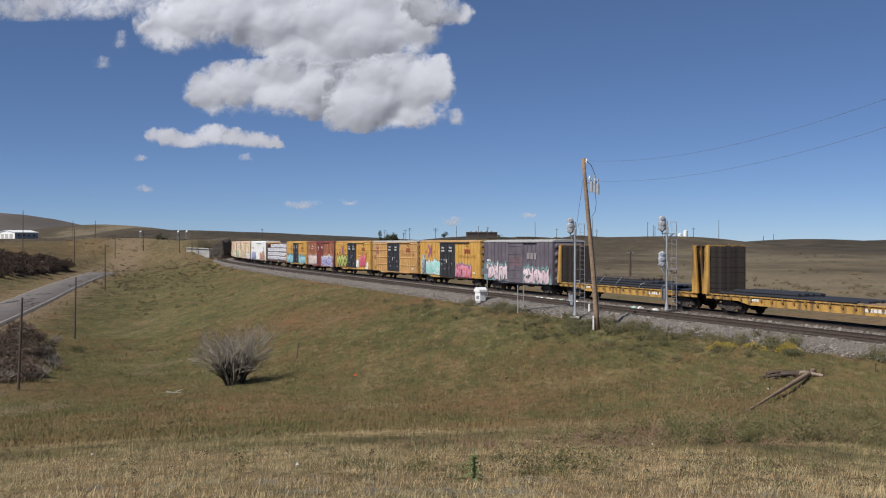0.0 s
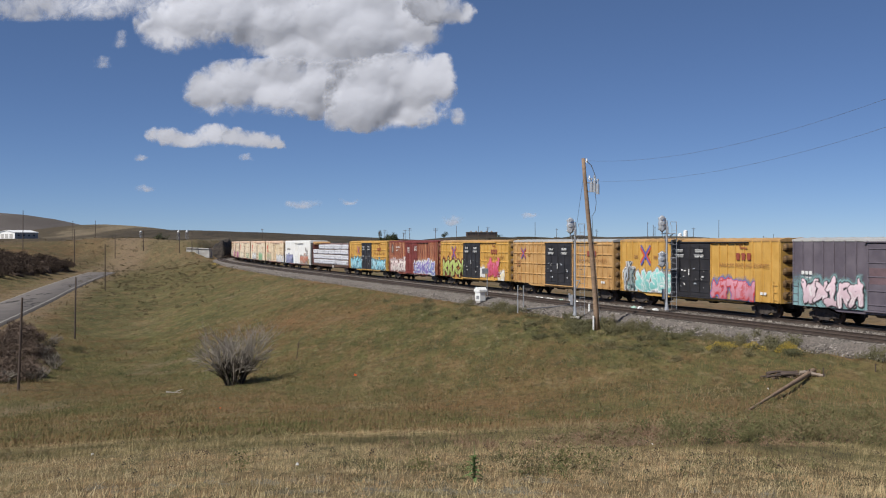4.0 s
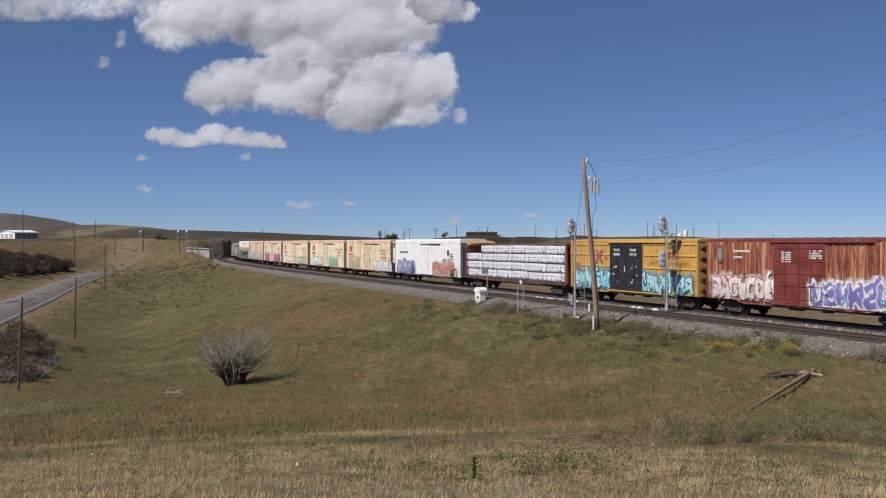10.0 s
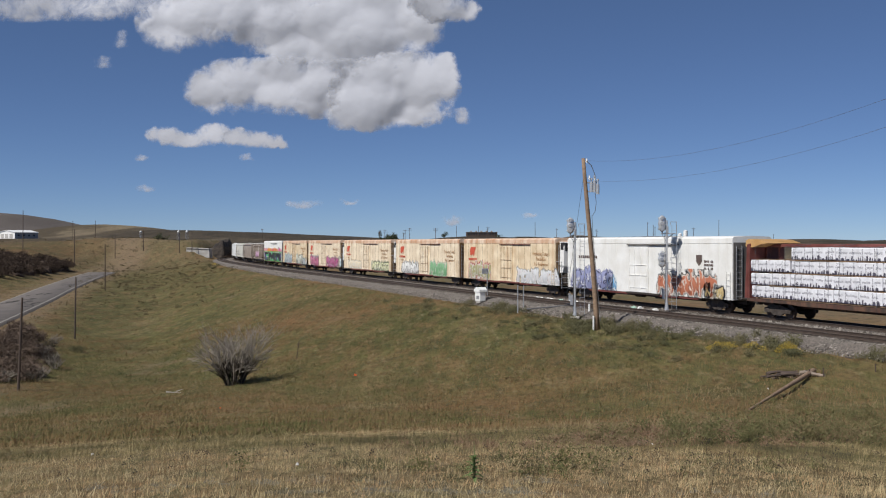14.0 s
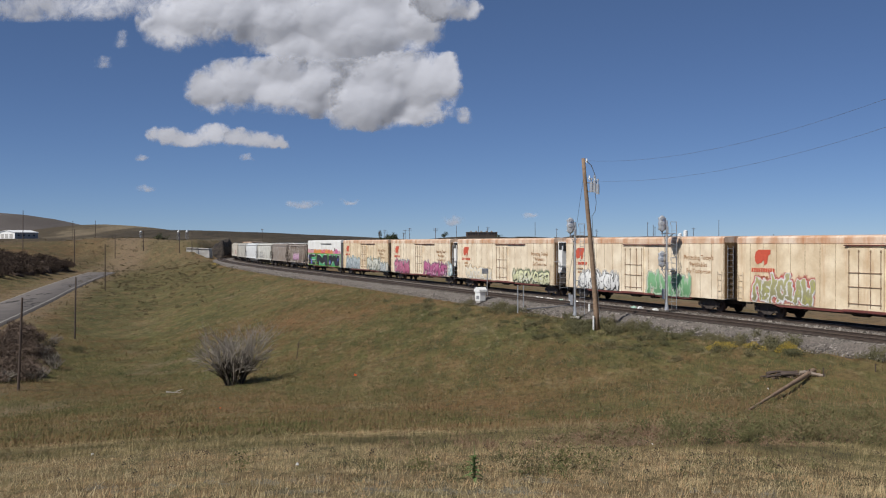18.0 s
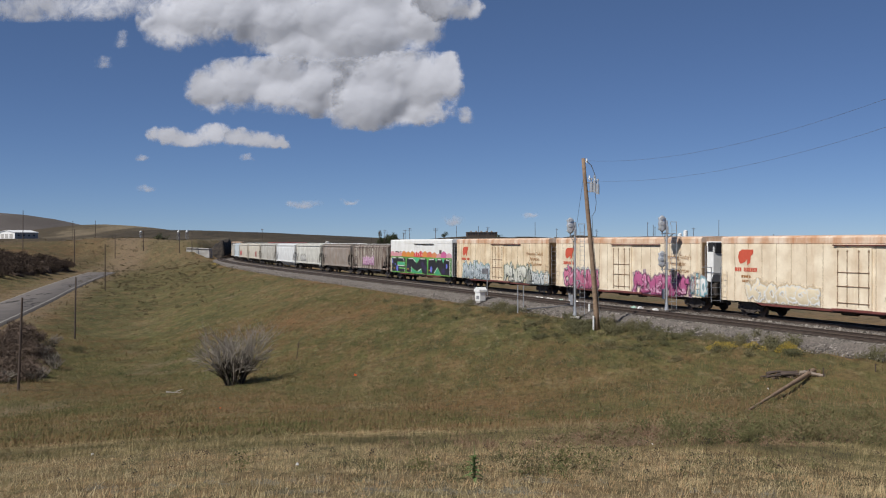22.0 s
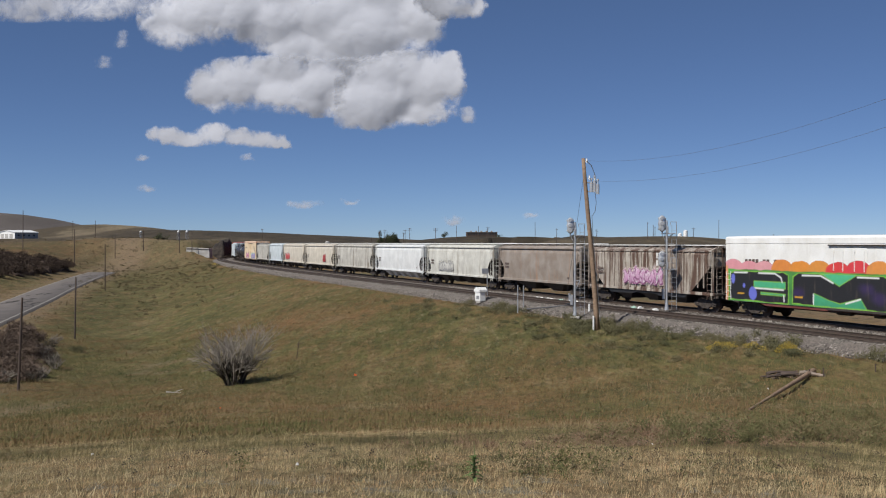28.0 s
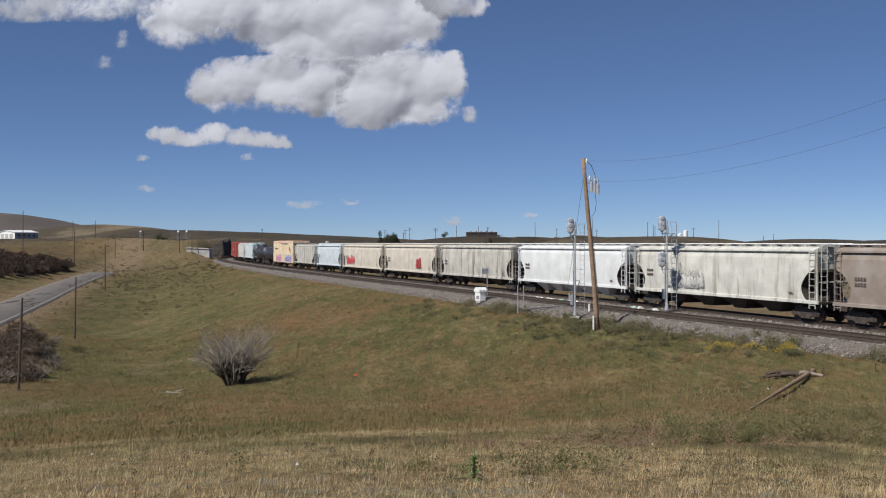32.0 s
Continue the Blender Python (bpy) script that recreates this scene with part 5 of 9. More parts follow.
def grass(name, label, material, tufts, per, r0, r1, h, width, spread, seed, power=1.0, patch=6.0, lean=0.55, wmin=7.0):
    """Tufts of thin blades, one triangle each, standing on the ground; tone varies by patch, tuft and blade."""
    rng = np.random.default_rng(seed)
    cx, cy = sector(tufts, r0, r1, rng, power=power)
    w = w_of(cx, cy)
    rd, _ = road_of(cx, cy)
    bare = fbm(cx, cy, patch * 0.35, seed + 50, 3) > 0.28
    ok = (w > wmin) & (np.abs(rd) > 3.8) & ~(bare & (rng.random(len(cx)) < 0.75))
    cx, cy = cx[ok], cy[ok]
    size = np.exp(rng.normal(0, 0.38, len(cx))) * (0.7 + 0.7 * np.clip(fbm(cx, cy, patch * 0.5, seed) + 0.4, 0, 1.3))
    tone = 0.5 + 0.75 * fbm(cx, cy, patch * 3, seed + 2, 4) + 0.38 * fbm(cx, cy, patch * 0.5, seed + 3, 3) + rng.normal(0, 0.09, len(cx))
    tone -= 0.55 * np.exp(-((np.hypot(cx, cy) - 28.4 - 0.9 * fbm(cx, cy, 9, 77)) / 3.0) ** 2) * smooth01(3.5, 0, cx)
    if seed == 3:
        tone -= 0.20 * smooth01(0, -24, cx) * smooth01(8, 20, w[ok])
    if seed == 1:
        tone += 0.15 * smooth01(26.5, 23.5, np.hypot(cx, cy))
        size *= 1 + 0.5 * np.exp(-((np.hypot(cx, cy) - 26.6) / 1.6) ** 2)
        tone += 0.24 * smooth01(-3, 5, cx) * smooth01(24.5, 22, np.hypot(cx, cy))
    if seed < 3:
        tone -= 0.26 * smooth01(23.5, 25.5, np.hypot(cx, cy) + 1.2 * fbm(cx, cy, 5, 78)) * smooth01(1.5, 4.5, cx) * smooth01(40, 32, np.hypot(cx, cy))
    if seed == 3:
        tone += 0.30 * np.exp(-((cx - 9.5) ** 2 + (cy - 36.5) ** 2) / 9.0) - 0.18 * np.exp(-((w[ok] - 11) / 4) ** 2)
    n = len(cx)
    x = np.repeat(cx, per) + rng.normal(0, spread, n * per) * np.repeat(size, per)
    y = np.repeat(cy, per) + rng.normal(0, spread, n * per) * np.repeat(size, per)
    hh = h * np.repeat(size, per) * rng.uniform(0.4, 1.15, n * per)
    ww = width * rng.uniform(0.6, 1.5, n * per)
    z = np.repeat(land(cx, cy), per) - 0.03
    yaw = rng.uniform(0, 6.283, n * per)
    tilt = np.clip(np.abs(rng.normal(0.0, lean, n * per)), 0, 1.3)
    ta = rng.uniform(0, 6.283, n * per)
    b = np.stack([x, y, z], 1)
    s = np.stack([np.cos(yaw), np.sin(yaw), np.zeros_like(yaw)], 1) * ww[:, None] / 2
    tip = b + np.stack([np.cos(ta) * np.sin(tilt) * hh + 0.12 * hh, np.sin(ta) * np.sin(tilt) * hh, hh * np.cos(tilt)], 1)
    v = np.stack([b - s, b + s, tip], 1).reshape(-1, 3)
    ob = raw_mesh(name, v, np.arange(len(v)).reshape(-1, 3), material)
    t = np.clip(np.repeat(tone, per) + rng.normal(0, 0.07, n * per), 0, 1)
    a = ob.data.attributes.new("tone", 'FLOAT', 'POINT')
    a.data.foreach_set("value", np.repeat(t, 3).astype(np.float32))
    tagged(ob, label, "grass", kind="stuff")
    return ob


grass("foreground_grass", "dry straw and olive prairie grass on the near bank", M_NEAR, 46000, 12, 10.5, 36, 0.085, 0.008, 0.075, 1, 1.0, 1.6, 0.85)
grass("hollow_grass", "dry prairie grass in the hollow", M_HOLLOW, 46000, 9, 31, 100, 0.10, 0.018, 0.20, 2, 1.0, 4.0, 0.75, 25.0)
grass("slope_grass", "olive and rust-coloured grass on the embankment", M_SLOPE, 72000, 9, 34, 125, 0.17, 0.019, 0.22, 3, 1.0, 3.2, 0.6)
grass("far_slope_grass", "sparse grass on the far part of the embankment", M_FARSLOPE, 32000, 7, 105, 330, 0.17, 0.085, 0.5, 4, 1.0, 8.0, 1.1)


def seed_weeds():
    """Thin stalks with dark seed heads over the near grass."""
    rng = np.random.default_rng(9)
    n = 200
    x = np.concatenate([rng.uniform(3.0, 10.5, n - 70), rng.uniform(-7, 3.0, 70)])
    y = rng.uniform(14.5, 24, n)
    z = land(x, y)
    h = rng.uniform(0.28, 0.55, n)
    lean = rng.normal(0, 0.06, (n, 2))
    v, f = [], []
    for i in range(n):
        b = np.array([x[i], y[i], z[i]])
        t = b + np.array([lean[i, 0], lean[i, 1], h[i]])
        k = len(v)
        v += [b - (0.004, 0, 0), b + (0.004, 0, 0), t]
        f.append((k, k + 1, k + 2))
        r = 0.009 + 0.008 * rng.random()
        for dx, dz in ((0, 0), (0.5, -0.3), (-0.4, -0.5)):
            c = t + np.array([dx * 0.05, 0, dz * 0.08])
            k = len(v)
            v += [c + (r, 0, 0), c + (0, r, 0), c - (r, 0, 0), c - (0, r, 0), c + (0, 0, r), c - (0, 0, r)]
            for a in range(4):
                f.append((k + a, k + (a + 1) % 4, k + 4))
                f.append((k + (a + 1) % 4, k + a, k + 5))
    ob = raw_mesh("seed_stalks", v, f, M_SEED)
    tagged(ob, "thin dry weed stalks with dark seed heads", "weed", kind="stuff")


seed_weeds()


# ---- clouds: billowed relief with soft thinning edges, lit by the sun ----
def cloud_material():
    m, nd, lk, b = mat("sunlit_cumulus", 1.0)
    out = nd["Material Output"]
    dif = nd.new("ShaderNodeBsdfDiffuse")
    dif.inputs[0].default_value = (0.462, 0.472, 0.510, 1)
    # softened normals stand in for light scattered many times inside a cloud
    soft = nd.new("ShaderNodeAttribute")
    soft.attribute_name = "soft_normal"
    lk.new(soft.outputs["Vector"], dif.inputs["Normal"])
    tr = nd.new("ShaderNodeBsdfTransparent")
    m2 = nd.new("ShaderNodeMixShader")
    tc = nd.new("ShaderNodeTexCoord").outputs["Object"]
    fine = noise_node(nd, lk, tc, 0.020, 10, 0.72, dist=0.6)
    at = nd.new("ShaderNodeAttribute")
    at.attribute_name = "cloud_mass"
    add = nd.new("ShaderNodeMath")
    add.operation = 'MULTIPLY_ADD'
    lk.new(fine, add.inputs[0])
    add.inputs[1].default_value = 1.25
    lk.new(at.outputs["Fac"], add.inputs[2])
    r = nd.new("ShaderNodeMapRange")
    r.interpolation_type = 'SMOOTHSTEP'
    r.inputs[1].default_value, r.inputs[2].default_value = 0.36, 1.14
    lk.new(add.outputs[0], r.inputs[0])
    lk.new(r.outputs[0], m2.inputs[0])
    lk.new(tr.outputs[0], m2.inputs[1])
    lk.new(dif.outputs[0], m2.inputs[2])
    lk.new(m2.outputs[0], out.inputs[0])
    nd.remove(b)
    return m


M_CLOUD = cloud_material()
CLOUDS = []
DIST = 3000.0
PX = DIST / 1818.7


def puffs(x, y, scale, seed):
    """Overlapping round heads of many sizes, 0 to about 1: the relief of a cumulus."""
    u, v = x / scale, y / scale
    iu, iv = np.floor(u).astype(np.int64), np.floor(v).astype(np.int64)
    best = np.zeros(np.shape(x))

    def hashed(a, b, k):
        n = (a * 374761393 + b * 668265263 + (seed * 7 + k) * 974711) & 0x7fffffff
        n = ((n ^ (n >> 13)) * 1274126177) & 0x7fffffff
        return ((n ^ (n >> 16)) & 0xffff) / 65535.0
    for dx in (-1, 0, 1):
        for dy in (-1, 0, 1):
            a, b = iu + dx, iv + dy
            r = 0.55 + 0.5 * hashed(a, b, 3)
            q = ((u - a - hashed(a, b, 1)) ** 2 + (v - b - hashed(a, b, 2)) ** 2) / r ** 2
            best = np.maximum(best, r * np.sqrt(np.clip(1 - q, 0, 1)))
    return best


def blurred(a, n):
    for _ in range(n):
        a = a.copy()
        a[1:-1] = (a[:-2] + 2 * a[1:-1] + a[2:]) / 4
        a[:, 1:-1] = (a[:, :-2] + 2 * a[:, 1:-1] + a[:, 2:]) / 4
    return a


def cloud(label, blobs, seed, drift, soft=1.0, step=1.6, ragged=1.25):
    """A cumulus from a few overlapping ellipses (middle, half sizes), torn by noise."""
    x0, x1 = min(b[0] - b[2] for b in blobs) - 22, max(b[0] + b[2] for b in blobs) + 22
    y0, y1 = min(b[1] - b[3] for b in blobs) - 16, max(b[1] + b[3] for b in blobs) + 16
    gx, gy = np.arange(x0, x1, step), np.arange(y0, y1, step)
    X, Y = np.meshgrid(gx, gy)
    wx = X + 9 * fbm(X, Y, 34, seed, 3) + 4 * fbm(X, Y, 9, seed + 3, 3)
    wy = Y + 7 * fbm(X, Y, 30, seed + 1, 3) + 3 * fbm(X, Y, 8, seed + 4, 3)
    field = np.full(X.shape, -3.0)
    for cx, cy, rx, ry in blobs:
        q = 1 - ((wx - cx) / rx) ** 2 - ((wy - cy) / ry) ** 2
        field = np.logaddexp(field * 4, q * 4) / 4
    size = max(b[3] for b in blobs)
    big = puffs(wx, wy * 1.3, 88, seed + 7)
    mid = puffs(wx, wy * 1.1, 30, seed + 17)
    small = puffs(wx, wy, 12, seed + 27)
    lump = 0.5 * big + 0.3 * mid + 0.2 * small
    field = field + ragged * (lump - 0.36) * np.clip(1.25 - field, 0.25, 1) + 0.34 * fbm(X, Y, 13, seed + 40, 4)
    edge = np.minimum(np.minimum(X - x0, x1 - X), np.minimum(Y - y0, y1 - Y)) / 14
    dens = np.clip(0.62 * field / soft, -1, 0.85) - 0.9 * np.clip(1 - edge, 0, 1)
    # the true relief is shallow and smooth; the light sees the softened heaps
    full = smooth01(-0.5, 1.1, field)
    depth = size * 0.06 * full
    k = min(size, 40) / 40
    rim = smooth01(1.1, 0.25, field) * (0.35 + 0.65 * smooth01(y1, y0, Y))
    round_ = k * (blurred(23 * big, 40) + blurred((2.0 + 3.4 * rim) * mid, 9) + blurred((0.5 + 1.0 * rim) * small, 3)) + 0.02 * size * full
    gyy, gxx = np.gradient(round_, step)
    # normals tilt down towards each base, shading it grey, and all lean sunward
    low = (Y - (y0 + y1) / 2) / ((y1 - y0) / 2)
    N = np.stack([-gxx, -np.ones_like(gxx), gyy * 1.25 - (0.48 if size > 50 else 0.36) * (low + 0.08)], -1)
    N = N / np.linalg.norm(N, axis=-1, keepdims=True)
    N[..., 2] = np.maximum(N[..., 2], -0.34)
    N = N * 0.88 + np.array([-0.10, -0.16, 0.12])
    N = N / np.linalg.norm(N, axis=-1, keepdims=True)
    mx, my = (x0 + x1) / 2, (y0 + y1) / 2
    V = np.stack([(X - mx) * PX, -depth * PX + {1: 18.0, 2: 12.0, 3: 24.0, 4: 6.0}.get(seed, 0.0), (my - Y) * PX], -1).reshape(-1, 3)
    m, n = X.shape
    idx = np.arange(m * n).reshape(m, n)
    f = np.stack([idx[:-1, :-1].ravel(), idx[1:, :-1].ravel(), idx[1:, 1:].ravel(), idx[:-1, 1:].ravel()], 1)
    d = dens.ravel()
    f = f[d[f].max(1) > -0.60]
    ob = raw_mesh("cloud", V, f, M_CLOUD, True)
    a = ob.data.attributes.new("cloud_mass", 'FLOAT', 'POINT')
    a.data.foreach_set("value", d.astype(np.float32))
    a = ob.data.attributes.new("soft_normal", 'FLOAT_VECTOR', 'POINT')
    a.data.foreach_set("vector", N.reshape(-1).astype(np.float32))
    tagged(ob, label, "cloud", "cumulus clouds", "backdrop")
    ob["kind"] = "structure"
    CLOUDS.append((ob, (mx - 784) * PX, EYE_Z + (430.4 - my) * PX, drift[0] * PX, -drift[1] * PX))


cloud("large white cumulus bank with a grey base", [(300, 40, 58, 40), (345, 15, 80, 55), (440, 10, 110, 45), (490, 62, 75, 44), (560, 50, 110, 52), (640, 15, 110, 55), (690, 35, 85, 50), (610, 92, 95, 32), (520, 95, 60, 18)], 1, (8, -8))
cloud("torn white end of the cumulus bank", [(765, 15, 48, 26), (800, 28, 22, 16), (822, 20, 12, 14)], 2, (26, -14), 1.4)
cloud("thin grey wing of the cumulus bank", [(50, 12, 60, 20), (120, 6, 75, 22), (200, 0, 60, 22)], 3, (2, 2), 2.2)
cloud("bright white cumulus bank with a flat grey base", [(370, 162, 40, 32), (420, 150, 58, 40), (480, 150, 60, 42), (545, 150, 70, 40), (570, 185, 60, 26), (610, 155, 55, 45)], 4, (4, -6))
cloud("tall bright white cumulus with a grey base", [(640, 165, 60, 48), (690, 150, 62, 46), (740, 152, 52, 48), (650, 208, 66, 24), (705, 202, 60, 24), (778, 125, 20, 26)], 5, (22, -6))
cloud("small white detached cumulus tuft", [(807, 208, 12, 12)], 6, (24, -4), 2.4)
cloud("small flat white cumulus", [(290, 243, 26, 14), (330, 247, 34, 12), (375, 236, 26, 15)], 7, (3, -2), 1.2)
cloud("small flat white cumulus with a ragged end", [(410, 242, 26, 13), (450, 250, 34, 11), (485, 254, 14, 6)], 8, (14, 0), 1.2)
for i, (x, y, w, h) in enumerate(((256, 332, 14, 5), (537, 361, 26, 6), (617, 357, 14, 4), (802, 389, 15, 7), (248, 278, 10, 4), (433, 278, 11, 4), (938, 384, 12, 4), (182, 110, 8, 8), (213, 70, 6, 12))):
    cloud("tiny pale scrap of far cloud", [(x, y, w, h)], 20 + i, (3, 0), 3.2 if y > 150 else 7.0, 1.6, 0.6)


# ---- the freight train ----
TRAIN = "cars of the freight train"
TRAIN_CARS = []          # (car, middle along the line at the start, half the distance between its trucks)
YELLOW = painted("faded_yellow_paint", (0.46, 0.255, 0.085), (0.16, 0.09, 0.04), 0.4, 0.55, (0.52, 0.315, 0.13))
YELLOW2 = painted("bright_yellow_paint", (0.53, 0.295, 0.06), (0.18, 0.10, 0.04), 0.35, 0.5, (0.57, 0.335, 0.085))
YELLOW_FLAT = painted("worn_flatcar_yellow", (0.46, 0.25, 0.05), (0.07, 0.045, 0.03), 1.2, 0.95, (0.52, 0.30, 0.07), runs=(0.46, 0.64))
GREY_P = painted("dull_violet_grey_paint", (0.105, 0.088, 0.108), (0.06, 0.05, 0.06), 0.4, 0.3, (0.14, 0.12, 0.14))
RED_RUST = painted("rusted_brown_red_paint", (0.135, 0.026, 0.017), (0.58, 0.31, 0.165), 0.6, 0.95, (0.27, 0.075, 0.035), runs=(0.475, 0.60))
RED_DOOR = painted("dark_oxide_red_paint", (0.15, 0.022, 0.016), (0.10, 0.05, 0.03), 0.4, 0.4)
# grime on the yellow box car ends, painted shade on the cream cars
END_GRIME_SHADE = painted("grimed_shaded_brown_yellow_end", (0.17, 0.095, 0.035), (0.05, 0.035, 0.025), 0.8, 0.8, (0.25, 0.15, 0.06), runs=(0.46, 0.64))
END_DARK = painted("dark_grey_end", (0.10, 0.095, 0.088), (0.04, 0.035, 0.03), 0.7, 0.7, (0.16, 0.15, 0.14))
OXIDE = painted("oxide_red_underframe", (0.13, 0.03, 0.022), (0.05, 0.03, 0.025), 0.6, 0.6)
FAR_RED = painted("faded_red_paint", (0.28, 0.055, 0.04), (0.12, 0.05, 0.04), 0.4, 0.5)
CREAM = painted("stained_cream_paint", (0.68, 0.53, 0.345), (0.48, 0.26, 0.12), 0.28, 0.7, (0.80, 0.68, 0.49), runs=(0.52, 0.72))
CREAM2 = painted("pale_cream_paint", (0.74, 0.61, 0.44), (0.50, 0.31, 0.16), 0.25, 0.6, (0.83, 0.73, 0.56), runs=(0.52, 0.74))
CREAM_TOP = painted("sun_bleached_peach_paint", (0.62, 0.39, 0.24), (0.46, 0.19, 0.08), 0.3, 0.9, (0.74, 0.60, 0.47), runs=(0.46, 0.70))
REEFER_WHITE = painted("reefer_white_paint", (0.78, 0.77, 0.73), (0.42, 0.38, 0.32), 0.25, 0.3, (0.78, 0.78, 0.76))
HOP_WHITE = painted("dusty_white_paint", (0.55, 0.54, 0.485), (0.24, 0.20, 0.15), 0.5, 0.8, (0.63, 0.62, 0.56), runs=(0.52, 0.68))
HOP_BRIGHT = painted("clean_white_paint", (0.66, 0.67, 0.66), (0.38, 0.34, 0.28), 0.3, 0.3, (0.70, 0.71, 0.70))
HOP_GREY = painted("streaked_light_grey_paint", (0.48, 0.46, 0.41), (0.17, 0.135, 0.10), 0.6, 0.95, (0.56, 0.54, 0.48), runs=(0.50, 0.64))
HOP_CREAM = painted("dusty_cream_paint", (0.56, 0.51, 0.42), (0.30, 0.24, 0.18), 0.5, 0.7, (0.62, 0.57, 0.48))
HOP_TAN = painted("weathered_tan_paint", (0.255, 0.205, 0.165), (0.36, 0.18, 0.085), 0.4, 0.6, (0.31, 0.275, 0.24), runs=(0.55, 0.70))
HOP_BLUE = painted("pale_blue_white_paint", (0.52, 0.58, 0.60), (0.38, 0.34, 0.28), 0.3, 0.3, (0.58, 0.63, 0.65))
HOP_RUST = painted("rust_streaked_grey_paint", (0.36, 0.31, 0.26), (0.085, 0.042, 0.026), 0.7, 0.95, (0.46, 0.42, 0.36), runs=(0.43, 0.545))
TANK_BLACK = painted("dull_black_tank_paint", (0.028, 0.029, 0.033), (0.07, 0.06, 0.055), 0.5, 0.3, (0.05, 0.05, 0.055), 0.4)
M_DOORBLACK = painted("black_door_paint", (0.020, 0.019, 0.021), (0.06, 0.045, 0.035), 0.3, 0.2, (0.03, 0.028, 0.03), 0.45)
M_MARK_DARK = plain("dark_lettering", (0.10, 0.07, 0.06), 0.6)
M_MARK_BROWN = plain("faded_brown_lettering", (0.30, 0.14, 0.05), 0.7)
M_MARK_RED = plain("red_emblem_paint", (0.52, 0.085, 0.045), 0.6, 0, 0.12)
M_MARK_WHITE = plain("white_lettering", (0.62, 0.61, 0.58), 0.6, 0, 0.1)
M_WRAP = plain("white_lumber_wrap", (0.66, 0.66, 0.69), 0.45, 0, 0.16, 2.5)
M_WRAPDARK = plain("shadowed_timber_ends", (0.055, 0.05, 0.075), 0.8, 0, 0.5, 8)
M_DUNNAGE = plain("dunnage_timber", (0.20, 0.13, 0.08), 0.9)
M_GALVROOF = plain("galvanised_roof", (0.50, 0.49, 0.46), 0.5, 0.3, 0.15, 1.5)
M_BULKWOOD = painted("dark_bulkhead_planks", (0.050, 0.037, 0.028), (0.022, 0.017, 0.014), 0.6, 0.8, (0.085, 0.066, 0.050), 0.9, runs=(0.44, 0.60))
OXIDE_DARK = painted("grimy_brown_deck_steel", (0.085, 0.032, 0.022), (0.035, 0.024, 0.018), 0.8, 0.9, (0.14, 0.075, 0.045), 0.8, runs=(0.42, 0.60))
M_PIPE = plain("black_coated_pipe", (0.026, 0.027, 0.032), 0.45, 0, 0.3)

M_SEAM = plain("dirty_panel_seam", (0.30, 0.215, 0.135), 0.8, 0, 0.3, 3)


def truck(car, x, wheel_r=0.44):
    """A two-axle truck: side frames and bolster, wheels and axles."""
    bm = B()
    for y in (-1.02, 1.02):
        prism(bm, [(-1.28, 0.62), (-1.22, 0.36), (-0.62, 0.36), (-0.34, 0.20), (0.34, 0.20), (0.62, 0.36), (1.22, 0.36), (1.28, 0.62), (0.62, 0.78), (0.3, 0.86), (-0.3, 0.86), (-0.62, 0.78)], y - 0.07, y + 0.07)
    box(bm, (0, 0, 0.70), (0.42, 2.1, 0.30), bevel=0.03)
    for dx in (-0.12, 0.12):
        for y in (-1.02, 1.02):
            rod(bm, (dx, y, 0.28), (dx, y, 0.62), 0.085, 8)
    for dx in (-0.89, 0.89):
        for y in (-1.02, 1.02):
            box(bm, (dx, y * 1.03, 0.46), (0.26, 0.2, 0.26), bevel=0.03)
    tr = part("truck", bm, M_TRUCK, car)
    tr.location = (x, 0, 0)
    return tr


def wheels_for(tr, store={}):
    if "w" not in store:
        bm = B()
        rod(bm, (0, -0.065, 0), (0, 0.065, 0), 0.455, 20)
        rod(bm, (0, 0.06, 0), (0, 0.095, 0), 0.485, 20)
        rod(bm, (0, -0.085, 0), (0, -0.06, 0), 0.14, 12)
        w = part("wheel", bm, M_WHEEL, tr)
        bm = B()
        rod(bm, (0, -1.08, 0), (0, 1.08, 0), 0.075, 10)
        a = part("axle", bm, M_UNDER, tr)
        store["w"], store["a"] = w.data, a.data
        first = [w, a]
    else:
        first = [None, None]
    for dx in (-0.89, 0.89):
        for sy in (-1, 1):
            o = first[0] if first[0] is not None else new("wheel", store["w"])
            first[0] = None
            o.parent = tr
            o.matrix_basis = pose(dx, sy * 0.76, 0.455, 0, 0, 0 if sy < 0 else 180)
        o = first[1] if first[1] is not None else new("axle", store["a"])
        first[1] = None
        o.parent = tr
        o.matrix_basis = pose(dx, 0, 0.455)


def running_gear(car, body, trucks):
    """Trucks, draft gear and couplers of a car with that body length and truck distance."""
    for x in (-trucks / 2, trucks / 2):
        wheels_for(truck(car, x))
    for s in (-1, 1):
        bm = B()
        rod(bm, (s * (body / 2 - 0.3), 0, 0.85), (s * (body / 2 + 0.42), 0, 0.85), 0.10, 8)
        box(bm, (s * (body / 2 + 0.5), 0.0, 0.85), (0.30, 0.28, 0.32), bevel=0.04)
        part("coupler", bm, M_UNDER, car)


def ladder(car, x, y, z0, z1, material, width=0.45, rungs=None):
    bm = B()
    for dx in (-width / 2, width / 2):
        rod(bm, (x + dx, y, z0), (x + dx, y, z1), 0.022, 6)
    n = rungs or max(2, int((z1 - z0) / 0.38))
    for i in range(n):
        z = z0 + (z1 - z0) * (i + 0.5) / n
        rod(bm, (x - width / 2, y, z), (x + width / 2, y, z), 0.016, 6)
    part("ladder", bm, material, car)


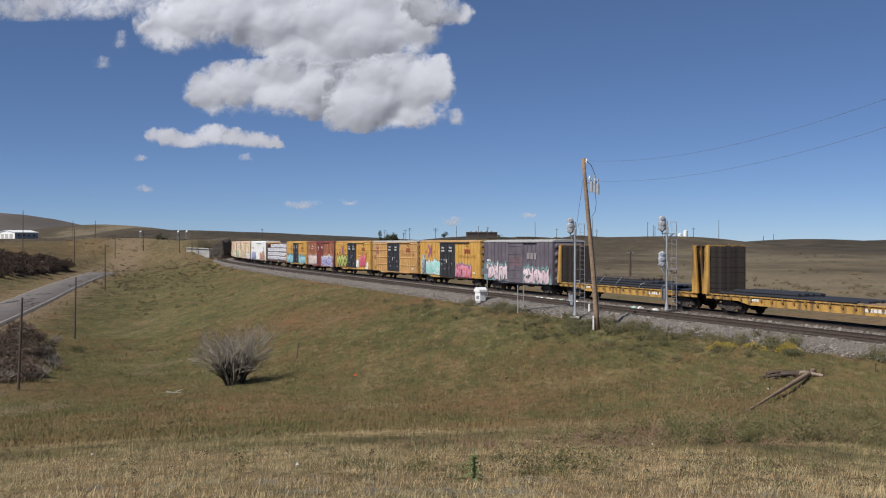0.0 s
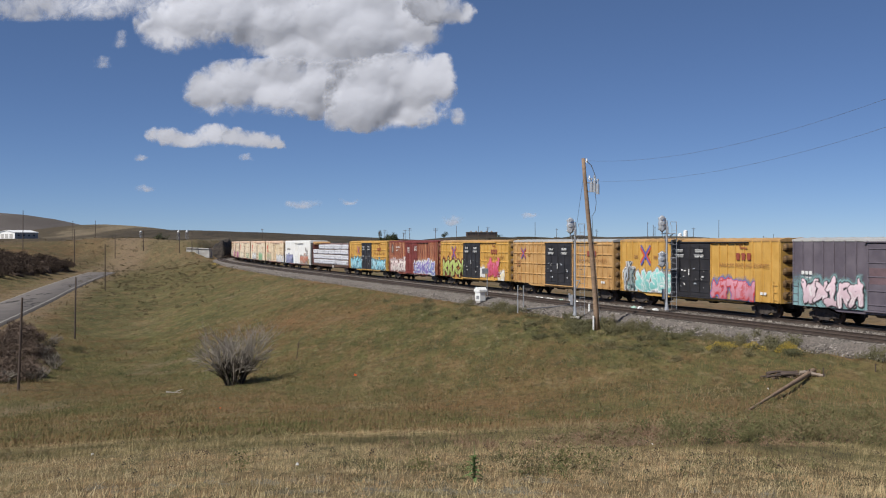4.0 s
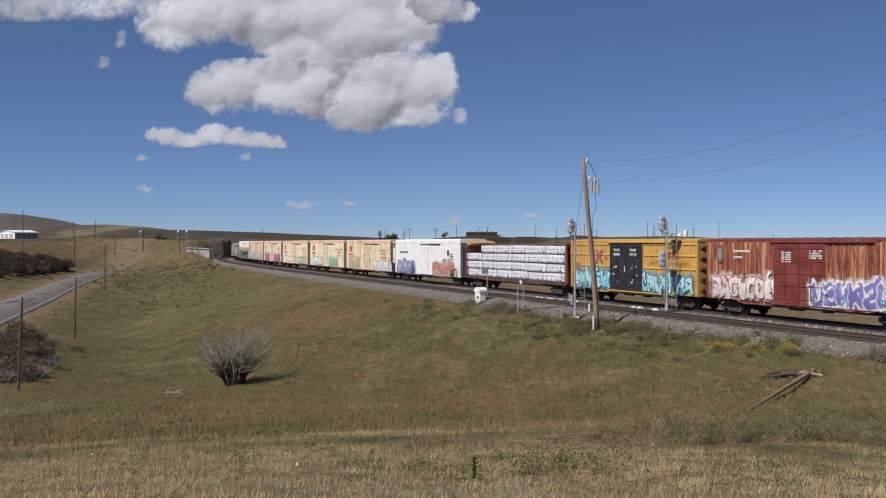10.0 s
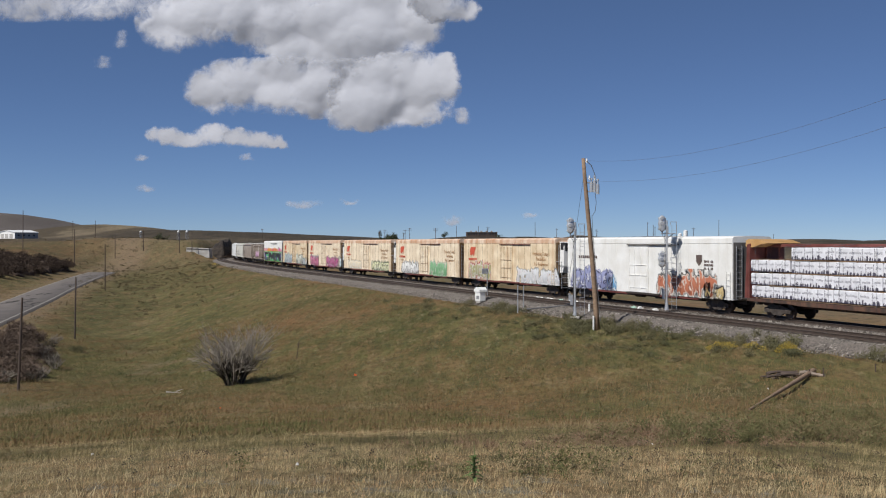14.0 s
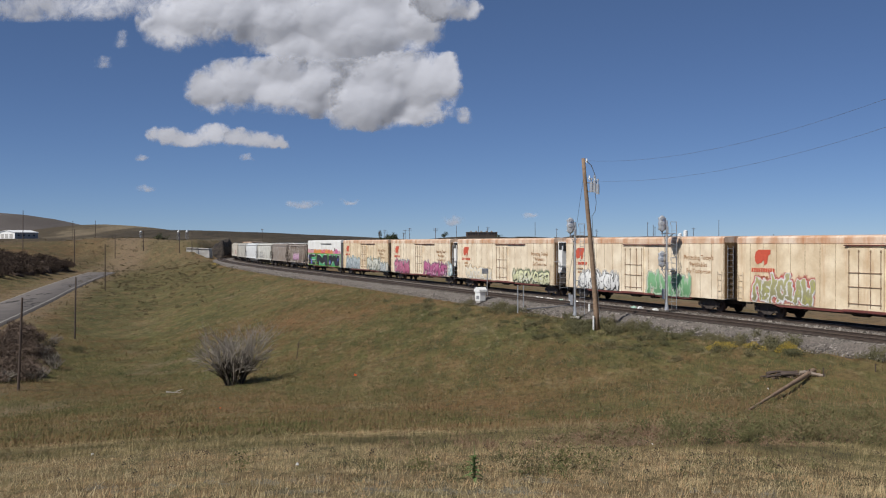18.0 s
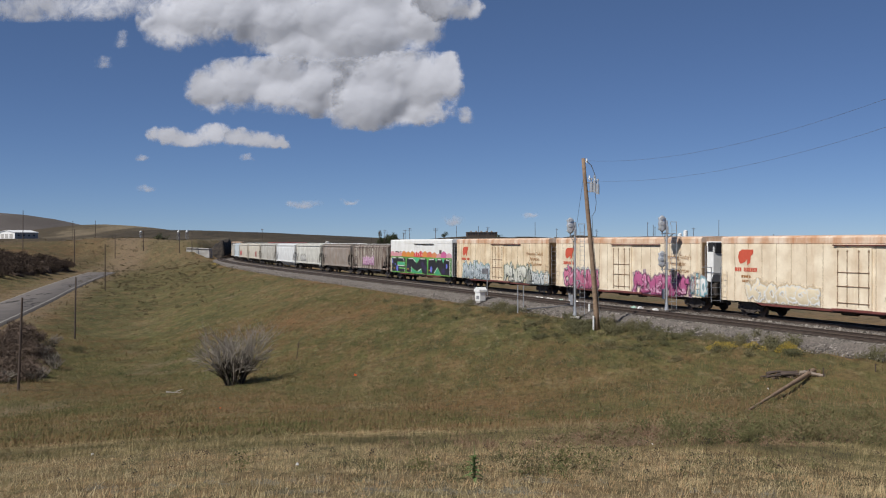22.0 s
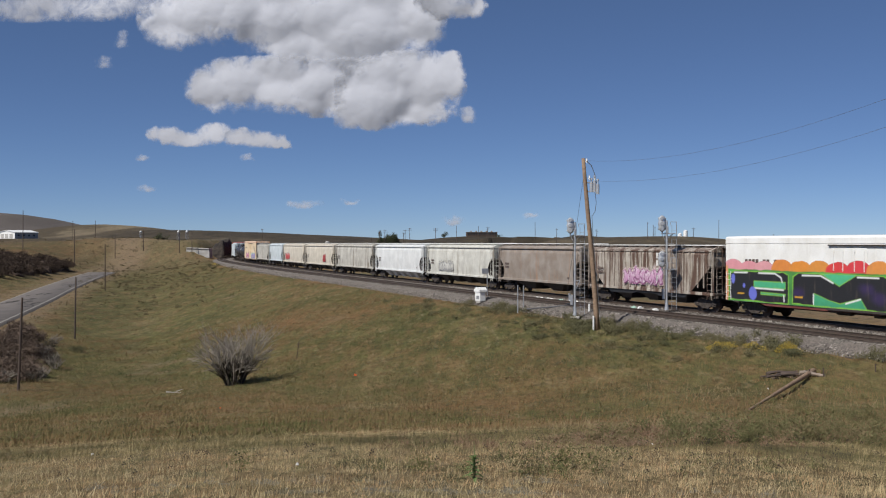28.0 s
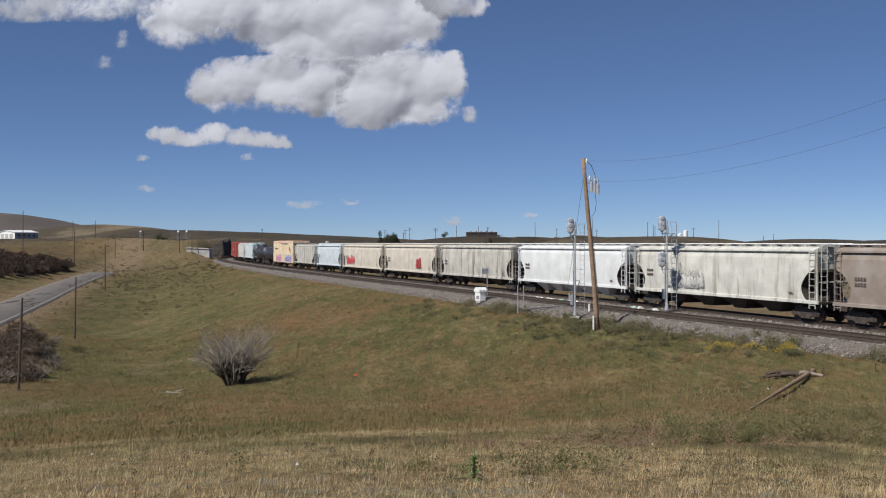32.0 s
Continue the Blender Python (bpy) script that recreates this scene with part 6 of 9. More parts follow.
def end_ladder(car, x, y, z0, z1, material):
    bm = B()
    for dy in (-0.22, 0.22):
        rod(bm, (x, y + dy, z0), (x, y + dy, z1), 0.022, 6)
    n = max(2, int((z1 - z0) / 0.38))
    for i in range(n):
        z = z0 + (z1 - z0) * (i + 0.5) / n
        rod(bm, (x, y - 0.22, z), (x, y + 0.22, z), 0.016, 6)
    part("ladder", bm, material, car)


def brake_wheel(car, x, y, z):
    bm = B()
    n = 16
    for i in range(n):
        a, b = 2 * math.pi * i / n, 2 * math.pi * (i + 1) / n
        rod(bm, (x, y + 0.27 * math.cos(a), z + 0.27 * math.sin(a)), (x, y + 0.27 * math.cos(b), z + 0.27 * math.sin(b)), 0.018, 6)
    for a in (0, 1.26, 2.51, 3.77, 5.03):
        rod(bm, (x, y, z), (x, y + 0.27 * math.cos(a), z + 0.27 * math.sin(a)), 0.012, 5)
    part("brake_wheel", bm, M_UNDER, car)


def flat_poly(bm, pts, y):
    """A painted shape on the near side of a car: points (x, z), wound so that it faces the near side."""
    area = sum(a[0] * b[1] - b[0] * a[1] for a, b in zip(pts, pts[1:] + pts[:1]))
    if area < 0:
        pts = pts[::-1]
    bm.faces.new([bm.verts.new((px, y, pz)) for px, pz in pts])


def bars(car, name, x, z, w, h, y, material, n=5, rows=1, seed=0):
    """Lettering that cannot be read: plain bars in rows."""
    rng = random.Random(seed)
    bm = B()
    for r in range(rows):
        zz = z - r * h * 1.55
        cw = w / n
        for i in range(n):
            if n > 6 and rng.random() < 0.12:
                continue
            flat_poly(bm, [(x + cw * (i + 0.12), zz - h / 2), (x + cw * (i + 0.88), zz - h / 2), (x + cw * (i + 0.88), zz + h / 2), (x + cw * (i + 0.12), zz + h / 2)], y)
    ob = part(name, bm, material, car)
    if n * rows > 1:
        ob["kind"] = "stuff"
    return ob


def letters(car, text, x, z, size, y, material, name="lettering"):
    """Readable words on the near side, from the built-in font."""
    cu = bpy.data.curves.new("lettering", 'FONT')
    cu.body, cu.size = text, size
    cu.align_x = 'CENTER'
    tmp = bpy.data.objects.new("tmp", cu)
    scene.collection.objects.link(tmp)
    me = bpy.data.meshes.new_from_object(tmp.evaluated_get(bpy.context.evaluated_depsgraph_get()))
    bpy.data.objects.remove(tmp)
    me.materials.clear()
    me.materials.append(material)
    ob = new(name, me)
    ob.parent = car
    ob.matrix_basis = pose(x, y, z, 90, 0, 0)
    return ob


def spray_sheet_material():
    """Sprayed paint on steel: the colour and the cover of each spot, scuffed by fine wear."""
    m, nd, lk, b = mat("sprayed_paint", 0.55)
    col = nd.new("ShaderNodeAttribute")
    col.attribute_name = "paint"
    cov = nd.new("ShaderNodeAttribute")
    cov.attribute_name = "cover"
    tc = nd.new("ShaderNodeTexCoord").outputs["Object"]
    blot = noise_node(nd, lk, tc, 2.4, 6, 0.65)
    run = noise_node(nd, lk, tc, 3.0, 5, 0.65, (1, 1, 0.12))
    c = mixcol(nd, lk, ramp_out(nd, lk, blot, 0.38, 0.66, 0.30), col.outputs["Color"], mixcol(nd, lk, 1.0, col.outputs["Color"], (0.62, 0.60, 0.58), 'MULTIPLY'))
    c = mixcol(nd, lk, ramp_out(nd, lk, run, 0.56, 0.74, 0.30), c, (0.20, 0.15, 0.11))
    lk.new(c, b.inputs["Base Color"])
    grain = noise_node(nd, lk, tc, 22, 5, 0.7)
    al = nd.new("ShaderNodeMath")
    al.operation = 'MULTIPLY_ADD'
    lk.new(grain, al.inputs[0])
    al.inputs[1].default_value = 0.5
    al.inputs[2].default_value = -0.25
    ad = nd.new("ShaderNodeMath")
    ad.operation = 'ADD'
    lk.new(al.outputs[0], ad.inputs[0])
    lk.new(cov.outputs["Fac"], ad.inputs[1])
    lk.new(ramp_out(nd, lk, ad.outputs[0], 0.12, 0.80), b.inputs["Alpha"])
    return m


M_SPRAY = spray_sheet_material()


class Sheet:
    """A thin coat of paint on the near side of a car, worked out on a fine grid."""

    def __init__(self, x0, x1, z0, z1, step=0.035):
        self.gx, self.gz = np.arange(x0, x1 + step, step), np.arange(z0, z1 + step, step)
        self.X, self.Z = np.meshgrid(self.gx, self.gz)
        self.rgb = np.zeros(self.X.shape + (3,))
        self.cover = np.zeros(self.X.shape)
        self.step = step

    def edge(self, d, soft=0.0):
        """1 inside (d below 0), 0 outside."""
        w = max(soft, self.step * 0.7)
        return smooth01(w, -w, d)

    def lay(self, m, col, cover=1.0):
        col = np.asarray(col, dtype=float)
        k = np.clip(m, 0, 1)[..., None]
        bare = (self.cover < 0.02)[..., None]
        self.rgb = np.where(bare & (k > 0), col, self.rgb * (1 - k) + col * k)
        self.cover = np.maximum(self.cover, np.clip(m, 0, 1) * cover)

    def lines(self, pts):
        """Distance to a run of points."""
        d = np.full(self.X.shape, 99.0)
        for (ax, az), (bx, bz) in zip(pts, pts[1:]):
            ux, uz = bx - ax, bz - az
            t = np.clip(((self.X - ax) * ux + (self.Z - az) * uz) / (ux * ux + uz * uz + 1e-9), 0, 1)
            d = np.minimum(d, np.hypot(self.X - ax - t * ux, self.Z - az - t * uz))
        return d

    def poly(self, pts):
        """Signed distance to a polygon, negative inside."""
        d = self.lines(list(pts) + [pts[0]])
        inside = np.zeros(self.X.shape, dtype=bool)
        for (ax, az), (bx, bz) in zip(pts, list(pts[1:]) + [pts[0]]):
            if az != bz:
                inside ^= ((az > self.Z) != (bz > self.Z)) & (self.X < (bx - ax) * (self.Z - az) / (bz - az) + ax)
        return np.where(inside, -d, d)

    def oval(self, cx, cz, rx, rz):
        return (np.hypot((self.X - cx) / rx, (self.Z - cz) / rz) - 1) * min(rx, rz)

    def hang(self, name, car, y, label):
        m, n = self.X.shape
        idx = np.arange(m * n).reshape(m, n)
        f = np.stack([idx[:-1, :-1].ravel(), idx[:-1, 1:].ravel(), idx[1:, 1:].ravel(), idx[1:, :-1].ravel()], 1)
        c = self.cover.ravel()
        f = f[c[f].max(1) > 0.03]
        used = np.unique(f)
        back = np.zeros(m * n, dtype=np.int64)
        back[used] = np.arange(len(used))
        V = np.stack([self.X.ravel(), np.full(m * n, y), self.Z.ravel()], 1)[used]
        ob = raw_mesh(name, V, back[f], M_SPRAY)
        at = ob.data.attributes.new("paint", 'FLOAT_COLOR', 'POINT')
        col = np.ones((len(used), 4), dtype=np.float32)
        col[:, :3] = self.rgb.reshape(-1, 3)[used]
        at.data.foreach_set("color", col.ravel())
        at = ob.data.attributes.new("cover", 'FLOAT', 'POINT')
        at.data.foreach_set("value", c[used].astype(np.float32))
        ob.parent = car
        if label:
            ob["label"] = label
        return ob


def arc(cx, cz, rx, rz, a0, a1, n=9):
    return [(cx + rx * math.cos(radians(a0 + (a1 - a0) * i / n)), cz + rz * math.sin(radians(a0 + (a1 - a0) * i / n))) for i in range(n + 1)]


# abstract sprayed figures in a unit square, as runs of points
FIGURES = [
    [arc(0.55, 0.75, 0.38, 0.22, 10, 250) + arc(0.45, 0.27, 0.40, 0.24, 80, -170)],
    [[(0.15, 0.0), (0.18, 0.95), (0.75, 0.08), (0.85, 1.0)]],
    [[(0.9, 0.95), (0.2, 0.92), (0.15, 0.05), (0.9, 0.08)], [(0.18, 0.5), (0.75, 0.52)]],
    [[(0.05, 0.0), (0.42, 1.0), (0.62, 0.98), (0.95, 0.0)], [(0.25, 0.36), (0.78, 0.36)]],
    [[(0.1, 1.0), (0.12, 0.35)] + arc(0.5, 0.32, 0.38, 0.28, 180, 360) + [(0.9, 1.0)]],
    [arc(0.5, 0.5, 0.4, 0.45, 0, 360, 14)],
    [[(0.15, 0.0), (0.15, 0.95)] + arc(0.45, 0.72, 0.38, 0.24, 90, -90) + [(0.9, 0.0)]],
    [[(0.15, 0.0), (0.15, 1.0)], [(0.9, 1.0), (0.25, 0.5), (0.95, 0.0)]],
    [[(0.05, 0.0), (0.15, 1.0), (0.5, 0.4), (0.85, 1.0), (0.98, 0.0)]],
    [[(0.05, 0.92), (0.95, 0.98)], [(0.5, 0.95), (0.48, 0.0)]],
    [[(0.05, 1.0), (0.3, 0.05), (0.5, 0.7), (0.72, 0.05), (0.97, 1.0)]],
]


def graffiti(car, x0, x1, z0, z1, y, halo, fill, line, seed, n=5, accent=None, spiky=0.0, label="spray-painted graffiti"):
    """A sprayed piece: soft overspray, a bright rim, fat overlapping outlined figures and highlights."""
    rng = random.Random(seed)
    hei = z1 - z0
    sh = Sheet(x0 - 0.35, x1 + 0.35, z0 - 0.05, z1 + 0.45)
    wob = 0.11 + 0.12 * spiky
    keepX, keepZ = sh.X, sh.Z
    sh.X = keepX + wob * fbm(keepX, keepZ, 0.35, seed, 3)
    sh.Z = keepZ + wob * 1.3 * fbm(keepX, keepZ, 0.30, seed + 5, 3)
    n = n + 1
    wid = (x1 - x0) / n
    rad = min(0.10 * hei + 0.03, wid * 0.21)
    figs = []
    for i in range(n):
        grow = rng.uniform(0.84, 1.08)
        lean = rng.uniform(-0.12, 0.18)
        w, h = wid * 1.28 - rad, (hei - 2 * rad) * grow
        ox, oz = x0 + wid * i + rad * 0.6, z0 + rad + (0.06 * hei if grow < 0.95 else 0.0)
        d = np.full(sh.X.shape, 99.0)
        flip, turn = rng.random() < 0.5, rng.random() < 0.5
        for run in rng.choice(FIGURES):
            pts = [(1 - u if flip else u, 1 - v if turn else v) for u, v in run]
            d = np.minimum(d, sh.lines([(ox + u * w + lean * v * h, oz + v * h) for u, v in pts]))
        bx, bz = ox + w * rng.uniform(0.2, 0.8), oz + h * rng.uniform(0.2, 0.8)
        d = np.minimum(d, sh.lines([(bx, bz), (bx + w * rng.uniform(-0.5, 0.7), bz + h * rng.choice((-0.55, 0.6)))]) + rad * 0.25)
        r = rad * (1 + 0.28 * np.sin(sh.Z * 5 + rng.uniform(0, 6)) * (0.4 + spiky))
        figs.append(d - r)
    near = np.minimum.reduce(figs)
    cloudy = fbm(keepX, keepZ, 0.8, seed + 9, 4)
    sh.lay(smooth01(0.40, 0.05, near + 0.16 * cloudy), halo, 0.55)
    sh.lay(sh.edge(near - 0.12 - 0.05 * cloudy, 0.03), halo, 0.95)
    dx = max(1, int(0.09 / sh.step))
    for k, d in enumerate(figs):
        block = np.full(d.shape, 99.0)
        block[:-dx, dx:] = d[dx:, :-dx]
        sh.lay(sh.edge(block - 0.05), [c * 0.55 for c in line], 0.95)
        sh.lay(sh.edge(d - 0.07), line)
        shade = np.clip((keepZ - z0) / hei + 0.35 * cloudy, 0, 1)[..., None]
        tone = np.asarray(fill) * (0.72 + 0.42 * shade) + 0.04 * shade
        sh.lay(sh.edge(d), tone)
        if accent:
            lit = sh.edge(np.abs(d + rad * 0.5) - 0.022) * smooth01(-0.1, 0.35, fbm(keepX, keepZ, 0.5, seed + 20 + k, 2))
            sh.lay(lit, accent)
    sh.cover *= np.where(fbm(keepX, keepZ, 0.45, seed + 31, 4) > 0.62, 0.3, 1.0)
    sh.X, sh.Z = keepX, keepZ
    return sh.hang("graffiti", car, y, label)


def box_shell(car, body, wid, z0, eave, peak, material, roof_mat, round_eave=0.0):
    """A closed car body: sides, ends and floor as one shell, the roof as another with ribs."""
    h = wid / 2
    bm = B()
    box(bm, (0, 0, (z0 + eave) / 2), (body, wid, eave - z0), bevel=0.02)
    part("body", bm, material, car)
    bm = B()
    prof = [(-h - 0.04, eave - 0.10), (-h - 0.04, eave + 0.02), (-h * 0.75, eave + (peak - eave) * 0.75), (0, peak), (h * 0.75, eave + (peak - eave) * 0.75), (h + 0.04, eave + 0.02), (h + 0.04, eave - 0.10)]
    prism(bm, prof, -body / 2 - 0.03, body / 2 + 0.03, 'x')
    n = int(body / 1.1)
    for i in range(n + 1):
        x = -body / 2 + body * i / n
        for s in (-1, 1):
            a, b = Vector((x, s * h, eave + 0.03)), Vector((x, 0, peak + 0.01))
            rod(bm, a, b, 0.014, 4)
    part("roof", bm, roof_mat, car)


def ribbed_end(car, x, s, wid, z0, z1, material, n=5):
    """A pressed steel end with horizontal corrugations, standing out of the body's end."""
    for i in range(n):
        bm = B()
        zc = z0 + (z1 - z0) * (i + 0.5) / n
        hh = (z1 - z0) / n * 0.36
        h = wid / 2 - 0.18
        sec = [(0, -hh), (0.10, -hh * 0.45), (0.13, 0), (0.10, hh * 0.45), (0, hh)]
        loft(bm, [[(x + s * (a * k - 0.004), yy, zc + b * (0.7 if k < 1 else 1)) for a, b in sec] for yy, k in ((-h, 0.3), (-h + 0.2, 1), (h - 0.2, 1), (h, 0.3))])
        part("end_corrugation", bm, material, car)


def side_sill(car, body, wid, z0, trucks, material, depth=0.35):
    """The deep centre part of the side sill between the trucks, both sides, and the centre sill."""
    bm = B()
    a = trucks / 2 - 1.7
    for y in (-wid / 2 + 0.05, wid / 2 - 0.05):
        prism(bm, [(-a - 0.7, z0), (-a, z0 - depth), (a, z0 - depth), (a + 0.7, z0)], y - 0.03, y + 0.03)
    part("side_sill", bm, material, car)
    bm = B()
    box(bm, (0, 0, z0 - 0.12), (body - 0.5, 0.7, 0.45), bevel=0.03)
    rod(bm, (-2.0, -0.55, z0 - 0.22), (-0.8, -0.55, z0 - 0.22), 0.2, 10)
    box(bm, (1.4, -0.6, z0 - 0.2), (0.6, 0.5, 0.4), bevel=0.03)
    part("centre_sill", bm, M_UNDER, car)


def car_empty(name, label, category, u0, u1, trucks):
    car = empty(name, label, category, TRAIN)
    TRAIN_CARS.append((car, (u0 + u1) / 2, trucks / 2))
    return car


def boxcar(u0, u1, label, paint, roof, end_mat, style, door, seed, extras):
    """A box car between the coupling points u0 and u1 (rear, front), measured along the train."""
    pitch = u1 - u0
    body, wid, z0, eave = pitch - 1.15, 3.14, 0.98, 4.98
    trucks = body - 4.3
    car = car_empty("boxcar", label, "box car", u0, u1, trucks)
    running_gear(car, body, trucks)
    box_shell(car, body, wid, z0, eave, 5.12, paint, roof)
    side_sill(car, body, wid, z0, trucks, paint, 0.18)
    d0, d1, dmat, halves = door
    y = -wid / 2
    rng = random.Random(seed)
    # vertical posts
    bm = B()
    box(bm, (0, -0.015, (z0 + eave) / 2), (0.10 if style != "corrugated" else 0.24, 0.09, eave - z0 - 0.1), bevel=0.012 if style != "corrugated" else 0.035)
    rib = None
    spots = []
    pit = {"panel": 0.92, "posts": 0.88, "corrugated": 0.62}[style]
    for a, b in ((-body / 2, d0), (d1, body / 2)):
        n = max(2, round((b - a) / pit))
        spots += [a + (b - a) * i / n for i in range(n + 1)]
    for x in spots:
        for s in (-1, 1):
            xx = min(max(x, -body / 2 + 0.08), body / 2 - 0.08)
            m = pose(xx, s * wid / 2, 0, 0, 0, 0 if s < 0 else 180)
            if rib is None:
                rib = part("side_post", bm, paint, car)
                rib.matrix_basis = m
            else:
                share("side_post", rib, car, m)
    if style == "panel":
        for a, b in ((-body / 2 + 0.1, d0 - 0.1), (d1 + 0.1, body / 2 - 0.1)):
            for zf in (0.235, 0.475, 0.715, 0.925):
                bm = B()
                zz = z0 + (eave - z0) * zf
                prism(bm, [(-0.055, zz - 0.05), (-0.068, zz), (-0.02, zz + 0.07), (0.0, zz + 0.07), (0.0, zz - 0.05)], a, b, 'x')
                for v in bm.verts:
                    v.co.y += y
                part("stringer", bm, paint, car)
    # doors
    dw = (d1 - d0) / halves
    for i in range(halves):
        bm = B()
        cx = d0 + dw * (i + 0.5)
        box(bm, (cx, y - 0.05, 2.9), (dw - 0.06, 0.10, 3.74), bevel=0.02)
        dr = part("door", bm, dmat, car)
        bm = B()
        box(bm, (0, 0, 0), (dw - 0.16, 0.035, 0.07), bevel=0.012)
        rb = part("door_rib", bm, dmat, dr)
        rb.location = (cx, y - 0.115, 1.35)
        for k in range(1, 5):
            share("door_rib", rb, dr, pose(cx, y - 0.115, 1.35 + 0.78 * k))
        bm = B()
        box(bm, (0, 0, 0), (0.07, 0.03, 3.6), bevel=0.012)
        rv = part("door_stile", bm, dmat, dr)
        rv.location = (cx - 0.5 * (dw - 0.22), y - 0.115, 2.9)
        share("door_stile", rv, dr, pose(cx + 0.5 * (dw - 0.22), y - 0.115, 2.9))
        bm = B()
        rod(bm, (cx, y - 0.15, 1.3), (cx, y - 0.15, 4.6), 0.025, 6)
        rod(bm, (cx - 0.25, y - 0.15, 2.2), (cx + 0.25, y - 0.15, 2.2), 0.025, 6)
        part("locking_bar", bm, dmat, dr)
    bm = B()
    box(bm, ((d0 + d1) / 2 + (d1 - d0) * 0.4, y - 0.10, 4.84), ((d1 - d0) * 1.9, 0.16, 0.08), bevel=0.015)
    part("door_track", bm, dmat if style != "panel" else paint, car)
    bm = B()
    box(bm, ((d0 + d1) / 2 + (d1 - d0) * 0.4, y - 0.09, 0.98), ((d1 - d0) * 1.9, 0.14, 0.09), bevel=0.015)
    part("lower_door_track", bm, dmat if style != "panel" else paint, car)
    for s in (-1, 1):
        ribbed_end(car, s * body / 2, s, wid, 1.1, eave - 0.1, end_mat, 5)
    ladder(car, -body / 2 + 0.35, y - 0.09, 1.0, 2.4, paint)
    ladder(car, body / 2 - 0.35, y - 0.09, 1.0, 2.4, paint)
    end_ladder(car, body / 2 + 0.2, -1.15, 1.0, 2.6, end_mat)
    brake_wheel(car, body / 2 + 0.25, 0.4, 2.9)
    bm = B()
    box(bm, (body / 2 + 0.28, 0, 1.05), (0.5, 2.4, 0.05), bevel=0.01)
    part("crossover_platform", bm, M_UNDER, car)
    extras(car, body, y - 0.072)
    return car


def x_emblem(car, x, z, r, y):
    """A crossed blue and red emblem: two bent blue bars back to back, red bars between their arms."""
    sh = Sheet(x - r * 1.2, x + r * 1.2, z - r * 1.2, z + r * 1.2, 0.03)
    for s in (-1, 1):
        sh.lay(sh.edge(sh.lines([(x + s * r * 0.98, z + r * 0.78), (x + s * r * 0.22, z), (x + s * r * 0.98, z - r * 0.78)]) - r * 0.15), (0.50, 0.075, 0.04), 0.9)
    for s in (-1, 1):
        sh.lay(sh.edge(sh.lines([(x - s * r * 0.92, z + r * 1.08), (x - s * r * 0.05, z + r * 0.18), (x - s * r * 0.05, z - r * 0.18), (x - s * r * 0.92, z - r * 1.08)]) - r * 0.13), (0.10, 0.10, 0.32), 0.9)
    sh.hang("emblem", car, y, "crossed blue and red emblem")


def door_marks(car, d0, d1, y, seed):
    """White placards, stencils and worn paint patches on the black doors."""
    rng = random.Random(seed)
    sh = Sheet(d0 + 0.1, d1 - 0.1, 1.2, 4.7, 0.03)
    half = (d1 - d0) / 2
    pale = (0.60, 0.60, 0.58)
    for k in (0, 1):
        cx = d0 + half * (k + 0.5)
        for cz, w in ((4.22, 0.50), (3.86, 0.58)):
            p = [(cx - w, cz + 0.12), (cx + w, cz + 0.12), (cx + w * 0.8, cz - 0.12), (cx - w * 0.8, cz - 0.12)]
            rows = np.abs(((sh.Z - cz + 0.12) / 0.08) % 1 - 0.5) < 0.30
            sh.lay(sh.edge(sh.poly(p)) * rows * (fbm(sh.X, sh.Z, 0.16, seed + k, 2) > -0.45), pale, 0.9)
        for z in (2.85, 2.3, 1.75):
            for q in range(rng.randint(2, 4)):
                x, w, h = cx + rng.uniform(-0.85, 0.7), rng.uniform(0.06, 0.34), rng.uniform(0.04, 0.16)
                zz = z + rng.uniform(-0.14, 0.14)
                d = sh.poly([(x, zz), (x + w, zz + 0.02), (x + w * 0.9, zz + h), (x, zz + h)])
                sh.lay(sh.edge(d) * (fbm(sh.X, sh.Z, 0.14, seed + 7, 2) > -0.25), pale if rng.random() < 0.75 else (0.30, 0.33, 0.36), 0.9)
    sh.lay(sh.edge(sh.poly([(d0 + half - 0.06, 2.5), (d0 + half + 0.06, 2.5), (d0 + half + 0.06, 2.95), (d0 + half - 0.06, 2.95)])), pale)
    sh.hang("stencil", car, y - 0.105, "white stencilled placards and worn paint")["kind"] = "stuff"


def small_marks(car, body, y, dark, seed):
    bars(car, "marking", -body / 2 + 0.8, 3.0, 1.0, 0.22, y, dark, 3, 2, seed)
    bars(car, "marking", body / 2 - 1.9, 1.55, 0.7, 0.18, y, M_MARK_WHITE, 2, 1, seed)
    bars(car, "marking", -body / 2 + 1.2, 1.6, 0.6, 0.10, y, dark, 5, 3, seed + 2)


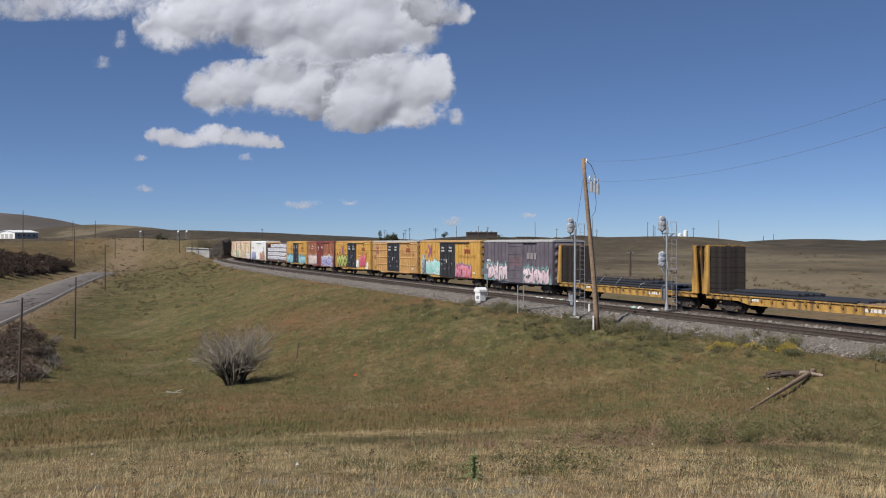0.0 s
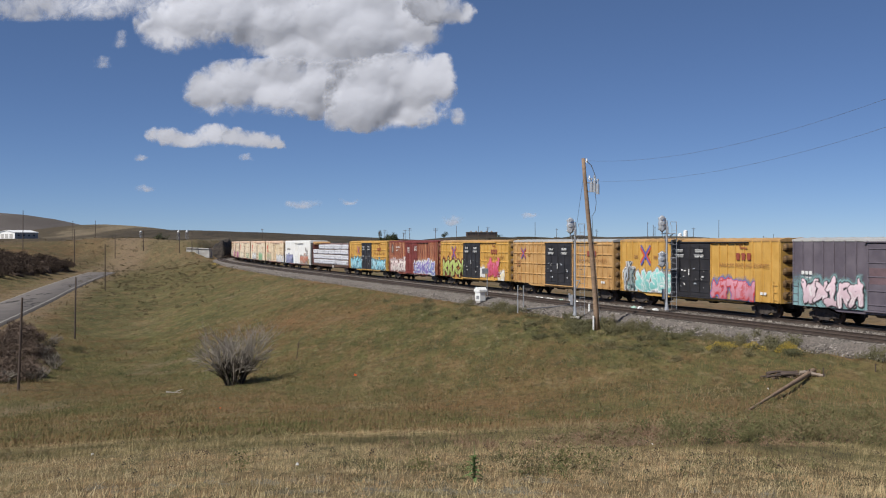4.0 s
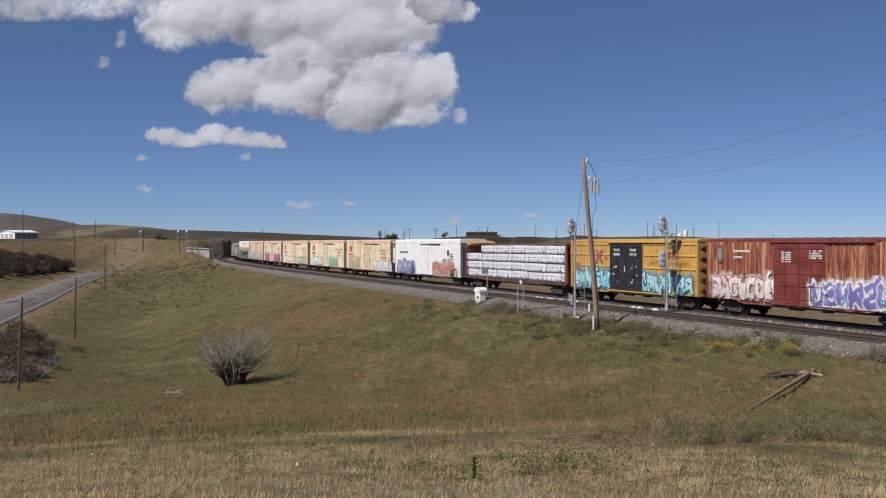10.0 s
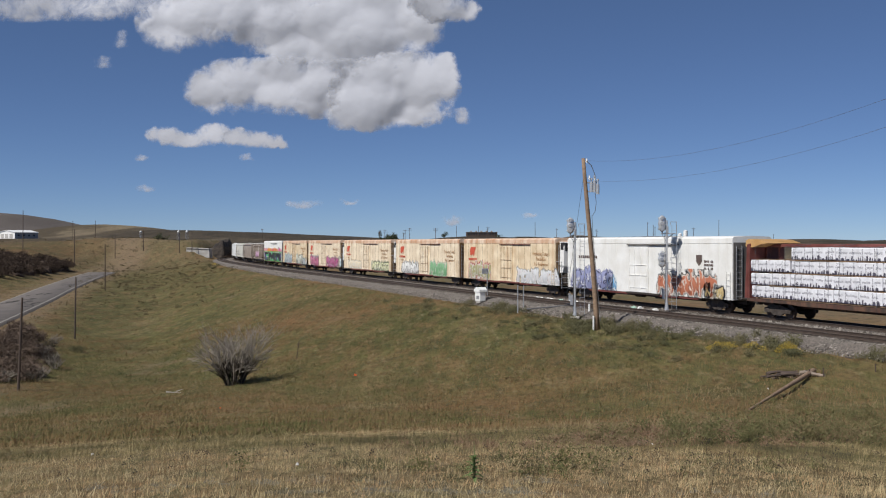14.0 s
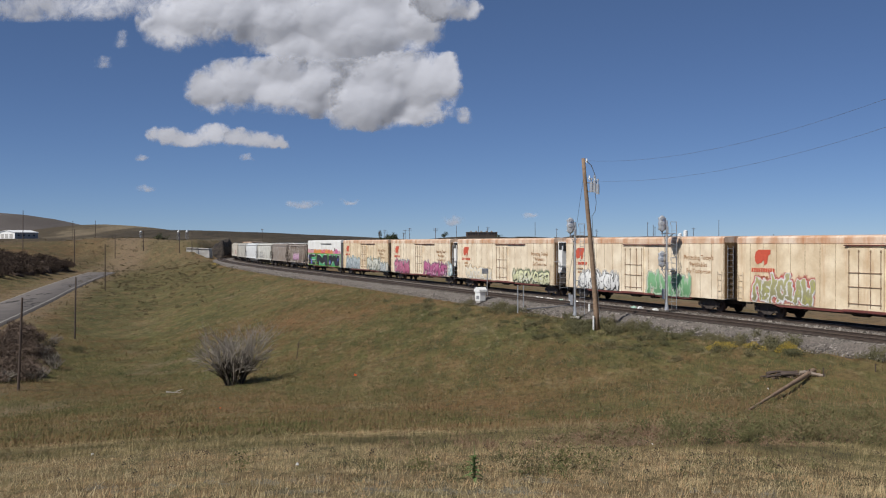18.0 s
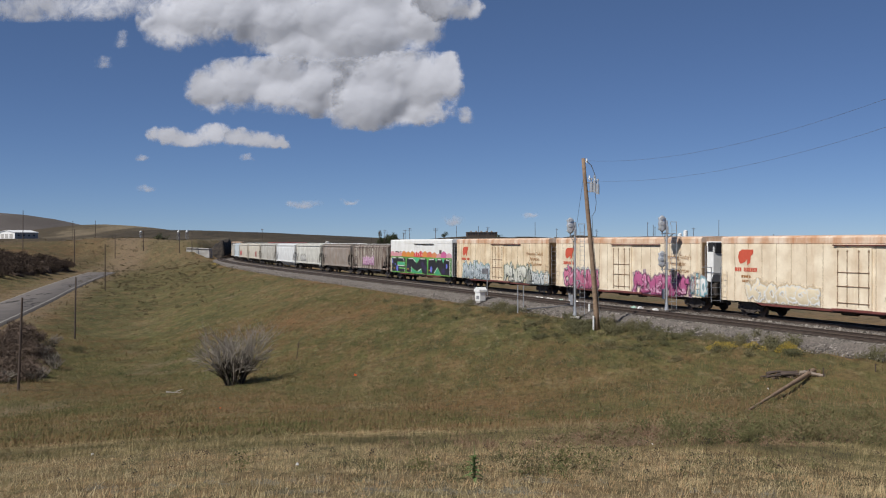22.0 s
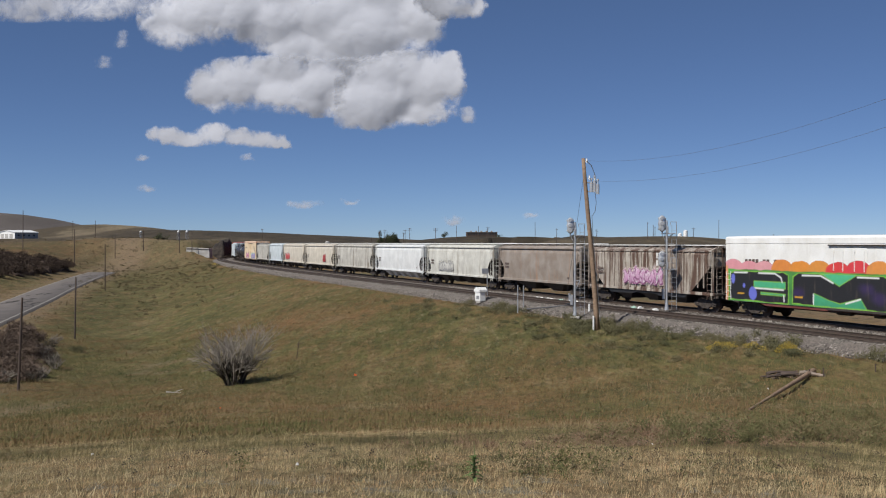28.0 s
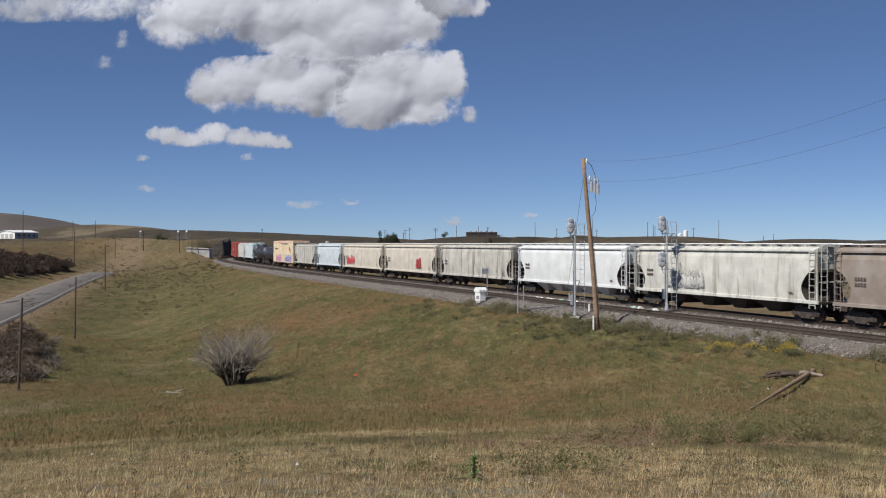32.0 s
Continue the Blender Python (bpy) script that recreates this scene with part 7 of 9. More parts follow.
def yellow_extras(seed, tags, emblem_x, emblem_z, emblem_r, door, big_marks=True):
    def fn(car, body, y):
        x_emblem(car, emblem_x, emblem_z, emblem_r, y)
        bars(car, "marking", emblem_x - emblem_r - 1.0, emblem_z - 0.05, 0.6, 0.09, y, M_MARK_BROWN, 5, 2, seed)
        bars(car, "marking", emblem_x + emblem_r + 0.4, emblem_z - 0.05, 0.6, 0.09, y, M_MARK_BROWN, 5, 2, seed)
        door_marks(car, door[0], door[1], y, seed)
        cx = (door[1] + body / 2) / 2
        sh = Sheet(cx - 0.95, cx + 0.95, 3.6, 4.85, 0.03)
        for k in (-1, 0, 1):
            c = cx + 0.56 * k
            sh.lay(sh.edge(sh.poly([(c - 0.21, 4.12), (c + 0.21, 4.12), (c + 0.17, 3.66), (c - 0.17, 3.66)])), (0.26, 0.06, 0.035), 0.9)
        sh.lay(sh.edge(sh.lines([(cx - 0.35, 4.66), (cx - 0.33, 4.47), (cx + 0.35, 4.45)]) - 0.045), (0.30, 0.10, 0.04), 0.9)
        sh.hang("emblem", car, y, "dark red maker's mark")
        letters(car, "RAILCAR POOLING EXPERTS", cx, 3.18, 0.40, y - 0.003, M_MARK_BROWN)
        small_marks(car, body, y, M_MARK_BROWN, seed + 5)
        for t in tags:
            graffiti(car, *t[:4], y - 0.004, *t[4:7], seed + 11 + int(t[0] * 7) % 50, *t[7:])
    return fn


def reefer(u0, u1, label, paint, top, seed, tags, unit, slogan=True, emblem=True, marks=M_MARK_BROWN, murals=None):
    """A long insulated refrigerator car with a sliding door and a cooling unit at its front end."""
    pitch = u1 - u0
    body, wid, z0, eave = pitch - (2.3 if unit else 1.5), 3.16, 0.95, 5.10
    trucks = pitch - 6.2
    off = -0.45 if unit else 0.0
    car = car_empty("refrigerator_car", label, "refrigerator car", u0, u1, trucks)
    running_gear(car, pitch - 1.1, trucks)
    h = wid / 2
    bm = B()
    prism(bm, [(-h, z0), (-h, eave - 0.38), (-h + 0.02, eave - 0.36), (h - 0.02, eave - 0.36), (h, eave - 0.38), (h, z0)], off - body / 2, off + body / 2, 'x')
    part("body", bm, paint, car)
    bm = B()
    prism(bm, [(-h, eave - 0.36), (-h - 0.015, eave - 0.34), (-h - 0.015, eave), (-h + 0.12, eave + 0.11), (0, eave + 0.17), (h - 0.12, eave + 0.11), (h + 0.015, eave), (h + 0.015, eave - 0.34), (h, eave - 0.36)], off - body / 2 - 0.01, off + body / 2 + 0.01, 'x')
    part("roof", bm, top, car)
    # dark panels; on cream cars they put the end's shade into the colour
    for q in (-1, 1):
        bm = B()
        box(bm, (off + q * (body / 2 + 0.012), 0, (z0 + eave) / 2 - 0.1), (0.03, wid - 0.12, eave - z0 - 0.35), bevel=0.008)
        part("end_panel", bm, END_GRIME_SHADE if emblem else END_DARK, car, "end panel coloured dark")
    side_sill(car, pitch - 1.2, wid, z0, trucks, OXIDE, 0.16)
    y = -h
    # panel seams stand a little proud
    bm = B()
    box(bm, (0, 0, (z0 + eave - 0.36) / 2), (0.035, 0.024, eave - 0.36 - z0), bevel=0.006)
    seam = None
    n = 17
    for i in range(n + 1):
        x = off - body / 2 + 0.05 + (body - 0.1) * i / n
        if -1.5 < x < 1.5:
            continue
        if seam is None:
            seam = part("panel_seam", bm, M_SEAM if emblem else paint, car)
            seam.location = (x, y, 0)
        else:
            share("panel_seam", seam, car, pose(x, y, 0))
    # sliding door with its bars and track
    bm = B()
    flush = 0.03 if murals else 0.10
    box(bm, (0, y - flush / 2, 2.75), (2.75, flush, 3.5), bevel=0.012)
    dr = part("door", bm, paint, car)
    bm = B()
    out = y - flush - 0.02
    foot = 3.15 if murals else 1.15
    for x in (-1.2, -0.45, 0.45, 1.2):
        rod(bm, (x, out, foot), (x, out, 4.4), 0.024, 6)
    for z in (1.35, 2.3, 3.1):
        if z > foot:
            rod(bm, (-1.25, out, z), (1.25, out, z), 0.024, 6)
    for x in (-1.2, -0.45, 0.45, 1.2):
        for z in (1.35, 2.3, 3.1, 4.3):
            if z > foot:
                box(bm, (x, out, z), (0.12, 0.05, 0.09), bevel=0.012)
    part("locking_gear", bm, M_DUNNAGE if emblem else paint, dr)
    bm = B()
    box(bm, (1.9, y - 0.09, eave - 0.44), (7.0, 0.12, 0.07), bevel=0.015)
    part("door_track", bm, OXIDE if emblem else M_UNDER, car)
    bm = B()
    box(bm, (0.6, y - 0.07, 0.92), (4.6, 0.16, 0.14), bevel=0.02)
    part("lower_door_track", bm, OXIDE if emblem else M_UNDER, car)
    ladder(car, off - body / 2 + 0.4, y - 0.07, 1.0, 2.9, paint)
    ladder(car, off + body / 2 - 0.4, y - 0.07, 1.0, 2.9, paint)
    end_ladder(car, off + body / 2 + 0.08, -1.1, 1.0, 4.6, M_GALV)
    if unit:
        ux = off + body / 2
        bm = B()
        prism(bm, [(ux, 2.1), (ux + 0.55, 2.1), (ux + 0.8, 2.7), (ux + 0.8, 4.4), (ux + 0.6, 4.85), (ux, 4.9)], -1.15, 1.15)
        cu = part("cooling_unit", bm, M_WHITE, car, "white cooling unit with a black grille")
        bm = B()
        box(bm, (ux + 0.72, 0, 4.45), (0.30, 2.1, 0.75), bevel=0.05)
        box(bm, (ux + 0.45, -1.12, 4.5), (0.6, 0.1, 0.7), bevel=0.04)
        part("grille", bm, M_BLACK, cu)
        bm = B()
        box(bm, (ux + 0.4, 0, 1.55), (0.75, 1.9, 0.95), bevel=0.06)
        part("fuel_tank", bm, M_UNDER, car)
        bm = B()
        for yy in (-1.5, -0.75):
            rod(bm, (ux + 1.05, yy, 0.7), (ux + 1.05, yy, 3.1), 0.03, 6)
        for z in (0.8, 1.25, 1.7, 2.15, 2.6):
            rod(bm, (ux + 1.05, -1.5, z), (ux + 1.05, -0.75, z), 0.02, 6)
        rod(bm, (ux + 1.05, -1.5, 3.1), (ux, -1.5, 3.1), 0.03, 6)
        part("end_railing", bm, M_GALV, car)
    else:
        bm = B()
        box(bm, (off + body / 2 + 0.2, 0, 1.05), (0.5, 2.4, 0.05), bevel=0.01)
        part("crossover_platform", bm, M_UNDER, car)
    ys = y - 0.018
    if emblem:
        ex = -body / 2 + off + 2.6
        bm = B()
        flat_poly(bm, [(ex - 0.75, 3.6), (ex - 0.8, 3.9), (ex - 0.72, 4.2), (ex - 0.4, 4.36), (ex + 0.75, 4.36), (ex + 0.72, 4.1), (ex + 0.5, 3.95), (ex + 0.42, 3.5), (ex + 0.12, 3.35), (ex + 0.1, 3.72), (ex - 0.1, 3.55), (ex - 0.55, 3.42)], ys)
        part("emblem", bm, M_MARK_RED, car, "red emblem")
        bars(car, "marking", ex - 1.15, 3.05, 2.3, 0.26, ys, M_MARK_RED, 10, 1, seed)
        bars(car, "marking", ex - 0.5, 2.6, 1.0, 0.16, ys, M_MARK_BROWN, 4, 1, seed + 1)
        bars(car, "marking", ex - 0.4, 2.3, 0.8, 0.16, ys, M_MARK_BROWN, 4, 1, seed + 2)
    if slogan:
        sx = off + body / 2 - 2.9
        for i, line in enumerate(("Protecting Today's", "Perishables", "For Tomorrow")):
            letters(car, line, sx, 3.62 - 0.48 * i, 0.46, ys - 0.002, M_MARK_BROWN)
    if not emblem:
        bars(car, "marking", -body / 2 + off + 2.0, 3.62, 3.2, 0.24, ys, marks, 9, 1, seed)
        bars(car, "marking", off + body / 2 - 3.2, 3.5, 1.1, 0.16, ys, marks, 7, 3, seed + 1)
        bm = B()
        flat_poly(bm, [(off + body / 2 - 4.1, 3.5), (off + body / 2 - 3.75, 3.15), (off + body / 2 - 3.4, 3.5), (off + body / 2 - 3.4, 3.95), (off + body / 2 - 4.1, 3.95)], ys)
        part("emblem", bm, marks, car)
    for t in tags:
        graffiti(car, *t[:4], ys - 0.016, *t[4:7], seed + 17 + int(abs(t[0]) * 9) % 60, *t[7:])
    if murals:
        murals(car, body, off, ys - 0.022)
    return car


def hopper_section(z, wid, lo, hi):
    """Half width of a curved-side hopper at height z."""
    t = (z - lo) / (hi - lo)
    return wid / 2 * (0.955 + 0.045 * math.sin(math.pi * min(1, t * 0.95 + 0.05))) - (0.10 * max(0, t - 0.86) / 0.14 if t > 0.86 else 0)


def walkway(car, x0, x1, z, material, edge):
    """A roof running board on brackets, with hatches along the middle."""
    bm = B()
    for y in (-0.62, 0.62):
        box(bm, ((x0 + x1) / 2, y, z), (x1 - x0, 0.5, 0.05), bevel=0.008)
    part("running_board", bm, material, car)
    n = max(4, round((x1 - x0) / 1.5))
    bm = B()
    box(bm, (0, 0, 0), (0.05, 2.3, 0.16), bevel=0.01)
    br = None
    for i in range(n + 1):
        x = x0 + (x1 - x0) * i / n
        if br is None:
            br = part("bracket", bm, edge, car)
            br.location = (x, 0, z - 0.10)
        else:
            share("bracket", br, car, pose(x, 0, z - 0.10))
    bm = B()
    rod(bm, (x0, -1.12, z + 0.01), (x1, -1.12, z + 0.01), 0.03, 6)
    rod(bm, (x0, 1.12, z + 0.01), (x1, 1.12, z + 0.01), 0.03, 6)
    part("edge_rail", bm, material, car)


def hopper(u0, u1, label, paint, seed, chutes=3, chute_mat=None, hi=4.36, notch=True, board=None, tags=(), ribs=0):
    """A covered hopper: bulging sides with rounded end openings, or ribbed sides with sloped ends; chutes below."""
    pitch = u1 - u0
    body, wid, lo = pitch - 1.25, 3.18, 1.32
    trucks = body - 3.3
    car = car_empty("covered_hopper", label, "hopper car", u0, u1, trucks)
    running_gear(car, body, trucks)
    L = body / 2 - 0.15

    def inset(z):
        t = (z - lo) / (hi - lo)
        if notch:
            a = 1.15 * math.sqrt(max(0, 1 - ((t - 0.28) / 0.36) ** 2)) * (1.0 if t < 0.28 else 1.28 - t) if abs(t - 0.28) < 0.36 else 0
            return 0.15 + a
        return 0.2 + 2.3 * max(0, 0.62 - t) / 0.62
    bm = B()
    rows = 15
    rings = []
    nx = 11
    for s in (-1, 1):
        grid = []
        for i in range(rows):
            z = lo + (hi - lo) * i / (rows - 1)
            hw = hopper_section(z, wid, lo, hi) if notch else wid / 2 - (0.12 if i == rows - 1 else 0)
            e = L - inset(z)
            grid.append([bm.verts.new((-e + 2 * e * j / (nx - 1), s * hw, z)) for j in range(nx)])
        for i in range(rows - 1):
            for j in range(nx - 1):
                q = (grid[i][j], grid[i][j + 1], grid[i + 1][j + 1], grid[i + 1][j])
                bm.faces.new(q if s < 0 else q[::-1])
        rings.append(grid)
    # end sheets and the underside follow the side outline; the roof curves over
    low = int(rows * 0.58)
    for i in range(low, rows - 1):
        for j, flip in ((0, True), (nx - 1, False)):
            q = (rings[0][i][j], rings[1][i][j], rings[1][i + 1][j], rings[0][i + 1][j])
            bm.faces.new(q[::-1] if flip else q)
    ends = []
    for i in range(low):
        for j, flip in ((0, True), (nx - 1, False)):
            q = [rings[0][i][j].co.copy(), rings[1][i][j].co.copy(), rings[1][i + 1][j].co.copy(), rings[0][i + 1][j].co.copy()]
            ends.append(q[::-1] if flip else q)
    for j in range(nx - 1):
        bm.faces.new((rings[0][0][j], rings[1][0][j], rings[1][0][j + 1], rings[0][0][j + 1]))
    bmesh.ops.recalc_face_normals(bm, faces=bm.faces[:])
    part("body", bm, paint, car)
    # lower end sheets coloured dark to hold the shade of the end openings
    for k in (0, 1):
        bm = B()
        for q in ends[k::2]:
            bm.faces.new([bm.verts.new(c) for c in q])
        bmesh.ops.remove_doubles(bm, verts=bm.verts[:], dist=0.001)
        part("slope_sheet", bm, M_BLACK if ribs else M_UNDER, car)
    bm = B()
    e = L - 0.1
    h = wid / 2
    prism(bm, [(-h + 0.06, hi - 0.03), (-h - 0.01, hi - 0.02), (-h - 0.01, hi + 0.07), (-h * 0.72, hi + 0.26), (0, hi + 0.34), (h * 0.72, hi + 0.26), (h + 0.01, hi + 0.07), (h + 0.01, hi - 0.02), (h - 0.06, hi - 0.03)], -e, e, 'x')
    part("roof", bm, paint, car)
    walkway(car, -e - 0.2, e + 0.2, hi + 0.44, board or M_WHITE, paint)
    bm = B()
    box(bm, (0, -wid / 2 + 0.06, lo - 0.08), (body, 0.16, 0.22), bevel=0.02)
    box(bm, (0, wid / 2 - 0.06, lo - 0.08), (body, 0.16, 0.22), bevel=0.02)
    part("side_sill", bm, paint, car)
    bm = B()
    box(bm, (0, 0, 0.98), (body - 0.2, 0.6, 0.4), bevel=0.03)
    for s in (-1, 1):
        box(bm, (s * (body / 2 - 0.55), 0, 1.22), (1.1, 2.7, 0.10), bevel=0.02)
        # bolster webs and end posts under the slope sheets
        prism(bm, [(s * (L - 0.6), 1.3), (s * (L - 1.9), 1.3), (s * (L - 1.1), 2.7), (s * (L - 0.4), 3.0)], -0.06, 0.06)
    part("centre_sill", bm, M_UNDER, car)
    # chutes
    span = trucks - 2.9
    for i in range(chutes):
        cx = -span / 2 + span * (i + 0.5) / chutes
        wdt = span / chutes
        bm = B()
        top = [(cx - wdt * 0.49, -1.5, lo), (cx + wdt * 0.49, -1.5, lo), (cx + wdt * 0.49, 1.5, lo), (cx - wdt * 0.49, 1.5, lo)]
        bot = [(cx - wdt * 0.16, -0.75, 0.42), (cx + wdt * 0.16, -0.75, 0.42), (cx + wdt * 0.16, 0.75, 0.42), (cx - wdt * 0.16, 0.75, 0.42)]
        mid = [(cx - wdt * 0.20, -0.85, 0.60), (cx + wdt * 0.20, -0.85, 0.60), (cx + wdt * 0.20, 0.85, 0.60), (cx - wdt * 0.20, 0.85, 0.60)]
        loft(bm, [bot, mid, top])
        part("discharge_chute", bm, chute_mat or M_UNDER, car)
    # posts, ladders, platforms at the ends
    for s in (-1, 1):
        bm = B()
        x = s * (body / 2 - 0.12)
        for yy in (-wid / 2 + 0.08, wid / 2 - 0.08):
            box(bm, (x, yy, (lo + hi) / 2 + 0.1), (0.10, 0.10, hi - lo + 0.1), bevel=0.015)
        box(bm, (x, 0, 2.45), (0.06, wid - 0.2, 0.06), bevel=0.01)
        part("end_post", bm, paint, car)
        ladder(car, s * (body / 2 - 0.42), -wid / 2 - 0.03, 0.85, hi + 0.1, paint if s > 0 else paint, 0.5)
        end_ladder(car, x + s * 0.08, -1.05, 0.95, hi + 0.35, paint)
    brake_wheel(car, body / 2 + 0.12, 0.3, 2.5)
    if ribs:
        bm = B()
        box(bm, (0, -0.03, (lo + hi) / 2), (0.10, 0.10, hi - lo - 0.1), bevel=0.02)
        rb = None
        for i in range(ribs):
            x = -L + 2.6 + (2 * L - 5.2) * i / (ribs - 1)
            if rb is None:
                rb = part("side_post", bm, paint, car)
                rb.location = (x, -wid / 2, 0)
            else:
                share("side_post", rb, car, pose(x, -wid / 2, 0))
        for x in (-L + 1.6, -L + 0.9, L - 1.6, L - 0.9):
            share("side_post", rb, car, pose(x, -wid / 2, 0.55) @ Matrix.Diagonal((1, 1, 0.78, 1)))
    ys = -wid / 2 - 0.012
    if ribs:
        bm = B()
        prism(bm, [(-L + 2.7, 1.36), (-L + 3.4, 0.86), (-1.9, 0.86), (-1.4, 0.98), (1.4, 0.98), (1.9, 0.86), (L - 3.4, 0.86), (L - 2.7, 1.36)], -wid / 2 + 0.10, -wid / 2 + 0.14)
        part("apron", bm, M_BLACK, car, "black lower side plate")
        for k in range(4):
            bars(car, "lettering_bar", 1.75, 3.85 - 0.56 * k, 0.30, 0.42, ys - 0.085, M_MARK_WHITE, 1, 1, k)
    bars(car, "marking", -L + 1.6, 2.75, 0.9, 0.2, ys - (0.03 if not ribs else 0.08), M_MARK_DARK, 4, 2, seed)
    bars(car, "marking", L - 2.4, 1.72, 0.4, 0.14, ys, M_MARK_DARK, 2, 1, seed)
    for t in tags:
        graffiti(car, *t[:4], ys - (0.03 if not ribs else 0.085), *t[4:7], seed + 23 + int(abs(t[0]) * 9) % 60, *t[7:])
    return car


def tank_car(u0, u1, label, seed):
    pitch = u1 - u0
    body, r = pitch - 1.2, 1.42
    trucks = body - 3.4
    car = car_empty("tank_car", label, "tank car", u0, u1, trucks)
    running_gear(car, body, trucks)
    L = body / 2 - 0.7
    bm = B()
    secs = []
    for x, k in ((-L - 0.45, 0.25), (-L - 0.36, 0.6), (-L - 0.18, 0.86), (-L, 1), (L, 1), (L + 0.18, 0.86), (L + 0.36, 0.6), (L + 0.45, 0.25)):
        secs.append([(x, r * k * math.cos(a), 2.55 + r * k * math.sin(a)) for a in [2 * math.pi * i / 24 for i in range(24)]])
    loft(bm, secs)
    part("tank", bm, TANK_BLACK, car, "dull black riveted tank", True)
    bm = B()
    rod(bm, (0, 0, 3.9), (0, 0, 4.35), 0.55, 14)
    rod(bm, (0, 0, 4.35), (0, 0, 4.45), 0.35, 14)
    part("dome", bm, TANK_BLACK, car)
    bm = B()
    box(bm, (0, 0, 1.0), (body, 0.7, 0.4), bevel=0.04)
    for s in (-1, 1):
        box(bm, (s * trucks / 2, 0, 1.35), (0.8, 2.2, 0.5), bevel=0.05)
        box(bm, (s * (body / 2 - 0.3), 0, 1.1), (0.6, 2.8, 0.1), bevel=0.02)
    part("underframe", bm, M_UNDER, car)
    bm = B()
    for y in (-1.2, 1.2):
        rod(bm, (-1.6, y, 4.25), (1.6, y, 4.25), 0.02, 6)
        for x in (-1.6, -0.8, 0.8, 1.6):
            rod(bm, (x, y, 3.3), (x, y, 4.25), 0.02, 6)
        rod(bm, (-L, y * 1.18, 2.2), (L, y * 1.18, 2.2), 0.02, 6)
    part("handrail", bm, M_UNDER, car)
    ladder(car, 0, -1.5, 1.0, 4.0, M_UNDER)
    bars(car, "marking", -L + 0.8, 3.1, 1.0, 0.2, -r + 0.10, M_MARK_WHITE, 4, 2, seed)
    return car


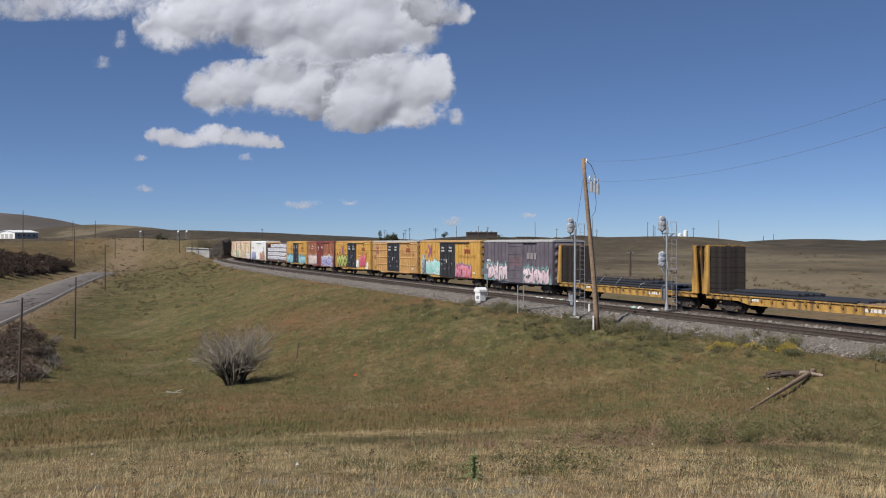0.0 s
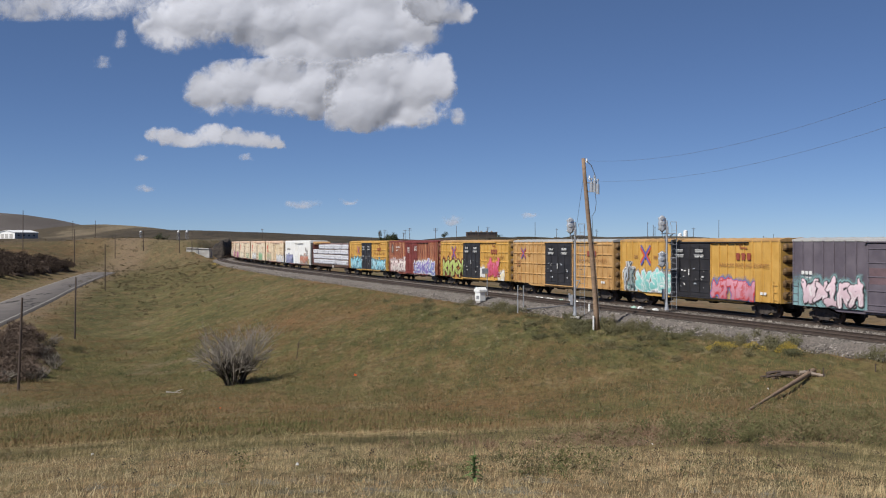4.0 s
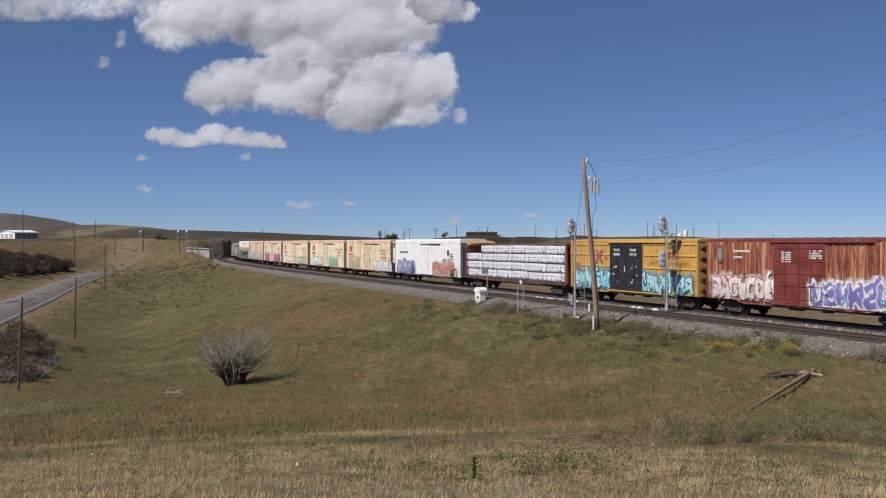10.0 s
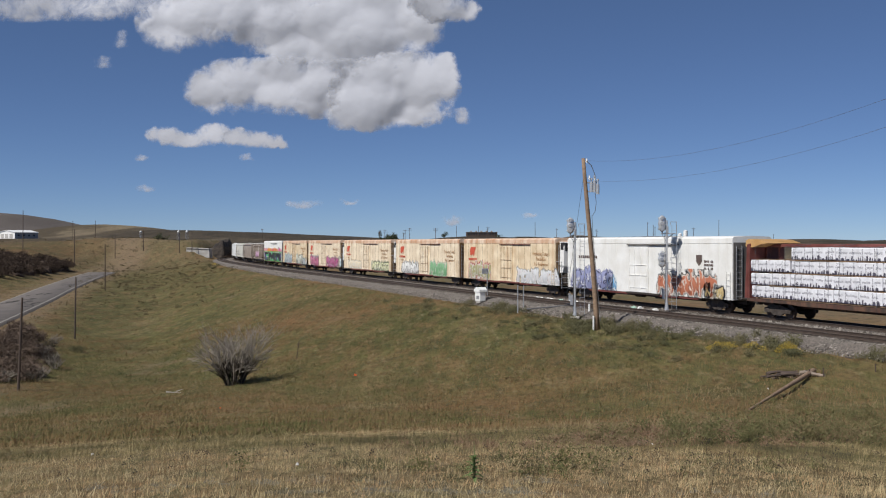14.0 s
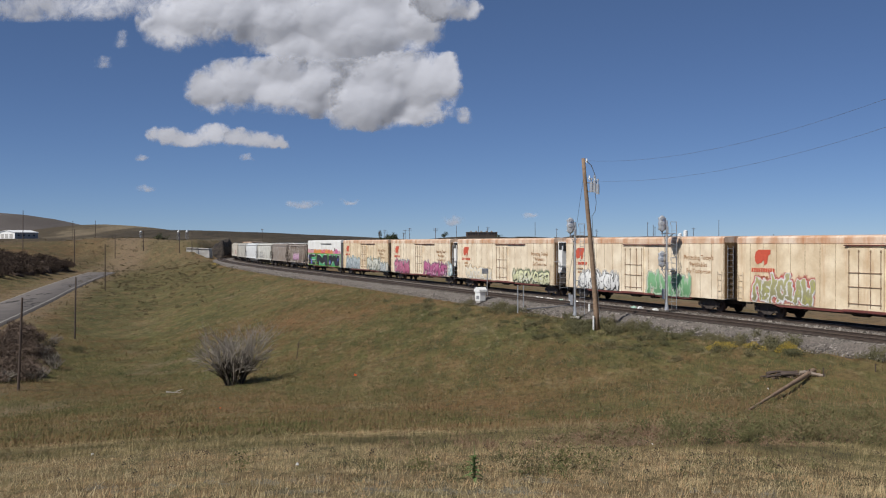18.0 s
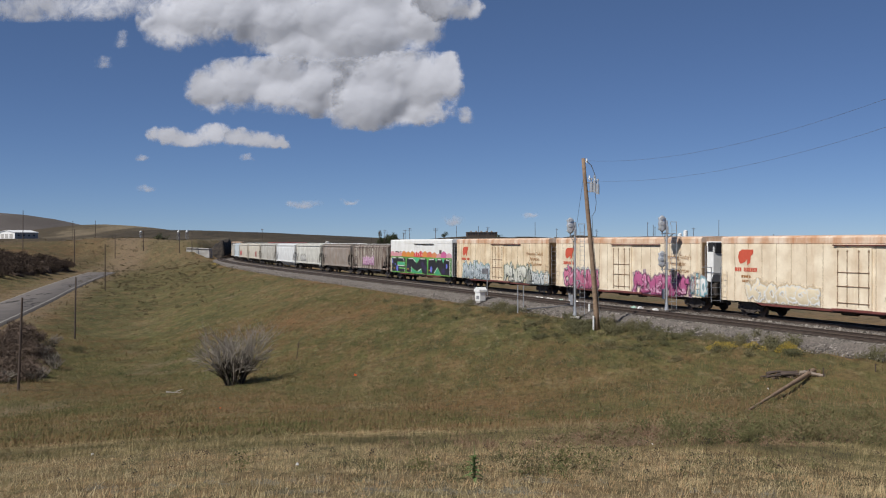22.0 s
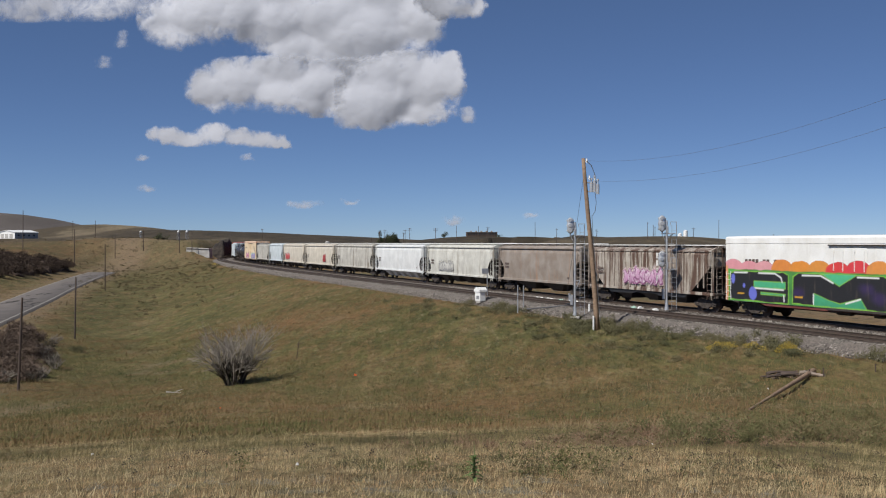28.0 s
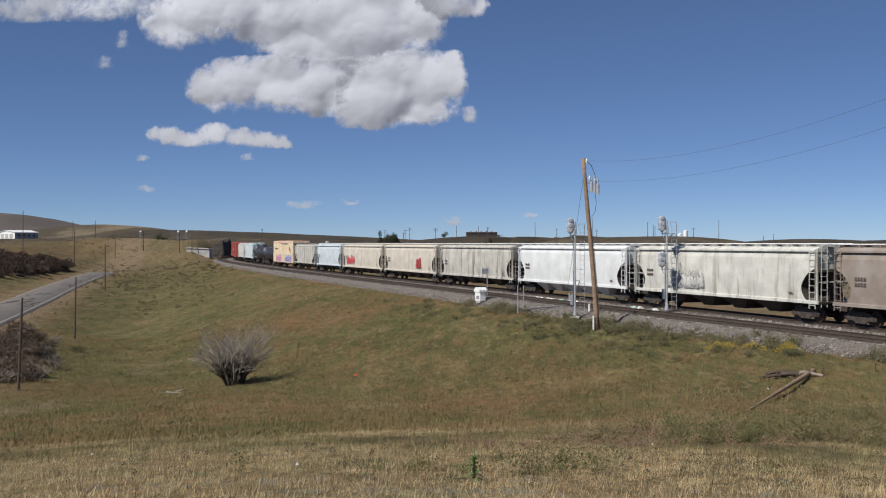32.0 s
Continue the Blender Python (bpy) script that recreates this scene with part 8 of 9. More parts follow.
def centerbeam(u0, u1):
    """A centre-beam flat car loaded with wrapped packs of lumber."""
    pitch = u1 - u0
    body = pitch - 1.25
    trucks = body - 5.0
    car = car_empty("centerbeam_flatcar", "dark red centre-beam flat car loaded with white-wrapped lumber packs", "flat car", u0, u1, trucks)
    running_gear(car, body, trucks)
    bm = B()
    box(bm, (0, 0, 1.12), (body, 2.9, 0.14), bevel=0.02)
    for y in (-1.42, 1.42):
        prism(bm, [(-body / 2, 1.19), (-body / 2, 1.0), (-trucks / 2 + 1.5, 1.0), (-trucks / 2 + 2.4, 0.93), (trucks / 2 - 2.4, 0.93), (trucks / 2 - 1.5, 1.0), (body / 2, 1.0), (body / 2, 1.19)], y - 0.05, y + 0.05)
    box(bm, (0, 0, 0.9), (body - 0.6, 0.7, 0.4), bevel=0.03)
    part("deck", bm, OXIDE_DARK, car)
    bm = B()
    box(bm, (0, 0, 4.62), (body, 0.5, 0.22), bevel=0.03)
    box(bm, (0, 0, 1.35), (body, 0.4, 0.3), bevel=0.02)
    n = 18
    for i in range(n + 1):
        x = -body / 2 + 0.3 + (body - 0.6) * i / n
        box(bm, (x, 0, 2.9), (0.12, 0.3, 3.4), bevel=0.02)
    part("centre_beam", bm, OXIDE, car)
    for s in (-1, 1):
        bm = B()
        box(bm, (s * (body / 2 - 0.10), 0, 2.95), (0.14, 2.85, 3.6), bevel=0.02)
        for y in (-1.38, -0.46, 0.46, 1.38):
            prism(bm, [(s * (body / 2 - 0.03), 1.2), (s * (body / 2 + 0.28), 1.2), (s * (body / 2 + 0.06), 4.7), (s * (body / 2 - 0.03), 4.7)], y - 0.06, y + 0.06)
        for z in (1.9, 2.9, 3.9):
            box(bm, (s * (body / 2 + 0.02), 0, z), (0.12, 2.8, 0.1), bevel=0.01)
        part("bulkhead", bm, OXIDE, car)
    bm = B()
    prism(bm, [(-body / 2 - 0.35, 4.55), (-body / 2 - 0.35, 4.95), (-body / 2 - 0.1, 5.05), (-body / 2 + 1.0, 5.0), (-body / 2 + 1.9, 4.78), (-body / 2 + 1.2, 4.72), (-body / 2 + 0.3, 4.5)], -1.3, 1.3)
    part("end_cap", bm, YELLOW, car, "yellow-painted end cap")
    rng = random.Random(5)
    cols, tiers = 6, 4
    x0, x1 = -body / 2 + 0.35, body / 2 - 0.45
    cw = (x1 - x0) / cols
    th = 0.825
    low = -(th - 0.09) / 2
    pack = None
    bm = B()
    box(bm, (0, 0, 0), (cw - 0.05, 1.12, th - 0.09), bevel=0.035)
    print_mat = plain("grey_wrap_print", (0.30, 0.30, 0.33), 0.6, 0, 0.5, 14)
    marks, edges = [], []
    for _ in range(5):
        bmk, bme = B(), B()
        x = -cw / 2 + rng.uniform(0.05, 0.2)
        while x < cw / 2 - 0.3:
            for k in range(rng.randint(4, 9)):
                if x > cw / 2 - 0.12:
                    break
                z = 0.02 + rng.uniform(-0.02, 0.03)
                flat_poly(bmk, [(x, z), (x + 0.07, z), (x + 0.07, z + rng.uniform(0.08, 0.15)), (x, z + 0.11)], -0.565)
                x += 0.10
            x += rng.uniform(0.1, 0.3)
        a = -cw / 2 + 0.04
        while a < cw / 2 - 0.2:
            w = rng.uniform(0.05, 0.26)
            hgt = rng.uniform(0.10, 0.30)
            flat_poly(bme, [(a, low), (a + w, low), (a + w * 0.95, low + hgt * rng.uniform(0.5, 1)), (a + w * 0.5, low + hgt * 1.05), (a + w * 0.05, low + hgt * rng.uniform(0.4, 0.9))], -0.566)
            a += w + rng.uniform(0.02, 0.12)
        a = -cw / 2 + rng.uniform(0.2, 0.6)
        while a < cw / 2 - 0.1:
            flat_poly(bme, [(a, low), (a + 0.03, low), (a + 0.025, -low * 0.9), (a - 0.01, -low * 0.9)], -0.567)
            a += rng.uniform(0.5, 1.1)
        marks.append(bmk)
        edges.append(bme)
    made = []
    for t in range(tiers):
        for c in range(cols):
            if t == tiers - 1 and c == 0:
                continue
            for side in (-1, 1):
                m = pose(x0 + cw * (c + 0.5) + rng.uniform(-0.06, 0.06), side * (0.86 + rng.uniform(-0.05, 0.05)), 1.26 + th * t + th / 2 + rng.uniform(-0.02, 0.02), rng.uniform(-1.5, 1.5), rng.uniform(-0.6, 0.6), 0 if side < 0 else 180)
                if pack is None:
                    pack = p2 = part("lumber_pack", bm, M_WRAP, car, "white plastic-wrapped lumber pack")
                    pack.matrix_basis = m
                else:
                    p2 = share("lumber_pack", pack, car, m)
                if side > 0:
                    continue
                if len(made) < 5:
                    made.append((part("print", marks[len(made)], print_mat, p2), part("torn_edge", edges[len(made)], M_WRAPDARK, p2)))
                    made[-1][0]["kind"] = made[-1][1]["kind"] = "stuff"
                else:
                    k = rng.randrange(5)
                    share("print", made[k][0], p2, Matrix())["kind"] = "stuff"
                    share("torn_edge", made[rng.randrange(5)][1], p2, Matrix())["kind"] = "stuff"
    dn = None
    for t in range(tiers):
        for c in range(cols):
            for k in (0.15, 0.5, 0.85):
                if dn is None:
                    bm = B()
                    box(bm, (0, 0, 0), (0.14, 2.86, 0.085), bevel=0.01)
                    dn = part("dunnage", bm, M_DUNNAGE, car)
                    dn.location = (x0 + cw * (c + k), 0, 1.235 + th * t)
                else:
                    share("dunnage", dn, car, pose(x0 + cw * (c + k) + rng.uniform(-0.1, 0.1), 0, 1.235 + th * t))
        bm = B()
        box(bm, (0.4 * t, -1.36, 1.24 + th * t), (x1 - x0 - 1.6 - t, 0.10, 0.05), bevel=0.008)
        part("batten", bm, M_DUNNAGE, car)
    for c in range(cols):
        for k in (0.12, 0.88):
            bm = B()
            x = x0 + cw * (c + k)
            rod(bm, (x, -1.46, 1.2), (x, -1.46, 4.55), 0.012, 4)
            rod(bm, (x, -1.46, 4.55), (x, -0.2, 4.72), 0.012, 4)
            part("tie_cable", bm, M_WIRE, car)
    ladder(car, body / 2 - 0.4, -1.5, 0.8, 1.9, OXIDE)
    bm = B()
    box(bm, (2.5, -1.5, 1.0), (0.5, 0.03, 0.35), bevel=0.005)
    part("placard", bm, M_MARK_WHITE, car)
    return car


def bulkhead_flat(u0, u1, label, seed):
    """A yellow flat car with tall end bulkheads and a low load of black pipe."""
    pitch = u1 - u0
    body = pitch - 1.1
    trucks = body - 4.2
    car = car_empty("bulkhead_flatcar", label, "flat car", u0, u1, trucks)
    running_gear(car, body, trucks)
    bm = B()
    box(bm, (0, 0, 1.22), (body, 2.8, 0.10), bevel=0.01)
    part("deck", bm, M_BULKWOOD, car)
    bm = B()
    for y in (-1.43, 1.43):
        prism(bm, [(-body / 2, 1.30), (-body / 2, 0.95), (-trucks / 2 + 1.4, 0.95), (-trucks / 2 + 2.6, 0.72), (trucks / 2 - 2.6, 0.72), (trucks / 2 - 1.4, 0.95), (body / 2, 0.95), (body / 2, 1.30)], y - 0.04, y + 0.04)
    for y in (-1.5, 1.5):
        box(bm, (0, y, 1.27), (body, 0.10, 0.08), bevel=0.01)
    part("side_sill", bm, YELLOW_FLAT, car)
    bm = B()
    box(bm, (0, 0, 0.9), (body - 0.6, 0.7, 0.45), bevel=0.03)
    part("centre_sill", bm, M_UNDER, car)
    bm = B()
    box(bm, (0, 0, 0), (0.14, 0.12, 0.26), bevel=0.015)
    pk = None
    n = 20
    for i in range(n):
        x = -body / 2 + 0.8 + (body - 1.6) * i / (n - 1)
        if pk is None:
            pk = part("stake_pocket", bm, YELLOW_FLAT, car)
            pk.location = (x, -1.53, 1.14)
        else:
            share("stake_pocket", pk, car, pose(x, -1.53, 1.14))
    for s in (-1, 1):
        x = s * (body / 2 - 0.12)
        bm = B()
        box(bm, (x - s * 0.12, 0, 2.9), (0.06, 3.05, 3.3), bevel=0.01)
        bh = part("bulkhead", bm, M_BULKWOOD, car, "dark plank bulkhead in a yellow steel frame")
        bm = B()
        box(bm, (0, 0, 0), (0.10, 3.1, 0.355), bevel=0.006)
        pk0 = part("plank", bm, M_BULKWOOD, bh)
        pk0.location = (x - s * 0.22, 0, 1.45)
        for i in range(1, 9):
            share("plank", pk0, bh, pose(x - s * (0.22 + 0.006 * (i % 3)), 0, 1.45 + i * 0.36))
        bm = B()
        for y in (-1.53, 1.38):
            prism(bm, [(x - s * (0.30 if y < 0 else 0.1), 1.25), (x + s * 0.40, 1.25), (x + s * 0.06, 4.55), (x - s * (0.30 if y < 0 else 0.1), 4.68)], y - 0.06, y + 0.06)
        for y in (-0.5, 0.5):
            prism(bm, [(x - s * 0.15, 1.25), (x + s * 0.3, 1.25), (x, 4.6), (x - s * 0.15, 4.6)], y - 0.05, y + 0.05)
        box(bm, (x - s * 0.02, 0, 4.60), (0.2, 2.86, 0.07), bevel=0.01)
        for z in (2.1, 3.3):
            box(bm, (x, 0, z), (0.1, 2.7, 0.12), bevel=0.01)
        part("frame", bm, YELLOW_FLAT, bh)
        bm = B()
        box(bm, (x - s * 0.075, 0, 2.85), (0.02, 2.7, 3.2), bevel=0.004)
        part("back_sheet", bm, YELLOW_FLAT, bh)
        for yy in (-1.05, -0.15, 0.95):
            bm = B()
            prism(bm, [(x - s * 0.06, 1.25), (x + s * 0.36, 1.25), (x + s * 0.08, 4.55), (x - s * 0.06, 4.55)], yy - 0.045, yy + 0.045)
            part("post", bm, YELLOW_FLAT, bh)
        bm = B()
        for yy in (-0.85, -0.45):
            rod(bm, (x + s * 0.34, yy, 1.1), (x + s * 0.16, yy, 4.5), 0.025, 6)
        for k in range(9):
            rod(bm, (x + s * (0.33 - 0.018 * k), -0.85, 1.3 + 0.37 * k), (x + s * (0.33 - 0.018 * k), -0.45, 1.3 + 0.37 * k), 0.018, 6)
        part("ladder", bm, YELLOW_FLAT, bh)
        bm = B()
        rod(bm, (x + s * 0.12, -1.2, 1.4), (x + s * 0.05, 1.2, 4.4), 0.04, 6)
        rod(bm, (x + s * 0.12, 1.2, 1.4), (x + s * 0.05, -1.2, 4.4), 0.04, 6)
        part("brace", bm, YELLOW_FLAT, bh)
    # bars and pipes in layers, each shorter than the one below, strapped down
    rng = random.Random(seed)
    lays = ((0.70, 0.08), (0.62, 0.05), (0.46, -0.01), (0.34, -0.05)) if seed == 2 else ((0.60, -0.12), (0.30, -0.22))
    for lay, (share_l, off) in enumerate(lays):
        pl = None
        bm = B()
        plen = body * share_l
        rod(bm, (-plen / 2, 0, 0), (plen / 2, 0, 0), 0.105, 8)
        for i in range(11 - lay):
            m = pose(body * off + rng.uniform(-0.45, 0.45), -1.22 + 0.222 * i + 0.111 * lay, 1.385 + 0.185 * lay)
            if pl is None:
                pl = part("pipe", bm, M_PIPE if lay < 3 else M_BULKWOOD, car, "black coated steel pipe")
                pl.matrix_basis = m
            else:
                share("pipe", pl, car, m)
    if seed == 2:
        for x in (-0.17, -0.04, 0.13, 0.28):
            bm = B()
            tube(bm, [(body * x, -1.42, 1.3), (body * x + 0.1, -1.36, 1.56), (body * x + 0.25, -1.0, 2.02 if x < 0.1 else 1.75), (body * x + 0.25, 1.0, 2.02 if x < 0.1 else 1.75), (body * x, 1.42, 1.3)], 0.022, 5)
            part("strap", bm, M_GALV, car)
    else:
        for i in range(5):
            bm = B()
            box(bm, (body * 0.24 + rng.uniform(-0.6, 0.6), -1.15 + 0.5 * i, 1.32), (3.6 + rng.uniform(-0.8, 0.8), 0.22, 0.07), pose(0, 0, 0, 0, 0, rng.uniform(-1.5, 1.5)), bevel=0.01)
            part("plank", bm, M_DUNNAGE, car)
    bars(car, "marking", -body * 0.28, 1.07, 1.0, 0.16, -1.48, M_MARK_WHITE, 4, 1, seed)
    bars(car, "marking", body * 0.2, 1.0, 1.6, 0.2, -1.48, M_MARK_WHITE, 5, 1, seed + 1)
    return car


# colours for the sprayed pieces
SKY_B, TEAL, PINK, MAG, PURP = (0.22, 0.52, 0.62), (0.16, 0.45, 0.42), (0.55, 0.24, 0.30), (0.40, 0.07, 0.18), (0.17, 0.12, 0.36)
LIME, GRN, ORNG, REDG, WHT, BLK, GRY = (0.30, 0.36, 0.05), (0.05, 0.30, 0.10), (0.55, 0.20, 0.08), (0.48, 0.05, 0.05), (0.68, 0.68, 0.66), (0.02, 0.02, 0.022), (0.33, 0.36, 0.38)
PALE, BLUE, MAROON = (0.62, 0.50, 0.48), (0.10, 0.18, 0.42), (0.11, 0.015, 0.02)


def grey_extras(car, body, y):
    bars(car, "patch", 2.5, 3.55, 2.2, 0.62, y, plain("pale_patch", (0.24, 0.21, 0.22), 0.7), 3, 1, 2)
    sh = Sheet(-body / 2 + 0.1, body / 2 - 0.1, 1.0, 3.3, 0.06)
    lift = 2.2 + 0.5 * np.sin(sh.X * 0.75 + 0.6) + 0.35 * fbm(sh.X, sh.Z, 1.6, 3, 3)
    sh.lay(smooth01(0.75, -0.9, sh.Z - lift), (0.20, 0.33, 0.34), 0.8)
    sh.hang("paint_mist", car, y - 0.002, "faint teal overspray")
    bm = B()
    box(bm, (0, -1.57 - 0.10, 2.95), (3.0, 0.012, 0.9), bevel=0.004)
    part("rust_patch", bm, plain("faded_rust_door", (0.125, 0.080, 0.088), 0.7, 0, 0.3, 1.5), car, "faintly rust-stained lower door panel")
    graffiti(car, -7.0, -2.2, 1.05, 2.6, y - 0.006, (0.22, 0.36, 0.36), (0.62, 0.46, 0.50), BLK, 3, 4, WHT, 0.2)
    graffiti(car, 1.8, 6.9, 1.0, 2.4, y - 0.006, (0.22, 0.38, 0.36), (0.64, 0.48, 0.52), BLK, 9, 4, WHT, 0.5)
    small_marks(car, body, y, M_MARK_WHITE, 4)


def red_extras(car, body, y):
    bm = B()
    pts = [(-body / 2 + 1.5 + 0.45 * math.cos(a), 4.05 + 0.62 * math.sin(a)) for a in [6.283 * i / 20 for i in range(20)]]
    flat_poly(bm, pts, y)
    em = part("emblem", bm, M_MARK_DARK, car, "dark oval emblem")
    bm = B()
    flat_poly(bm, [(-body / 2 + 1.5 + 0.30 * math.cos(a), 4.05 + 0.45 * math.sin(a)) for a in [6.283 * i / 16 for i in range(16)]], y - 0.004)
    part("emblem_centre", bm, HOP_TAN, em)
    bars(car, "marking", -6.3, 4.25, 1.7, 0.14, y, M_MARK_WHITE, 8, 1, 1)
    bars(car, "marking", -6.3, 3.85, 0.9, 0.14, y, M_MARK_WHITE, 4, 1, 1)
    bars(car, "placard", -1.5, 4.2, 0.9, 0.09, y - 0.06, M_MARK_WHITE, 6, 5, 3)
    bars(car, "placard", 1.0, 4.3, 1.1, 0.09, y - 0.06, M_MARK_WHITE, 7, 4, 4)
    graffiti(car, -8.6, -1.6, 1.1, 2.6, y - 0.004, PALE, (0.66, 0.60, 0.55), MAROON, 31, 7, PINK, 0.6)
    graffiti(car, 1.0, 8.4, 0.95, 2.55, y - 0.06, WHT, PURP, WHT, 35, 6, SKY_B, 0.5)


def mural_fmw(car, body, off, y):
    """A wide mural: black block figures rimmed in green, red and orange heaps above, blue spots."""
    x0, x1 = off - body / 2 + 0.05, off + body / 2 - 0.05
    L = x1 - x0
    sh = Sheet(x0, x1, 0.97, 4.0, 0.045)
    wob = fbm(sh.X, sh.Z, 0.5, 4, 3)
    rng = random.Random(12)
    cols = [(0.62, 0.27, 0.30), (0.62, 0.27, 0.30), (0.62, 0.30, 0.32), (0.62, 0.22, 0.05), (0.64, 0.24, 0.04), (0.62, 0.25, 0.05), (0.60, 0.05, 0.05), (0.60, 0.05, 0.06), (0.64, 0.25, 0.06), (0.62, 0.15, 0.08), (0.62, 0.24, 0.10), (0.60, 0.28, 0.30), (0.55, 0.12, 0.28), (0.60, 0.3, 0.36)]
    n = len(cols)
    for i, c in enumerate(cols):
        cx = x0 + L * (i + 0.5) / n
        sh.lay(sh.edge(sh.oval(cx + rng.uniform(-0.1, 0.1), 3.10, L / n * 0.62, 0.46 + 0.26 * rng.random()) + 0.06 * wob), c)
    grn = np.array((0.10, 0.38, 0.08))
    shade = (0.75 + 0.5 * fbm(sh.X, sh.Z, 1.4, 6, 3))[..., None]
    sh.lay(sh.edge(sh.Z - 3.06 - 0.05 * wob), grn * shade)
    black = (0.018, 0.018, 0.020)
    at = lambda u: x0 + L * u
    teal, lime = (0.06, 0.34, 0.17), (0.22, 0.48, 0.06)
    for u0, u1 in ((0.018, 0.275), (0.292, 0.635), (0.652, 0.982)):
        box_d = sh.poly([(at(u0), 1.10), (at(u1), 1.02), (at(u1) - 0.05, 2.78), (at(u1) - 0.45, 2.92), (at(u0) + 0.5, 2.92), (at(u0) + 0.05, 2.72)])
        sh.lay(sh.edge(box_d - 0.05), lime)
        sh.lay(sh.edge(box_d + 0.05 * wob), black)
    for pts in ([(0.13, 1.95), (0.262, 1.95), (0.262, 2.32), (0.13, 2.32)], [(0.16, 1.52), (0.262, 1.5), (0.262, 1.58), (0.16, 1.62)],
                [(0.405, 2.95), (0.525, 2.95), (0.467, 2.30)], [(0.375, 1.05), (0.375, 1.75), (0.43, 1.40), (0.47, 1.25), (0.54, 1.62), (0.56, 1.05)],
                [(0.74, 1.05), (0.795, 1.9), (0.85, 1.05)], [(0.76, 2.95), (0.79, 2.95), (0.775, 2.55)], [(0.86, 2.95), (0.90, 2.95), (0.88, 2.45)]):
        d = sh.poly([(at(u), z) for u, z in pts])
        sh.lay(sh.edge(d - 0.04), lime)
        sh.lay(sh.edge(d + 0.03 * wob), np.array(teal) * (0.8 + 0.5 * (sh.Z[..., None] - 1.0) / 2))
    pale = (0.70, 0.72, 0.70)
    for run in ([(0.04, 2.84), (0.10, 2.86)], [(0.15, 2.86), (0.22, 2.86), (0.245, 2.62), (0.25, 2.34)], [(0.13, 1.88), (0.255, 1.86)], [(0.256, 1.5), (0.258, 1.15)],
                [(0.33, 2.82), (0.40, 2.84), (0.445, 2.45)], [(0.373, 1.12), (0.373, 1.72)], [(0.49, 1.3), (0.54, 1.6)], [(0.53, 2.84), (0.60, 2.84)], [(0.67, 2.8), (0.74, 2.84)], [(0.80, 2.84), (0.85, 2.84)], [(0.92, 2.84), (0.965, 2.8)], [(0.745, 1.25), (0.79, 1.85)]):
        sh.lay(sh.edge(sh.lines([(at(u), z) for u, z in run]) - 0.045), pale)
    for u, z, rx, rz in ((0.035, 2.42, 0.20, 0.34), (0.125, 1.52, 0.40, 0.44), (0.085, 2.0, 0.12, 0.14), (0.70, 1.62, 0.42, 0.36), (0.93, 2.1, 0.26, 0.26)):
        sh.lay(sh.edge(sh.oval(at(u), z, rx, rz) + 0.04 * wob), (0.13, 0.15, 0.52))
    for u, z in ((0.31, 1.75), (0.60, 1.7), (0.56, 2.2), (0.88, 1.5)):
        sh.lay(sh.edge(sh.oval(at(u), z, 0.5, 0.3) + 0.1 * wob, 0.2) * 0.6, (0.045, 0.025, 0.10))
    for u in (0.055, 0.30, 0.66):
        sh.lay(sh.edge(sh.poly([(at(u), 1.42), (at(u) + 0.7, 1.44), (at(u) + 0.72, 1.54), (at(u), 1.55)]) + 0.04 * wob), (0.52, 0.28, 0.03))
    sh.lay(sh.edge(sh.X - x0 - 0.28 + 0.08 * wob) * (sh.Z < 3.3), (0.62, 0.28, 0.14))
    sh.hang("mural", car, y, "green, black and red spray-painted mural")


